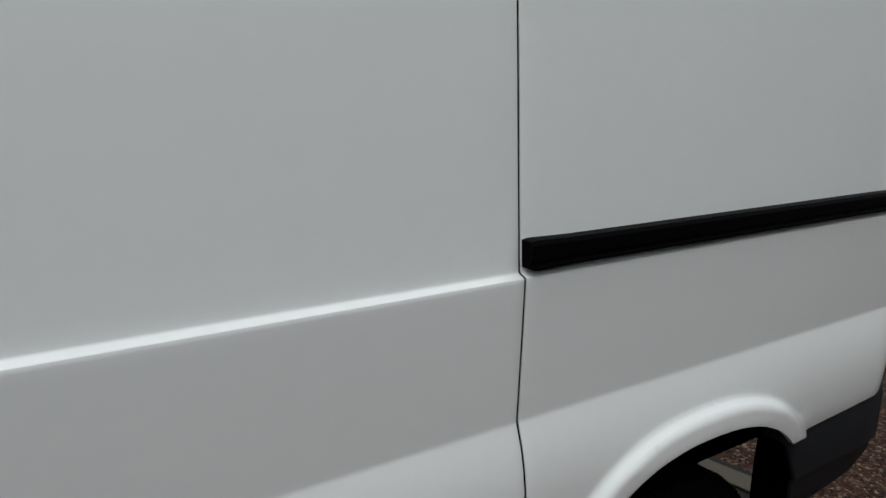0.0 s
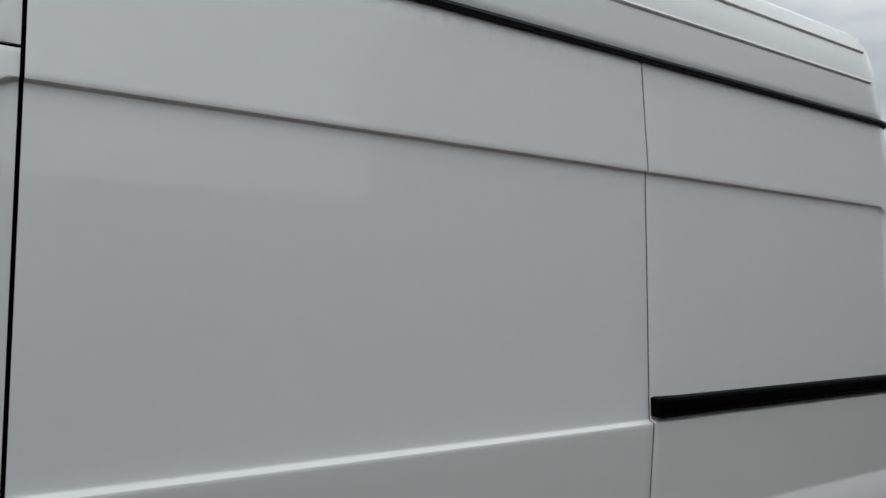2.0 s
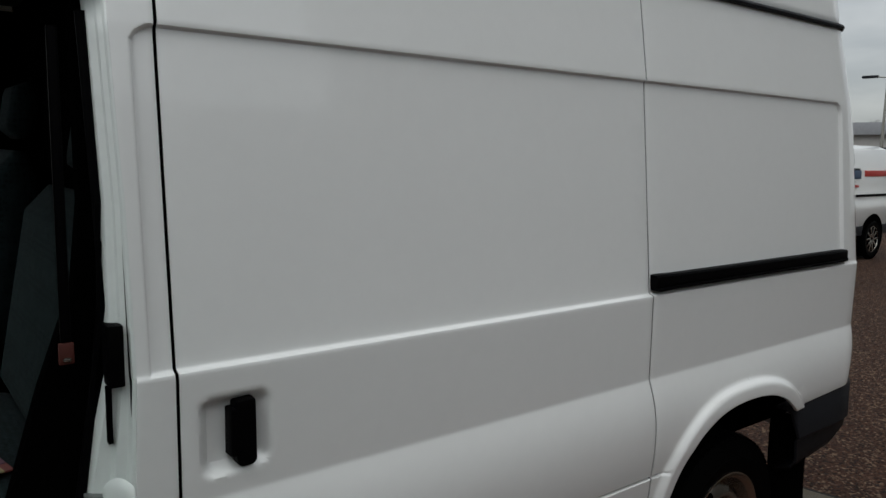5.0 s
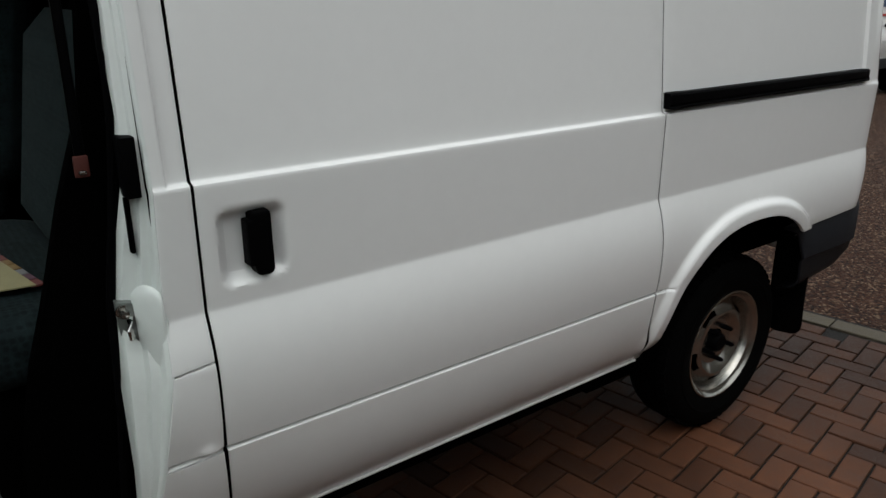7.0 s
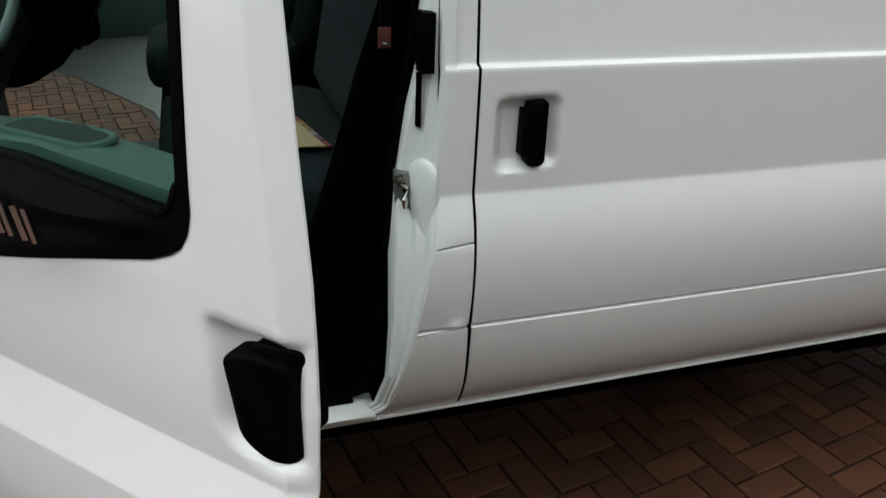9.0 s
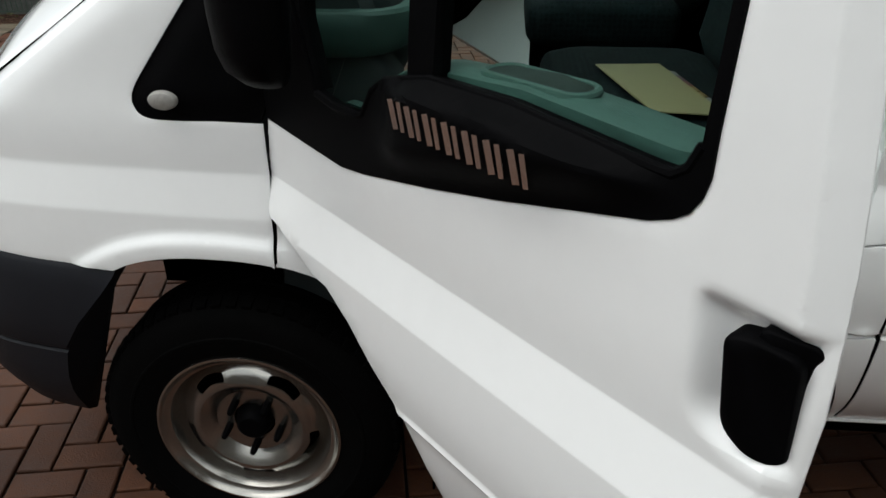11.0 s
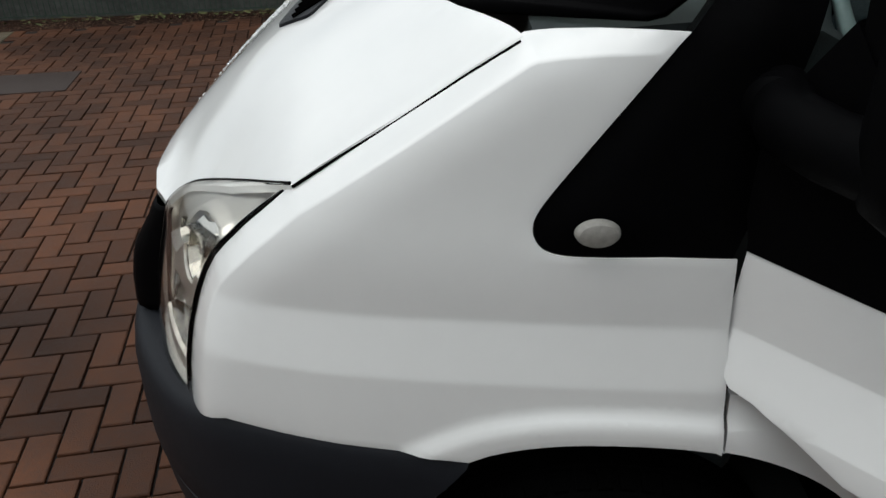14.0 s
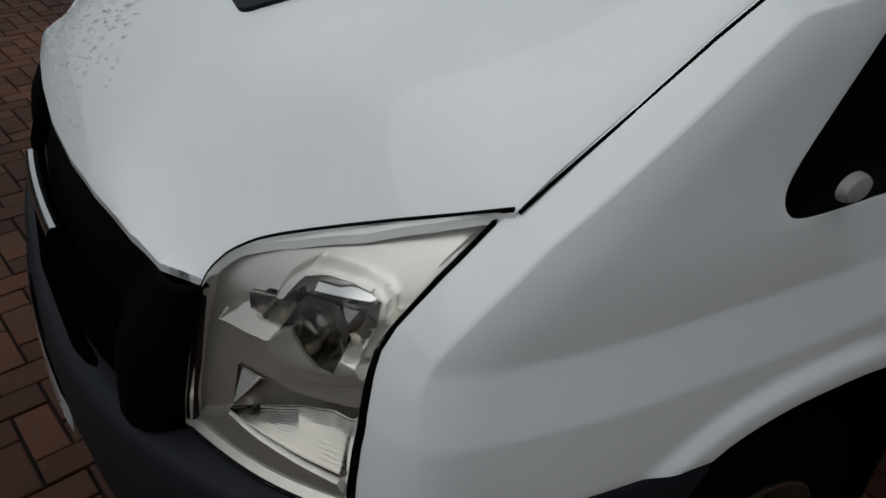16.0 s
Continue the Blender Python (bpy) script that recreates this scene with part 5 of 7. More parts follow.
def wheel(name, hub, y, far=False, yaw=0.0):
    w = new(name)
    w.empty_display_size = 0.1
    w["label"] = "silver steel road wheel with black rubber tyre"
    m = Matrix.Translation((hub[0], y, hub[1])) @ Matrix.Rotation(radians(90 if not far else -90), 4, "X")
    w.matrix_world = m
    R = hub[1] - 0.002
    K = 1.065
    bm = bmesh.new()
    lathe(bm, [(0.204, -0.03), (0.211, -0.012), (0.218, 0.0), (0.24, 0.010), (0.268, 0.013), (0.270, 0.015), (0.276, 0.015), (0.278, 0.012), (0.30, 0.010), (R - 0.026, 0.002), (R - 0.010, -0.016), (R - 0.001, -0.035), (R, -0.045), (R - 0.007, -0.047), (R - 0.007, -0.054), (R, -0.056), (R + 0.001, -0.095), (R - 0.007, -0.098), (R - 0.007, -0.106), (R, -0.108), (R, -0.15), (R - 0.012, -0.18), (R - 0.04, -0.20), (0.21, -0.20)], Matrix.Identity(4), 72)
    ty = part("tyre", bm, RUBBER, w, "black treaded tyre")
    # tread blocks round the shoulder
    bm = bmesh.new()
    for k in range(64):
        a = 2 * math.pi * k / 64
        for z0, z1 in ((-0.044, -0.012), (-0.094, -0.058)):
            mm = Matrix.Rotation(a + (0.02 if z0 < -0.05 else 0), 4, "Z") @ Matrix.Translation((R - 0.004 - (0.008 if z0 > -0.05 else 0), 0, 0)) @ Matrix.Rotation(radians(-14 if z0 > -0.05 else 0), 4, "Y")
            add_box(bm, (-0.004, -0.0105, z0), (0.0055, 0.0105, z1), mm)
    part("tread", bm, RUBBER, ty)
    bm = bmesh.new()
    lathe(bm, [(0.150, -0.075), (0.163, -0.062), (0.172, -0.03), (0.180, -0.012), (0.189, -0.008), (0.194, 0.000), (0.199, 0.006), (0.204, 0.005), (0.205, 0.0), (0.197, -0.006), (0.192, -0.02), (0.186, -0.06), (0.178, -0.19)], Matrix.Diagonal((K, K, 1, 1)), 72)
    part("rim", bm, STEEL, w, "silver painted steel rim")
    holes = []
    for k in range(5):
        a = radians(72 * k + 53)
        sl = rounded([(0.124, -0.034), (0.130, -0.018), (0.133, 0.0), (0.130, 0.018), (0.124, 0.034), (0.143, 0.040), (0.150, 0.021), (0.153, 0.0), (0.150, -0.021), (0.143, -0.040)], [0.006, 0, 0, 0, 0.006, 0.006, 0, 0, 0, 0.006], 3)
        holes.append([(r * math.cos(a) - q * math.sin(a), r * math.sin(a) + q * math.cos(a)) for r, q in sl])

    def disc(u, v):
        r = math.hypot(u, v)
        h = between(r, [(0, -0.045), (0.045, -0.045), (0.052, -0.040), (0.085, -0.040), (0.098, -0.028), (0.115, -0.014), (0.128, -0.016), (0.150, -0.03), (0.160, -0.05), (0.170, -0.06)])
        return (u, v, h)
    circ = [(0.168 * math.cos(a), 0.168 * math.sin(a)) for a in grid(0, 2 * math.pi * 47 / 48, 2 * math.pi / 48)]
    pts = [(r * math.cos(a), r * math.sin(a)) for r in (0.05, 0.07, 0.085, 0.092, 0.1, 0.108, 0.116, 0.124, 0.152, 0.16) for a in grid(0, 2 * math.pi * 35 / 36, 2 * math.pi / 36)]
    mid = [(0.047 * math.cos(a), 0.047 * math.sin(a)) for a in grid(0, 2 * math.pi * 23 / 24, 2 * math.pi / 24)]
    dm = panel_points("wheel_disc", circ, pts, disc, (0, 0, -0.004), STEEL, w, holes + [mid])
    dm.scale = (K, K, 1)
    dm["label"] = "silver steel wheel disc with oval slots"
    bm = bmesh.new()
    lathe(bm, [(0.0, -0.012), (0.028, -0.012), (0.036, -0.018), (0.040, -0.03), (0.046, -0.05), (0.05, -0.08)], Matrix.Identity(4), 32)
    part("hub_cap", bm, BLACK, w, "black hub centre")
    for k in range(5):
        a = radians(72 * k - 90)
        bm = bmesh.new()
        lathe(bm, [(0.0, 0.004), (0.006, 0.003), (0.009, -0.004), (0.0105, -0.04)], Matrix.Translation((0.066 * math.cos(a), 0.066 * math.sin(a), 0)), 6)
        part("wheel_nut", bm, BLACK, w, "black wheel nut")
    # a near-black disc holds the shade behind the slots
    bm = bmesh.new()
    lathe(bm, [(0.0, -0.10), (0.15, -0.10), (0.175, -0.09)], Matrix.Identity(4), 32)
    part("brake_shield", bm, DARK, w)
    return w


def panel_points(name, outline, pts, surf, thick, mat, parent, holes):
    """A panel whose inner points are given one by one."""
    from mathutils.geometry import delaunay_2d_cdt
    loops = [np.array(outline, float)] + [np.array(h, float) for h in holes]
    g = np.array(pts, float)
    keep = inside(g, loops[0])
    for h in loops[1:]:
        keep &= ~inside(g, h) & (near(g, h) > 0.004)
    g = g[keep]
    al, cons = [], []
    for lo in loops:
        n0 = len(al)
        al += [tuple(p) for p in lo]
        cons += [(n0 + i, n0 + (i + 1) % len(lo)) for i in range(len(lo))]
    al += [tuple(p) for p in g]
    vo, _, fo, *_ = delaunay_2d_cdt([Vector(p) for p in al], cons, [], 0, 1e-6)
    P2 = np.array([(v.x, v.y) for v in vo])
    tri = np.array([f for f in fo if len(f) == 3])
    c = P2[tri].mean(1)
    ok = inside(c, loops[0])
    for h in loops[1:]:
        ok &= ~inside(c, h)
    bm = bmesh.new()
    vs = [bm.verts.new(Vector(surf(u, v))) for u, v in P2]
    for f in tri[ok]:
        bm.faces.new([vs[i] for i in f])
    bmesh.ops.delete(bm, geom=[v for v in bm.verts if not v.link_faces], context="VERTS")
    ex = bmesh.ops.extrude_face_region(bm, geom=bm.faces[:])
    bmesh.ops.translate(bm, vec=Vector(thick), verts=[e for e in ex["geom"] if isinstance(e, bmesh.types.BMVert)])
    return part(name, bm, mat, parent, smooth=40)


vp(wheel("rear_wheel", HUB_R, 0.06))
vp(wheel("front_wheel", HUB_F, 0.03))
vp(wheel("far_rear_wheel", HUB_R, 2 * MID - 0.045, True))
vp(wheel("far_front_wheel", HUB_F, 2 * MID - 0.045, True))
# wheel housings, their shade put into a near-black colour; the front one is open towards the bumper
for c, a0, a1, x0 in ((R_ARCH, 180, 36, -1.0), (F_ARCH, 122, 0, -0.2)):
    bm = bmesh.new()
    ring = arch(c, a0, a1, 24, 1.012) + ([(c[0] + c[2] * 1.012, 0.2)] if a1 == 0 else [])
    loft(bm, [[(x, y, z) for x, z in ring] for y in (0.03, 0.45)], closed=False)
    wh = vp(part("wheel_housing", bm, DARK, None, "wheel housing with the arch's shade in its near-black colour"))
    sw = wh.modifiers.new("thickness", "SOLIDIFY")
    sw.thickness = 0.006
    # plain walls added to close the arch with near-black shade
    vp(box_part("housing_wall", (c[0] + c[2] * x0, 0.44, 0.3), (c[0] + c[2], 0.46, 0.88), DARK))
# one more shade-coloured wall ahead of the front wheel
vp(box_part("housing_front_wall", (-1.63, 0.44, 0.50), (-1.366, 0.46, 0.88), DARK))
# rear bumper, mud flap, slide rail and slide handle
bm = bmesh.new()
rows = []
for x, o in ((2.18, 0.0), (2.26, 0.0), (2.36, 0.0), (2.6, 0.0), (2.70, 0.012), (2.78, 0.05), (2.83, 0.11), (2.85, 0.20), (2.855, 0.5)):
    y = -0.032 + o
    top = 0.790 + (x - 2.20) * 0.04
    up = 0.25 * max(0.0, min(x, 2.75) - 2.5)
    rows.append([(x, y + 0.05, top), (x, y + 0.008, top), (x, y - 0.004, top - 0.02), (x, y - 0.006, 0.66), (x, y + 0.006, 0.645), (x, y + 0.01, 0.565 + up), (x, y + 0.03, 0.53 + up), (x, y + 0.09, 0.50 + up)])
loft(bm, rows, closed=False)
for v in bm.verts:
    lim = R_ARCH[0] + arch_half(R_ARCH, v.co.z) * 1.01
    if v.co.x < min(lim, 2.50):
        v.co.x = min(lim, 2.50)
rb = vp(part("rear_bumper", bm, GREY_PLASTIC, None, "dark grey plastic rear bumper corner"))
sr = rb.modifiers.new("thickness", "SOLIDIFY")
sr.thickness = 0.012
vp(panel("mud_flap", rounded([(-0.012, 0.70), (-0.012, 0.29), (0.125, 0.27), (0.14, 0.70)], [0.0, 0.05, 0.04, 0.0]), [0.05], grid(0.3, 0.68, 0.05), lambda y, z: (2.40 + 0.012 * math.sin(9 * z), y, z), (0.01, 0, 0), RUBBER, None, "black rubber mud flap"))
bm = bmesh.new()
loft(bm, [[(x, y0 - 0.012, 1.352 - k), (x, y0 - 0.016, 1.345 - k), (x, y0 - 0.016, 1.318 + k), (x, y0 - 0.012, 1.312 + k), (x, y0 - 0.013, 1.3095 + k), (x, y0 - 0.019, 1.308 + k), (x, y0 - 0.019, 1.303 + k), (x, y0 + 0.02, 1.303 + k), (x, y0 + 0.02, 1.352 - k)] for x, y0, k in [(1.3985, 0.005, 0.002), (1.41, 0.005, 0.0)] + [(x, 0.005, 0.002) for x in grid(1.5, 2.55, 0.105)] + [(2.606, 0.006, 0.003), (2.615, 0.010, 0.008)]])
vp(part("slide_rail", bm, BLACK, None, "black slide rail of the side door", smooth=25))
hs_out = rounded([(0.094, 1.208), (0.105, 1.208), (0.105, 1.222), (0.146, 1.224), (0.148, 1.096), (0.140, 1.088), (0.110, 1.088), (0.105, 1.112), (0.094, 1.112)], [0.003, 0.001, 0.004, 0.008, 0.012, 0.01, 0.012, 0.002, 0.003])
sh = pad("slide_handle", hs_out, lambda x, z: slide_surf(0.12, 1.15)[1] - 0.006, 0.030, BLACK, None, "black plastic grip handle")
sh.parent = slide

# ---- inside the cab ----


def cushion(bm, lo, hi, r, m=None):
    """A padded block with rounded edges."""
    n = 8
    rings = []
    for k in range(n + 1):
        t = k / n
        z = lo[2] + (hi[2] - lo[2]) * t
        q = r * (1 - math.sqrt(max(0.0, 1 - max(0.0, (abs(t - 0.5) * 2 - (1 - 2 * r / max(hi[2] - lo[2], 1e-3)))) ** 2 * (max(hi[2] - lo[2], 1e-3) / (2 * r)) ** 2))) if r else 0
        base = rounded([(lo[0] + q, lo[1] + q), (hi[0] - q, lo[1] + q), (hi[0] - q, hi[1] - q), (lo[0] + q, hi[1] - q)], r * 1.5, 4)
        rings.append([Vector((x, y, z)) for x, y in base])
    if m is not None:
        rings = [[m @ p for p in g] for g in rings]
    loft(bm, rings)


def seat(name, y0, y1, x0, label, up=0.0):
    st = thing(name, label, "seat", "cab seats", at=(x0 + 0.25, (y0 + y1) / 2, 0.5))
    bpy.context.view_layer.update()
    ps = []
    bm = bmesh.new()
    cushion(bm, (x0, y0, 0.86 + up), (x0 + 0.50, y1, 1.02 + up), 0.055)
    ps.append(part("seat_cushion", bm, CLOTH, None, "padded patterned cloth cushion", smooth=60))
    # the plinth's near-black colour stands for shade below the cushion
    bm = bmesh.new()
    cushion(bm, (x0 + 0.03, y0 + 0.03, 0.52), (x0 + 0.46, y1 - 0.03, 0.87 + up), 0.02)
    ps.append(part("seat_base", bm, DARK, None, "seat plinth, near black to carry the cab's shade"))
    m = Matrix.Translation((x0 + 0.47, 0, 0.98 + up)) @ Matrix.Rotation(radians(10), 4, "Y")
    bm = bmesh.new()
    cushion(bm, (-0.03, y0 + 0.01, 0.0), (0.10, y1 - 0.01, 0.62), 0.05, m)
    ps.append(part("seat_back", bm, CLOTH, None, "padded patterned cloth backrest", smooth=60))
    bm = bmesh.new()
    cushion(bm, (-0.055, y0 + 0.03, 0.05), (0.0, y0 + 0.10, 0.52), 0.03, m)
    ps.append(part("side_bolster", bm, BOLSTER, None, "dark grey side bolster", smooth=60))
    bm = bmesh.new()
    cushion(bm, (0.0, (y0 + y1) / 2 - 0.12, 0.66), (0.09, (y0 + y1) / 2 + 0.12, 0.84), 0.04, m)
    ps.append(part("headrest", bm, CLOTH, None, "", smooth=60))
    for p in ps:
        hang(p, st)
    return st


seat("passenger_bench", 0.20, 1.06, -0.62, "blue-grey cloth double passenger seat in the cab")
seat("driver_seat", 1.20, 1.70, -0.66, "blue-grey cloth driver seat in the cab", 0.09)
# papers on the bench
folder = thing("folder", "buff card folder with a brochure under it on the bench", "folder", at=(-0.35, 0.62, 1.02))
bpy.context.view_layer.update()
hang(panel("cover", [(-0.484, 0.752), (-0.397, 0.368), (-0.241, 0.341), (-0.317, 0.756)], [-0.35], [0.65], lambda x, y: (x, y, 1.036 + 0.10 * (x + 0.5) * 0.2), (0, 0, -0.003), CARD), folder)
STRIPS = [material("printed_paper", c, 0.6, noise_scale=60.0, vary=0.4) for c in ((0.16, 0.03, 0.025), (0.22, 0.12, 0.03), (0.20, 0.19, 0.2), (0.10, 0.035, 0.06))]
edge_x = lambda y: -0.243 - 0.183 * (y - 0.341)
for k in range(8):
    y = 0.365 + 0.044 * k
    hang(panel("printed_strip", [(edge_x(y), y), (edge_x(y) + 0.026, y + 0.004), (edge_x(y + 0.04) + 0.026, y + 0.044), (edge_x(y + 0.04), y + 0.04)], [], [], lambda x, y: (x, y, 1.031), (0, 0, -0.004), STRIPS[(k * 3 + k // 4) % 4], inset=0.0, step=0.05), folder)
bk = thing("seat_belt_buckle", "red and black seat belt buckle hanging by the post", "buckle", at=(-0.164, 0.09, 1.33))
bpy.context.view_layer.update()
hang(box_part("buckle", (-0.177, 0.085, 1.313), (-0.151, 0.094, 1.353), material("buckle_red", (0.085, 0.018, 0.012), 0.6, noise_scale=30.0, vary=0.3), None, "dull red buckle tongue"), bk)
hang(box_part("strap", (-0.173, 0.088, 1.353), (-0.155, 0.091, 1.9), BLACK, None, "black webbing strap"), bk)
hang(box_part("buckle_slot", (-0.171, 0.082, 1.319), (-0.157, 0.086, 1.326), STEEL), bk)
# floor, rear wall lining and side post lining; the linings' near-black colour holds the cab's shade
vp(box_part("step_mat", (-1.2, 0.20, 0.44), (0.03, 0.40, 0.475), MAT_FLOOR, None, "dark ribbed rubber step mat"))
vp(box_part("cab_floor", (-1.2, 0.40, 0.44), (-0.2, 1.78, 0.625), FLOOR_TEAL, None, "worn teal-grey rubber cab floor", bevel=0.02))
vp(panel("post_lining", [(-0.10, 2.15), (-0.10, 0.48), (-0.38, 0.48), (-0.335, 0.80), (-0.30, 0.95), (-0.262, 1.065), (-0.205, 1.26), (-0.175, 1.346), (-0.142, 1.44), (-0.125, 1.6), (-0.13, 2.15)], grid(-0.36, -0.12, 0.04), grid(0.5, 2.1, 0.08), lambda x, z: (x, 0.125, z), (0, 0.035, 0), DARK, None, "plastic post lining, near black to carry the cab's shade", step=0.04))
vp(box_part("far_post_lining", (-0.22, 1.71, 0.47), (0.03, 1.80, 2.15), DARK, None, "plastic post lining, near black to carry the cab's shade"))
vp(box_part("step_well", (-0.95, 0.15, 0.40), (-0.22, 0.22, 0.46), DARK))
MAT_PRINT = material("grey_mat_print", (0.05, 0.055, 0.055), 0.8, noise_scale=20.0, vary=0.3)
for k in range(3):
    x0 = -0.50 + 0.085 * k
    vp(panel("mat_stripe", [(x0, 0.21), (x0 + 0.05, 0.21), (x0 + 0.12, 0.36), (x0 + 0.075, 0.36)], [], [], lambda x, y: (x, y, 0.482), (0, 0, -0.006), MAT_PRINT, step=0.1, inset=0.0))
vp(box_part("cab_ceiling", (-0.6, 0.2, 2.17), (0.03, 1.73, 2.2), GREY_TRIM))
# dashboard: a swept section from door to door, with a console, cup holder and wheel
dash = new("dashboard")
dash.empty_display_size = 0.1
dash["label"] = "teal-grey moulded dashboard with cup holder and steering wheel"
bm = bmesh.new()
rows = []
for y in grid(0.14, 1.78, 0.082):
    b = 0.13 * math.exp(-((y - 0.62) / 0.22) ** 2)
    rows.append([(-1.42, y, 1.36), (-1.20, y, 1.375), (-1.08 + b, y, 1.36), (-1.0 + b, y, 1.32), (-0.985 + b, y, 1.26), (-1.03 + b, y, 1.20), (-1.10 + b * 0.8, y, 1.02), (-1.20, y, 0.86), (-1.42, y, 0.80)])
loft(bm, rows)
part("dash_shell", bm, material("dash_dark", (0.022, 0.03, 0.031), 0.6, noise_scale=8.0, vary=0.3, bump=0.3, bump_scale=500.0), dash, "dark moulded dash shell", smooth=50)
bm = bmesh.new()
tray_ring = lambda x1, w: [(-1.10, 0.24 - w)] + [(x1 - 0.10 + 0.10 * math.sin(a), 0.24 - w * math.cos(a)) for a in grid(0, math.pi, math.pi / 12)] + [(-1.10, 0.24 + w)]
loft(bm, [[(x, y, z) for x, y in tray_ring(x1, w)] for z, x1, w in ((1.294, -0.892, 0.126), (1.288, -0.886, 0.131), (1.262, -0.890, 0.128), (1.235, -0.900, 0.122), (1.212, -0.915, 0.114), (1.205, -0.930, 0.104), (1.205, -1.02, 0.03))], caps=False)
tray = part("console_tray", bm, TEAL, dash, "teal dash end with an oval cup holder", smooth=50)
cup = [(-0.968 + 0.044 * math.cos(a) + 0.012 * math.sin(a), 0.195 + 0.058 * math.sin(a)) for a in grid(0, 2 * math.pi * 31 / 32, 2 * math.pi / 32)]
panel("tray_top", tray_ring(-0.892, 0.126), grid(-1.08, -0.90, 0.03), grid(0.13, 0.35, 0.03), lambda x, y: (x, y, 1.294 + 0.0012 * smooth_step(0.030, 0.004, float(near(np.array([[x, y]]), np.array(cup))[0]))), (0, 0, -0.004), TEAL, tray, holes=[cup], step=0.02)
bm = bmesh.new()
loft(bm, [[(-0.968 + (x + 0.968) * k, 0.195 + (y - 0.195) * k, z) for x, y in cup] for k, z in ((1.005, 1.296), (0.97, 1.285), (0.90, 1.225), (0.80, 1.215), (0.02, 1.214))], caps=False)
part("cup_well", bm, GREY_TRIM, tray, "dark inside of the cup holder")
bm = bmesh.new()
bar = [(-0.905, 0.30, 1.280), (-0.897, 0.38, 1.268), (-0.888, 0.45, 1.275), (-0.876, 0.52, 1.305), (-0.866, 0.57, 1.345), (-0.865, 0.60, 1.39)]
tube(bm, bar, [0.010, 0.013, 0.014, 0.013, 0.012, 0.010], 12)
part("dash_edge_trim", bm, material("pale_dash_trim", (0.13, 0.17, 0.17), 0.5, noise_scale=9.0, vary=0.2), dash, "pale grey edge of the dash centre", smooth=60)
bm = bmesh.new()
lathe(bm, [(0.17, 0.0), (0.175, 0.012), (0.187, 0.016), (0.198, 0.012), (0.2, 0.0), (0.195, -0.012), (0.184, -0.014), (0.174, -0.010), (0.17, 0.0)], Matrix.Translation((-0.78, 1.42, 1.24)) @ Matrix.Rotation(radians(-62), 4, "Y"), 40)
part("steering_wheel", bm, BLACK, dash, "black steering wheel rim")
bm = bmesh.new()
add_box(bm, (-0.02, -0.17, -0.02), (0.02, 0.17, 0.01), Matrix.Translation((-0.79, 1.42, 1.235)) @ Matrix.Rotation(radians(28), 4, "Y"), 0.008)
part("wheel_spoke", bm, BLACK, dash)
bm = bmesh.new()
loft(bm, [[(-1.10, 0.72, z), (x1 - 0.03, 0.72, z), (x1, 0.76, z), (x1, 0.91, z), (x1 - 0.03, 0.95, z), (-1.10, 0.95, z)] for z, x1 in ((1.46, -0.735), (1.40, -0.728), (1.31, -0.738), (1.25, -0.755), (1.20, -0.785), (1.15, -0.83), (1.11, -0.90))])
part("gear_console", bm, DARK, dash, "black gear lever console", smooth=60)
bm = bmesh.new()
cushion(bm, (-1.10, 1.33, 1.08), (-0.80, 1.51, 1.24), 0.03)
part("steering_column", bm, DARK, dash, "black steering column shroud")
bm = bmesh.new()
loft(bm, [[(x1 - 0.16, 0.15, z), (x1 - 0.02, 0.15, z), (x1, 0.17, z), (x1, 0.28, z), (x1 - 0.02, 0.30, z), (x1 - 0.16, 0.30, z)] for z, x1 in ((1.21, -0.975), (1.15, -0.935), (1.09, -0.925), (1.02, -0.945), (0.94, -0.985), (0.80, -1.03), (0.62, -1.05))])
part("dash_end", bm, GREY_TRIM, dash, "dark grey lower end of the dash", smooth=60)
vp(dash)
# the front footwell panel
vp(box_part("toe_board", (-1.22, 0.2, 0.47), (-1.18, 1.73, 0.95), MAT_FLOOR))
# far door, open as well, with its trim
fd = new("driver_door")
fd.empty_display_size = 0.1
FD = Matrix.Translation((-1.14, 2 * MID, 0)) @ Matrix.Rotation(radians(45), 4, "Z")
fd.matrix_world = FD
fd["label"] = "white driver door standing open, teal trim inside"
fo = [(s, z) for s, z in skin_out if z < 1.3]
fo = [(1.03, 1.3), (1.03, 0.47), (0.62, 0.47), (0.56, 0.60), (0.388, 0.71), (0.219, 0.815), (0.0, 0.912), (0.0, 1.122), (0.32, 1.128), (0.64, 1.206), (0.85, 1.262)]
panel("door_skin", fo, grid(0.05, 1.0, 0.1), grid(0.5, 1.3, 0.06), lambda s, z: (s, -dsurf(s, z)[1] - 0.06, z), (0, 0.05, 0), PAINT_IN, fd)
panel("door_trim", [(0.97, 1.32), (0.97, 0.94), (0.55, 0.95), (0.30, 0.97), (0.06, 1.0), (0.08, 1.2), (0.33, 1.2), (0.64, 1.27)], grid(0.1, 0.95, 0.1), grid(0.8, 1.3, 0.08), lambda s, z: (s, -dsurf(s, z)[1] - 0.12 + 0.04 * smooth_step(1.15, 1.3, z), z), (0, 0.05, 0), TEAL, fd, "teal moulded trim")
for s, z in ((0.93, 0.72), (0.80, 0.58), (0.62, 0.56)):
    bm = bmesh.new()
    lathe(bm, [(0.0, 0.004), (0.011, 0.003), (0.012, 0.0)], Matrix.Translation((s, -dsurf(s, z)[1] - 0.063, z)) @ Matrix.Rotation(radians(90), 4, "X"), 14)
    part("plug", bm, BLACK, fd)
vp(fd)

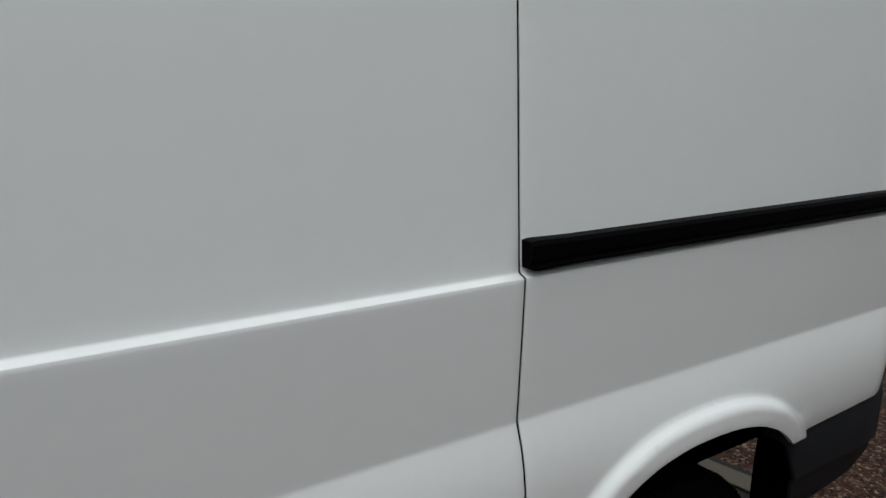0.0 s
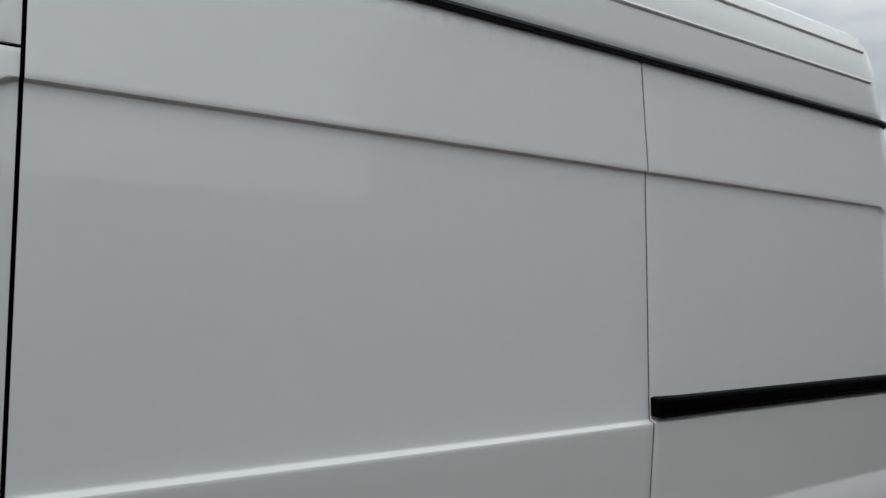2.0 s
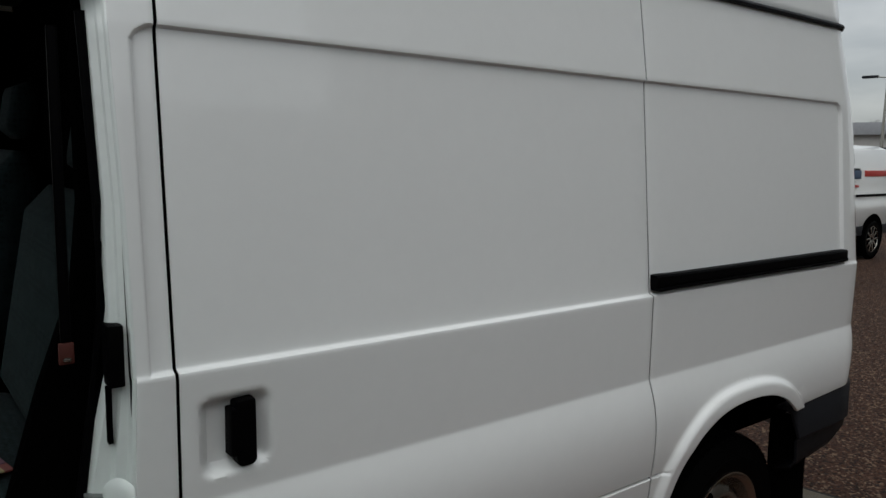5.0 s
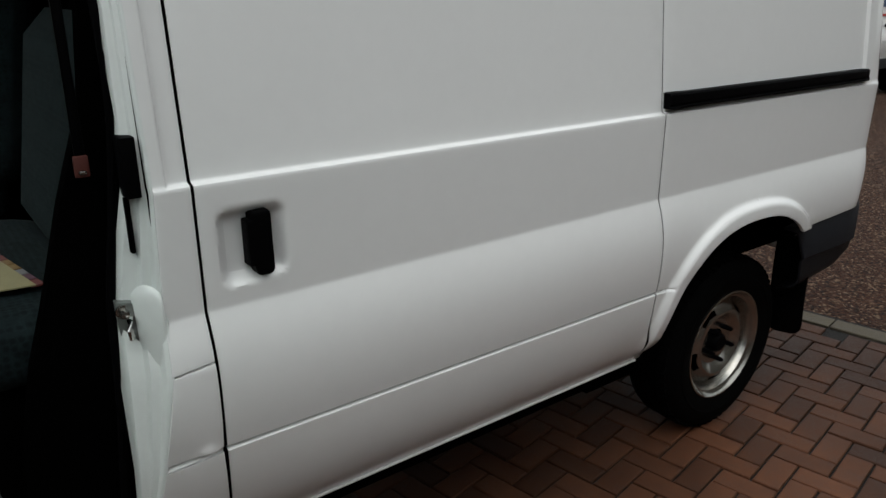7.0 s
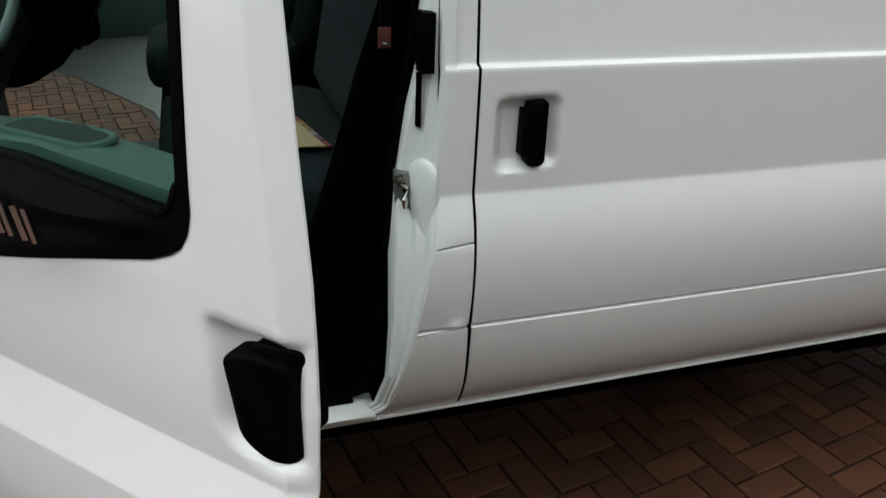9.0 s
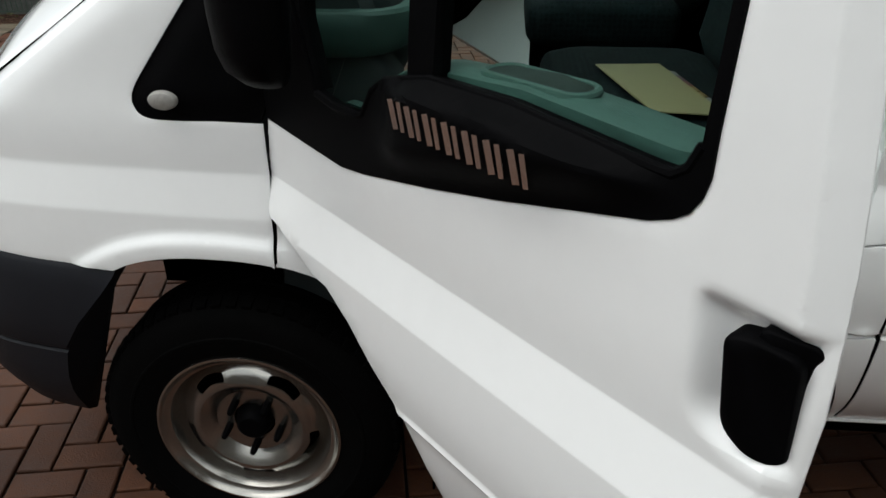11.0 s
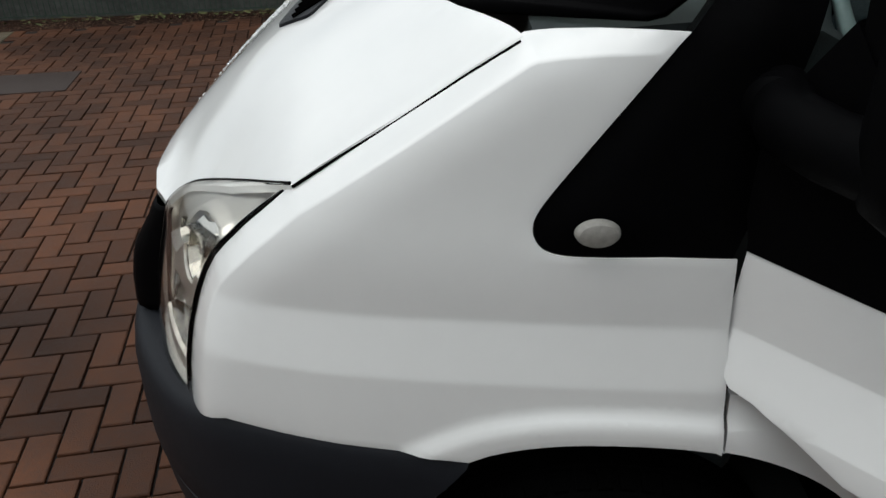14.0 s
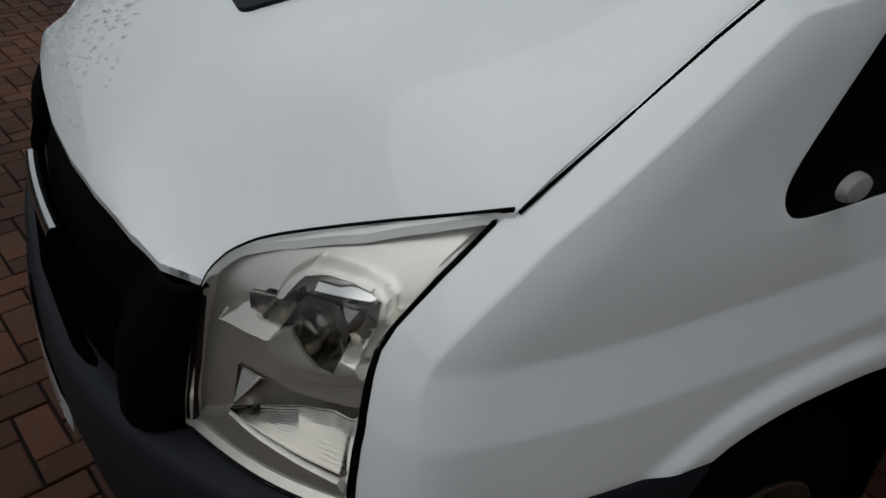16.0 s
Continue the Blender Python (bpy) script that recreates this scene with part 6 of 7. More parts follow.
# ---- ground: red gravel with block paving in herringbone, aligned to the yard ----


def ground_material(name, cols, scale, rough, bump, depth):
    m = bpy.data.materials.new(name)
    m.use_nodes = True
    nt = m.node_tree
    b = nt.nodes["Principled BSDF"]
    b.inputs["Roughness"].default_value = rough
    b.inputs["Specular IOR Level"].default_value = 0.15
    tc = nt.nodes.new("ShaderNodeTexCoord")
    vo = nt.nodes.new("ShaderNodeTexVoronoi")
    vo.inputs["Scale"].default_value = scale
    nt.links.new(tc.outputs["Object"], vo.inputs["Vector"])
    sp = nt.nodes.new("ShaderNodeSeparateColor")
    nt.links.new(vo.outputs["Color"], sp.inputs["Color"])
    ra = nt.nodes.new("ShaderNodeValToRGB")
    while len(ra.color_ramp.elements) < len(cols):
        ra.color_ramp.elements.new(0.5)
    for e, (p, c) in zip(ra.color_ramp.elements, cols):
        e.position, e.color = p, (*c, 1)
    nt.links.new(sp.outputs["Red"], ra.inputs["Fac"])
    no = nt.nodes.new("ShaderNodeTexNoise")
    no.inputs["Scale"].default_value, no.inputs["Detail"].default_value = 0.9, 5.0
    nt.links.new(tc.outputs["Object"], no.inputs["Vector"])
    mr = nt.nodes.new("ShaderNodeMapRange")
    mr.inputs["To Min"].default_value, mr.inputs["To Max"].default_value = 0.55, 1.25
    nt.links.new(no.outputs["Fac"], mr.inputs["Value"])
    sc = nt.nodes.new("ShaderNodeVectorMath")
    sc.operation = "SCALE"
    nt.links.new(ra.outputs["Color"], sc.inputs[0])
    nt.links.new(mr.outputs["Result"], sc.inputs["Scale"])
    nt.links.new(sc.outputs["Vector"], b.inputs["Base Color"])
    bp = nt.nodes.new("ShaderNodeBump")
    bp.inputs["Strength"].default_value, bp.inputs["Distance"].default_value = bump, depth
    bp.invert = True
    nt.links.new(vo.outputs["Distance"], bp.inputs["Height"])
    nt.links.new(bp.outputs["Normal"], b.inputs["Normal"])
    return m


GRAVEL = ground_material("red_gravel", [(0.0, (0.008, 0.004, 0.0025)), (0.4, (0.034, 0.013, 0.007)), (0.8, (0.064, 0.027, 0.0145)), (1.0, (0.19, 0.13, 0.085))], 70.0, 0.85, 1.0, 0.02)


def block_material(name, base, second, stain):
    """Fired blocks: each its own tone, blotches, grit and damp."""
    m = material(name, base, 0.62, noise_scale=9.0, vary=0.5, second=second, bump=1.0, bump_scale=200.0, rough_vary=0.16)
    nt = m.node_tree
    b = nt.nodes["Principled BSDF"]
    src = b.inputs["Base Color"].links[0].from_socket
    b.inputs["Specular IOR Level"].default_value = 0.22
    oi = nt.nodes.new("ShaderNodeObjectInfo")
    ge = nt.nodes.new("ShaderNodeNewGeometry")
    ad = nt.nodes.new("ShaderNodeMath")
    ad.operation = "ADD"
    nt.links.new(oi.outputs["Random"], ad.inputs[0])
    nt.links.new(ge.outputs["Random Per Island"], ad.inputs[1])
    fr = nt.nodes.new("ShaderNodeMath")
    fr.operation = "FRACT"
    nt.links.new(ad.outputs[0], fr.inputs[0])
    mr = nt.nodes.new("ShaderNodeMapRange")
    mr.inputs["To Min"].default_value, mr.inputs["To Max"].default_value = 0.66, 1.32
    nt.links.new(fr.outputs[0], mr.inputs["Value"])
    # large stains lie over many blocks: by place in the yard
    no = nt.nodes.new("ShaderNodeTexNoise")
    no.inputs["Scale"].default_value, no.inputs["Detail"].default_value = 0.8, 5.0
    nt.links.new(ge.outputs["Position"], no.inputs["Vector"])
    m2 = nt.nodes.new("ShaderNodeMapRange")
    m2.inputs["From Min"].default_value, m2.inputs["From Max"].default_value = 0.35, 0.65
    m2.inputs["To Min"].default_value, m2.inputs["To Max"].default_value = stain, 1.2
    nt.links.new(no.outputs["Fac"], m2.inputs["Value"])
    mu = nt.nodes.new("ShaderNodeMath")
    mu.operation = "MULTIPLY"
    nt.links.new(mr.outputs["Result"], mu.inputs[0])
    nt.links.new(m2.outputs["Result"], mu.inputs[1])
    sc = nt.nodes.new("ShaderNodeVectorMath")
    sc.operation = "SCALE"
    nt.links.new(src, sc.inputs[0])
    nt.links.new(mu.outputs[0], sc.inputs["Scale"])
    nt.links.new(sc.outputs["Vector"], b.inputs["Base Color"])
    return m


BLOCK = block_material("red_paving_block", (0.092, 0.036, 0.0165), (0.044, 0.0178, 0.0096), 0.45)
KERB_BLOCK = block_material("buff_edging_block", (0.12, 0.10, 0.068), (0.07, 0.058, 0.04), 0.8)
SAND = material("dark_jointing_sand", (0.006, 0.0045, 0.0035), 0.95, noise_scale=40.0, vary=0.5, bump=1.0, bump_scale=200.0)
bm = bmesh.new()
bmesh.ops.create_grid(bm, x_segments=4, y_segments=4, size=400)
ground = part("ground", bm, GRAVEL, None, "reddish gravel yard reaching to the horizon")
ground.location = (0, 0, -0.03)
tagged(ground, kind="structure", category="ground")
TH = radians(-79.63)
UA = Vector((math.cos(TH), math.sin(TH)))
UB = Vector((UA.y, -UA.x))
ORG = Vector((2.229, 0.057))
UNIT = 0.1


def yard(u, v, z=0.0):
    p = ORG + UA * (u * UNIT) + UB * (v * UNIT)
    return Vector((p.x, p.y, z))


def slab(name, poly, z0, z1, mat, label, category, kind="structure"):
    bm = bmesh.new()
    loft(bm, [[(p.x, p.y, z0) for p in poly], [(p.x, p.y, z1) for p in poly]])
    return tagged(part(name, bm, mat, None, label, smooth=0), category=category, kind=kind)


U0, U1, V0, V1 = -69, 26, -10, 90
GU, GV = -49, 66
bed = slab("pavement", [yard(U0, V0 - 2), yard(U1, V0 - 2), yard(U1, V1), yard(GU, V1), yard(GU, GV), yard(U0, GV)], -0.06, -0.013, SAND, "red-brown block paving in herringbone with dark joints", "pavement")
bpy.context.view_layer.update()


def block_mesh(w, l, seed):
    """A paving block w by l, its top edges worn round."""
    rnd = random.Random(seed)
    g = 0.0042
    b = 0.004
    vs = []
    for z, q in ((-0.02, g), (-b, g), (-0.001, g + b * 0.45), (0.0, g + b * 1.3)):
        for x, y in ((q, q), (w - q, q), (w - q, l - q), (q, l - q)):
            vs.append((x + rnd.uniform(-0.0008, 0.0008), y + rnd.uniform(-0.0008, 0.0008), z + (rnd.uniform(-0.0006, 0.0006) if z > -0.01 else 0)))
    fs = []
    for k in range(3):
        for i in range(4):
            j = (i + 1) % 4
            fs.append((k * 4 + i, k * 4 + j, k * 4 + 4 + j, k * 4 + 4 + i))
    fs.append((12, 13, 14, 15))
    return vs, fs


BLOCKS = [block_mesh(UNIT * 2, UNIT, 1 + k) for k in range(5)]
rnd = random.Random(7)
near_cells, far_cells = [], []
for m_ in range(-160, 160):
    for n_ in range(-80, 80):
        u, v = m_ + 2 * n_, m_ - 2 * n_
        for (u0, v0, turn) in ((u, v, 0), (u, v + 1, 1)):
            du, dv = (2, 1) if not turn else (1, 2)
            if u0 < U0 or u0 + du > U1 or v0 < V0 or v0 + dv > V1 or (u0 < GU + 1 and v0 + dv > GV - 2):
                continue
            c = yard(u0 + du / 2, v0 + dv / 2)
            close = (0.1 < c.x < 3.3 and -0.75 < c.y < 0.45) or (-3.6 < c.x < -2.05 and 0.0 < c.y < 2.1)
            (near_cells if close else far_cells).append((u0, v0, turn))


def block_pose(u0, v0, turn, w=1.0):
    p = yard(u0, v0) if not turn else yard(u0 + 1, v0)
    a = math.atan2(UA.y, UA.x)
    # local x along the block's length
    ang = a if not turn else a - math.pi / 2
    q = yard(u0, v0 + 1) if not turn else yard(u0, v0)
    return Matrix.Translation((q.x, q.y, rnd.uniform(-0.0018, 0.0018))) @ Matrix.Rotation(ang, 4, "Z") @ Matrix.Rotation(rnd.uniform(-0.008, 0.008), 4, "X") @ Matrix.Rotation(rnd.uniform(-0.004, 0.004), 4, "Y")


shared = []
for k, (vs, fs) in enumerate(BLOCKS):
    me = bpy.data.meshes.new("paving_block")
    me.from_pydata(vs, [], fs)
    me.materials.append(BLOCK)
    shared.append(me)
near_cells.sort()
for u0, v0, t in near_cells[:300]:
    ob = new("paving_block", shared[rnd.randrange(5)])
    ob.parent = bed
    ob.matrix_world = block_pose(u0, v0, t)
far_cells += near_cells[300:]
V, Fc = [], []
for u0, v0, t in far_cells:
    m = block_pose(u0, v0, t)
    vs, fs = BLOCKS[rnd.randrange(5)]
    n0 = len(V)
    V += [tuple(m @ Vector(p)) for p in vs]
    Fc += [tuple(n0 + i for i in f) for f in fs]
me = bpy.data.meshes.new("paving_rest")
me.from_pydata(V, [], Fc)
rest = finish("paving_rest", me, BLOCK, None, "", smooth=0)
rest.parent = bed
tagged(rest, kind="stuff")
# edging course of buff blocks along the gravel
me = bpy.data.meshes.new("edging_block")
vs, fs = block_mesh(UNIT * 6, UNIT * 1.25, 91)
me.from_pydata(vs, [], fs)
me.materials.append(KERB_BLOCK)
for u in range(-24, 14, 6):
    ob = new("edging_block", me)
    ob.parent = bed
    ob.matrix_world = block_pose(u, V0 - 1.3, 0)
me = bpy.data.meshes.new("edging_block")
vs, fs = block_mesh(UNIT * 2, UNIT, 93)
me.from_pydata(vs, [], fs)
me.materials.append(KERB_BLOCK)
for u in range(U0, GU + 1):
    ob = new("edging_block", me)
    ob.parent = bed
    ob.matrix_world = block_pose(u, GV - 2, 1)
# iron drain cover let into the blocks
dr = thing("drain_cover", "dark iron drain cover set in the paving", "drain cover", at=(-4.45, 4.25, 0.0))
bpy.context.view_layer.update()
hang(box_part("cover_plate", (-0.28, -0.22, -0.01), (0.28, 0.22, 0.006), material("worn_iron", (0.045, 0.03, 0.025), 0.6, metal=0.4, noise_scale=25.0, vary=0.5, bump=0.8, bump_scale=60.0), None, "", m=Matrix.Translation((-4.45, 4.25, 0)) @ Matrix.Rotation(radians(10), 4, "Z")), dr)

# ---- round the yard ----
GREEN = material("green_fence_paint", (0.012, 0.05, 0.028), 0.5, noise_scale=12.0, vary=0.3)
CONCRETE = material("weathered_concrete", (0.10, 0.105, 0.095), 0.9, noise_scale=2.5, vary=0.65, bump=0.8, bump_scale=30.0)
fence = thing("fence", "dark green wire mesh fence on round posts", "fence", at=(-3.0, 6.35, 0))
bpy.context.view_layer.update()


def fence_y(x):
    return 6.72 + 0.12 * x


for x in grid(-14.0, 9.0, 2.9):
    bm = bmesh.new()
    lathe(bm, [(0.0, 1.9), (0.03, 1.9), (0.03, -0.03)], Matrix.Translation((x - 0.45, fence_y(x - 0.45), 0)), 10)
    hang(part("post", bm, GREEN), fence)
V, Fc = [], []


def wire(a, b, r):
    n0 = len(V)
    for p in (a, b):
        for dx, dz in ((-r, -r), (r, -r), (r, r), (-r, r)):
            V.append((p[0] + (dx if a[0] == b[0] else 0), p[1] + (dz if a[0] == b[0] else dx), p[2] + (0 if a[0] == b[0] else dz)))
    for i in range(4):
        j = (i + 1) % 4
        Fc.append((n0 + i, n0 + j, n0 + 4 + j, n0 + 4 + i))


for x in grid(-14.0, 9.0, 0.05):
    wire((x, fence_y(x) - 0.02, 0.04), (x, fence_y(x) - 0.02, 1.85), 0.002)
for z in grid(0.04, 1.84, 0.2):
    wire((-14, fence_y(-14) - 0.025, z), (9, fence_y(9) - 0.025, z), 0.0025)
me = bpy.data.meshes.new("mesh_wire")
me.from_pydata(V, [], Fc)
hang(finish("mesh_wire", me, GREEN, None, "thin green wire mesh", smooth=0), fence)
slab("wall_back", [Vector((-14, fence_y(-14) + 0.18)), Vector((-2.2, fence_y(-2.2) + 0.18)), Vector((-2.2, fence_y(-2.2) + 0.4)), Vector((-14, fence_y(-14) + 0.4))], -0.03, 1.3, CONCRETE, "stained grey concrete boundary wall", "wall")
# tarmac beyond the yard
slab("road", [Vector((-40, 7.6)), Vector((40, 12)), Vector((40, 40)), Vector((-40, 40))], -0.03, -0.02, material("tarmac", (0.05, 0.05, 0.048), 0.8, noise_scale=3.0, vary=0.4, bump=0.6, bump_scale=120.0), "grey tarmac car park", "road")
# leaf litter along the foot of the fence
V, Fc = [], []
rl = random.Random(5)
for k in range(900):
    x = rl.uniform(-12, 8)
    y = fence_y(x) - abs(rl.gauss(0, 0.12)) + 0.02
    a, s = rl.uniform(0, 6.28), rl.uniform(0.012, 0.04)
    n0 = len(V)
    for d in (0, 1.6, 3.14, 4.7):
        V.append((x + s * math.cos(a + d), y + s * 0.6 * math.sin(a + d), 0.004 + rl.uniform(0, 0.02)))
    Fc.append((n0, n0 + 1, n0 + 2, n0 + 3))
me = bpy.data.meshes.new("leaf_litter")
me.from_pydata(V, [], Fc)
tagged(finish("leaf_litter", me, material("dead_leaves", (0.10, 0.085, 0.03), 0.8, noise_scale=4.0, vary=0.6, second=(0.05, 0.08, 0.025)), None, "", smooth=0), "scattered dead leaves at the foot of the fence", "leaves", kind="stuff")


def alloy(name, at, r, far=True):
    w = new(name)
    w.empty_display_size = 0.1
    w.matrix_world = Matrix.Translation(at) @ Matrix.Rotation(radians(90), 4, "X")
    bm = bmesh.new()
    lathe(bm, [(r * 0.66, -0.02), (r * 0.7, 0.01), (r * 0.9, 0.015), (r, -0.03), (r, -0.17), (r * 0.7, -0.19)], Matrix.Identity(4), 40)
    part("tyre", bm, RUBBER, w)
    bm = bmesh.new()
    lathe(bm, [(r * 0.62, -0.04), (r * 0.66, 0.005), (r * 0.69, 0.005)], Matrix.Identity(4), 40)
    for k in range(10):
        a = 2 * math.pi * k / 10
        add_box(bm, (0.03, -0.018, -0.02), (r * 0.66, 0.018, 0.0), Matrix.Rotation(a, 4, "Z"), 0.004)
    part("rim", bm, STEEL, w, "silver spoked rim")
    bm = bmesh.new()
    lathe(bm, [(0.0, -0.09), (r * 0.66, -0.09)], Matrix.Identity(4), 32)
    part("brake_shield", bm, DARK, w)
    return w


# a pale car parked on the tarmac, seen through the cab
car = thing("car", "white parked hatchback with silver spoked wheels", "car", at=(1.5, 11.6, 0))
bpy.context.view_layer.update()
CX, CY = 0.38, 10.5
bm = bmesh.new()
rows = []
for x, zt, zb, q in ((-1.0, 0.72, 0.35, 0.14), (-0.8, 0.82, 0.22, 0.04), (0.3, 0.95, 0.20, 0.0), (1.2, 1.0, 0.20, 0.0), (2.2, 1.0, 0.20, 0.0), (3.0, 0.98, 0.22, 0.02), (3.3, 0.85, 0.35, 0.15)):
    rows.append([(CX + x, CY + q + 0.06, zb), (CX + x, CY + q, zb + 0.12), (CX + x, CY + q - 0.01, (zt + zb) / 2), (CX + x, CY + q + 0.05, zt - 0.03), (CX + x, CY + q + 0.12, zt), (CX + x, CY + 1.6 - q, zt), (CX + x, CY + 1.7 - q, zb)])
loft(bm, rows)
hang(part("car_body", bm, PAINT, None, "white bodywork"), car)
bm = bmesh.new()
rows = []
for x, zt, q in ((0.3, 0.96, 0.1), (1.0, 1.40, 0.22), (2.0, 1.45, 0.22), (3.0, 1.0, 0.14)):
    rows.append([(CX + x, CY + 0.1, 0.94), (CX + x, CY + q, zt), (CX + x, CY + 1.7 - q, zt), (CX + x, CY + 1.6, 0.94)])
loft(bm, rows)
hang(part("cabin", bm, BLACK, None, "dark glass and roof"), car)
for x in (-0.02, 2.5):
    hang(alloy("wheel", (CX + x, CY - 0.02, 0.30), 0.32), car)
    bm = bmesh.new()
    lathe(bm, [(0.0, 0.0), (0.38, 0.0), (0.385, -0.02)], Matrix.Translation((CX + x, CY + 0.005, 0.32)) @ Matrix.Rotation(radians(90), 4, "X"), 32)
    hang(part("wheel_arch", bm, DARK), car)


# vans, lamp columns, railings and trees behind the yard
def far_van(x, y, label):
    v = thing("parked_van", label, "van", "parked vans", at=(x, y, 0))
    bpy.context.view_layer.update()
    bm = bmesh.new()
    sec = [(0.05, 0.42), (0.0, 0.55), (-0.03, 0.80), (-0.02, 0.95), (0.0, 1.0), (0.01, 1.28), (0.05, 1.75), (0.10, 1.86), (0.25, 1.92), (0.95, 1.95)]
    full = sec + [(1.9 - a, b) for a, b in sec[::-1]]
    loft(bm, [[(x + dx, y + MIDV(a, k), b * h) for a, b in full] for dx, k, h in ((-2.6, 0.0, 0.62), (-2.5, 0.0, 0.7), (-1.9, 0.0, 0.8), (-1.3, 0, 1.0), (0.0, 0, 1.0), (1.55, 0, 1.0), (1.68, 0.04, 0.99), (1.74, 0.12, 0.95))])
    hang(part("body", bm, PAINT, None, "white bodywork"), v)
    hang(box_part("rail", (x + 0.3, y - 0.03, 1.06), (x + 1.6, y + 0.02, 1.10), BLACK), v)
    hang(box_part("sill_cover", (x - 1.2, y - 0.02, 0.40), (x + 1.72, y + 0.05, 0.56), GREY_PLASTIC), v)
    hang(box_part("waist_line", (x - 1.0, y - 0.022, 0.80), (x + 1.6, y + 0.02, 0.812), GREY_PLASTIC), v)
    for z, x0, x1, c, h in ((1.50, 0.0, 0.42, GREY_PLASTIC, 0.035), (1.36, 0.0, 0.45, material("sign_blue", (0.05, 0.09, 0.16), 0.5), 0.14), (1.40, 0.62, 1.45, RED, 0.10), (1.22, 0.12, 0.36, RED, 0.04)):
        hang(box_part("sign_bar", (x + x0, y - 0.012 + (z - 1.2) * 0.09, z), (x + x1, y + 0.03 + (z - 1.2) * 0.09, z + h), c, bevel=0.002), v)
    for dx in (-1.75, 1.0):
        hang(alloy("wheel", (x + dx, y - 0.03, 0.32), 0.33), v)
        bm = bmesh.new()
        lathe(bm, [(0.0, 0.0), (0.40, 0.0), (0.41, -0.02)], Matrix.Translation((x + dx, y - 0.028, 0.36)) @ Matrix.Rotation(radians(90), 4, "X"), 28)
        hang(part("wheel_arch", bm, DARK), v)
    return v


def MIDV(a, k):
    return a + k if a < 0.95 else a - k


far_van(12.35, 4.35, "white parked panel van with red and blue sign bars")
far_van(13.2, 10.2, "white parked van behind the nearer one")


def lamp_column(x, y, h, arms):
    lc = thing("street_lamp", "tall grey car park lamp column", "street lamp", "lamp columns", at=(x, y, 0))
    bpy.context.view_layer.update()
    bm = bmesh.new()
    tube(bm, [(x, y, -0.03), (x, y, h)], [0.09, 0.05], 10)
    hang(part("column", bm, STEEL), lc)
    for s in arms:
        bm = bmesh.new()
        tube(bm, [(x, y, h), (x + s * 0.1, y + s * 0.55, h + 0.06)], 0.03, 8)
        hang(part("arm", bm, STEEL), lc)
        hang(box_part("lantern", (x - 0.12 + s * 0.12, y + s * 0.8 - 0.32, h + 0.02), (x + 0.12 + s * 0.12, y + s * 0.8 + 0.32, h + 0.13), GREY_PLASTIC), lc)


lamp_column(36.0, 13.6, 5.3, (-1, 1))
lamp_column(33.0, 15.3, 5.6, (-1, 1))
rl_ = thing("railing", "black steel railings at the end of the yard", "railing", at=(20, 6.5, 0))
bpy.context.view_layer.update()
for k, y in enumerate(grid(5.2, 13.0, 0.14)):
    hang(box_part("bar", (20.0, y, 0.0), (20.03, y + 0.03, 2.0), BLACK, bevel=0.0), rl_)
for z in (0.15, 1.0, 1.85):
    hang(box_part("rail", (19.98, 5.2, z), (20.05, 13.0, z + 0.05), BLACK, bevel=0.0), rl_)
bld = thing("building", "low pale building with a long roofline far off", "building", at=(60, 30, 0))
bpy.context.view_layer.update()
hang(box_part("wall", (58, 8, 0), (70, 60, 3.6), material("pale_render", (0.45, 0.44, 0.42), 0.8, noise_scale=0.4, vary=0.2)), bld)
hang(box_part("fascia", (57.6, 8, 3.4), (58.0, 60, 4.3), material("fascia_grey", (0.30, 0.31, 0.33), 0.7, noise_scale=0.5, vary=0.2)), bld)
for y in grid(10, 56, 4):
    hang(box_part("window", (57.9, y, 0.9), (58.05, y + 2.6, 2.5), material("dark_pane", (0.03, 0.035, 0.04), 0.15), None), bld)


# a plain house behind the viewer, which the flank reflects
back_house = thing("house", "plain dull brown house wall across the yard", "house", at=(12, -8, 0))
bpy.context.view_layer.update()
HOUSE = material("brown_render", (0.10, 0.085, 0.07), 0.85, noise_scale=1.2, vary=0.4, bump=0.6, bump_scale=40.0)
hang(box_part("wall", (7.3, -12.0, -0.03), (26.0, -7.0, 9.5), HOUSE), back_house)
# unseen wall, added to keep low sky light off the lower flank
slab("sky_block_wall", [Vector((-16, -4.9)), Vector((7.3, -4.9)), Vector((7.3, -4.6)), Vector((-16, -4.6))], -0.03, 3.0, HOUSE, "unseen dull brown wall added to block low sky light", "wall")


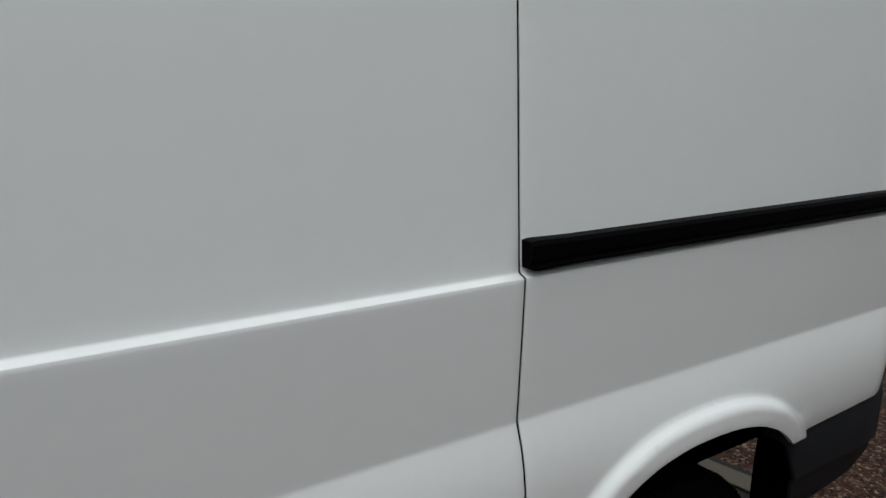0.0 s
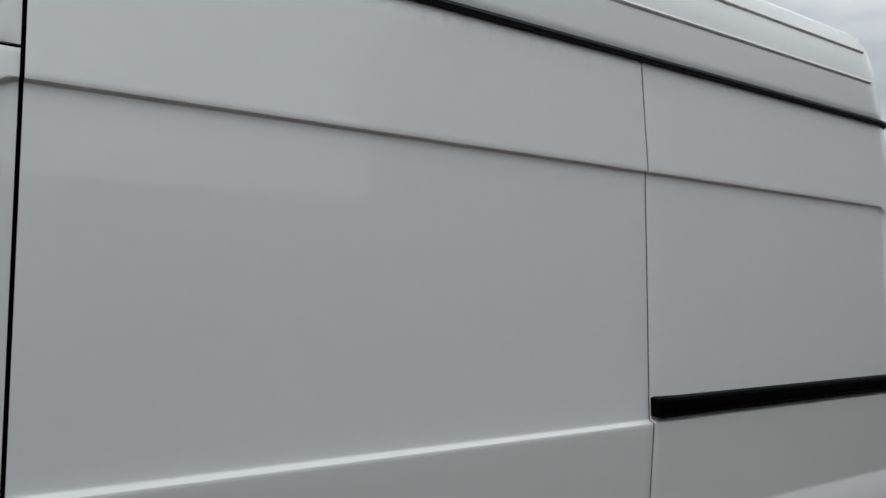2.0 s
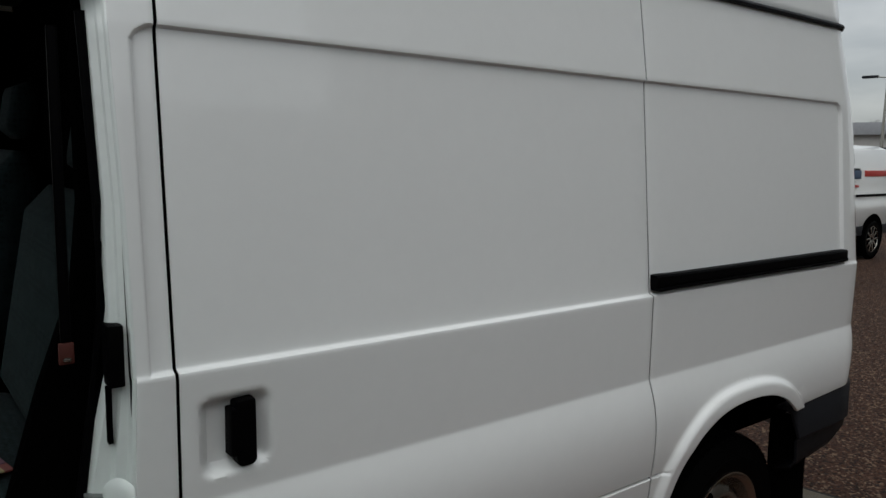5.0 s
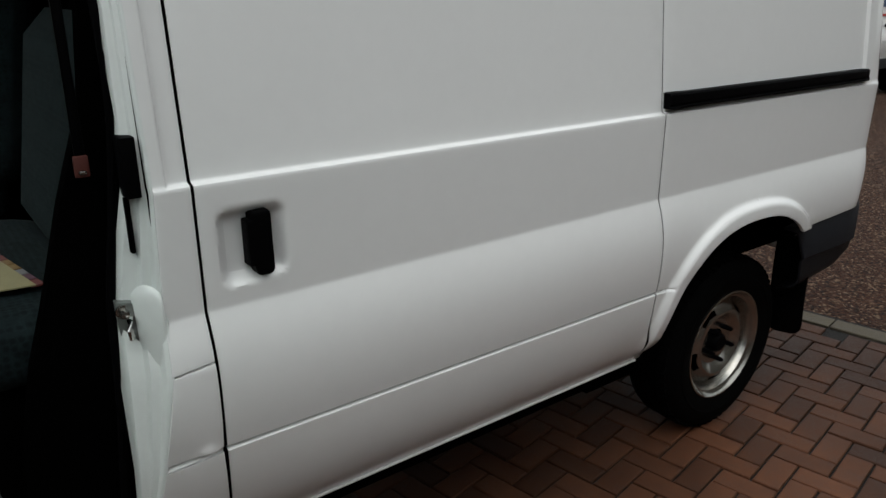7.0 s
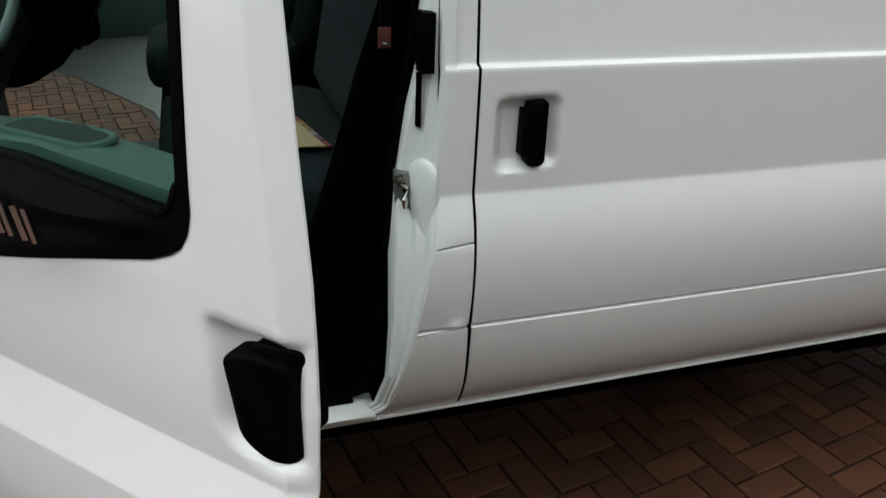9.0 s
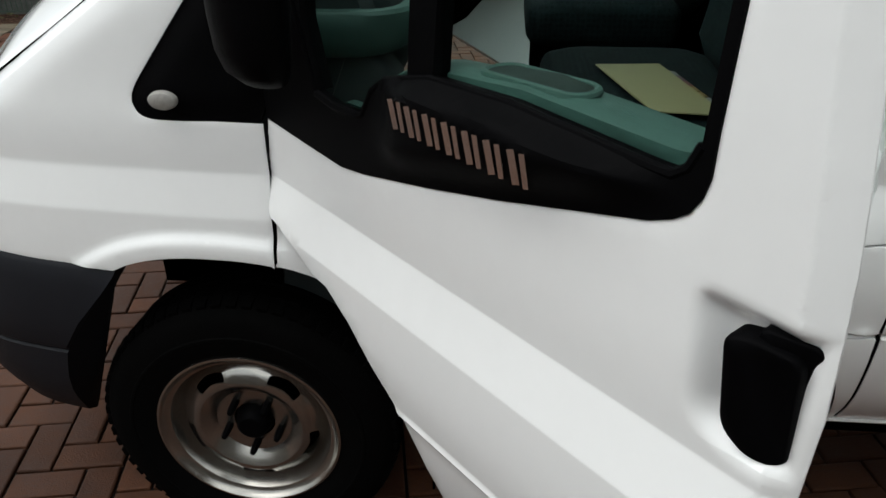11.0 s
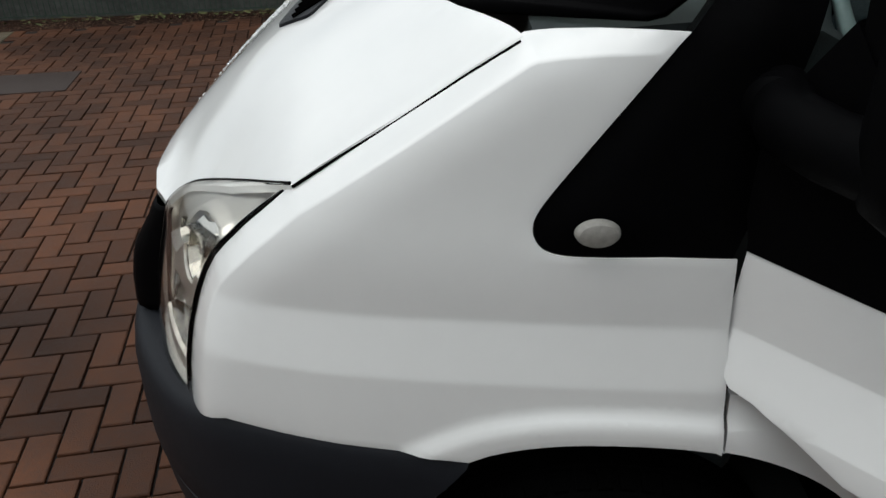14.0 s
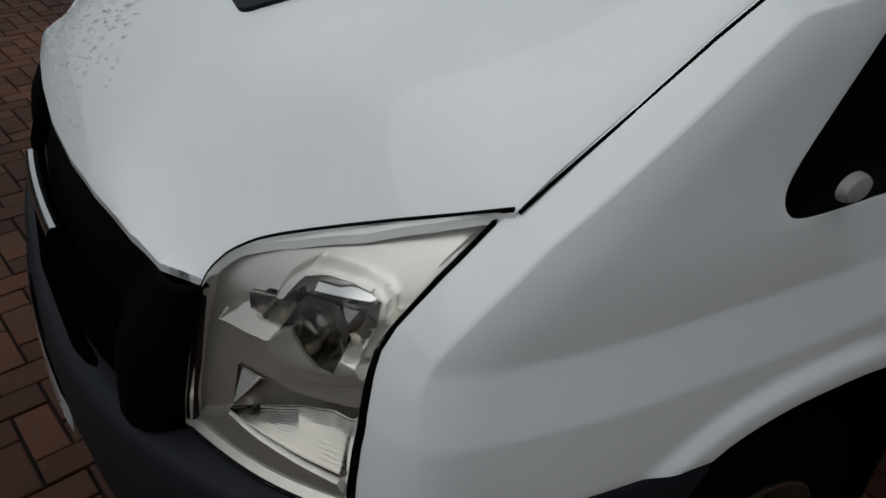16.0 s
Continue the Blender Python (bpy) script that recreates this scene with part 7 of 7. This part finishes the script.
def tree(x, y, h, seed, label):
    r = random.Random(seed)
    t = thing("tree", label, "tree", "far trees", at=(x, y, 0))
    bpy.context.view_layer.update()
    bark = bpy.data.materials.get("bark") or material("bark", (0.06, 0.05, 0.04), 0.9, noise_scale=5.0, vary=0.4)
    bm = bmesh.new()
    tube(bm, [(x, y, -0.03), (x + 0.1, y, h * 0.4), (x, y + 0.1, h * 0.75)], [h * 0.035, h * 0.025, h * 0.012], 8)

    def limb(p, d, l, rad, depth):
        q = p + d * l
        tube(bm, [p, (p + q) / 2 + Vector((r.uniform(-0.05, 0.05) * l, r.uniform(-0.05, 0.05) * l, 0)), q], [rad, rad * 0.8, rad * 0.5], 5)
        if depth:
            for _ in range(4):
                nd = (d + Vector((r.uniform(-0.8, 0.8), r.uniform(-0.8, 0.8), r.uniform(-0.1, 0.6)))).normalized()
                limb(p + d * l * r.uniform(0.5, 1.0), nd, l * r.uniform(0.5, 0.75), rad * 0.5, depth - 1)
    for k in range(7):
        a = k * 0.9 + r.uniform(0, 0.5)
        limb(Vector((x, y, h * r.uniform(0.3, 0.7))), Vector((math.cos(a), math.sin(a), r.uniform(0.5, 1.2))).normalized(), h * 0.28, h * 0.012, 2)
    hang(part("trunk", bm, bark, None, "bare trunk and twigs"), t)


tree(62, 26.5, 4.5, 3, "bare winter tree beside the far building")
tree(64, 38, 5.5, 4, "bare winter tree beside the far building")
tree(66, 20.5, 4.6, 8, "bare winter tree beside the far building")
# rain standing in beads on the front of the bonnet
rr = random.Random(21)
V, Fc = [], []
for k in range(3200):
    x, y = rr.uniform(-2.11, -1.74), rr.gauss(1.35, 0.25)
    if not inside(np.array([[x - 0.012, y]]), np.array(hood_out))[0] or not 0.84 < y < 1.72 or x > -2.02 + 0.75 * (y - 0.84):
        continue
    r = rr.choice((0.0017, 0.0022, 0.0028, 0.0036, 0.0046))
    c = Vector(hood_surf(x, y))
    n0 = len(V)
    V += [tuple(c + Vector((r * math.cos(a) * q, r * math.sin(a) * q, h * r))) for q, h in ((1.0, -0.2), (0.8, 0.45)) for a in grid(0, 5.236, 1.0472)] + [tuple(c + Vector((0, 0, r * 0.7)))]
    for i in range(6):
        j = (i + 1) % 6
        Fc += [(n0 + i, n0 + j, n0 + 6 + j, n0 + 6 + i), (n0 + 6 + i, n0 + 6 + j, n0 + 12)]
me = bpy.data.meshes.new("rain_drops")
me.from_pydata(V, [], Fc)
tagged(finish("rain_drops", me, material("rain_water", (0.95, 0.97, 0.97), 0.02, transmission=0.85, ior=1.33), None, "", smooth=80), "clear rain drops beaded on the bonnet", "water drops", kind="stuff")
for ob in VAN_PARTS:
    hang(ob, van)
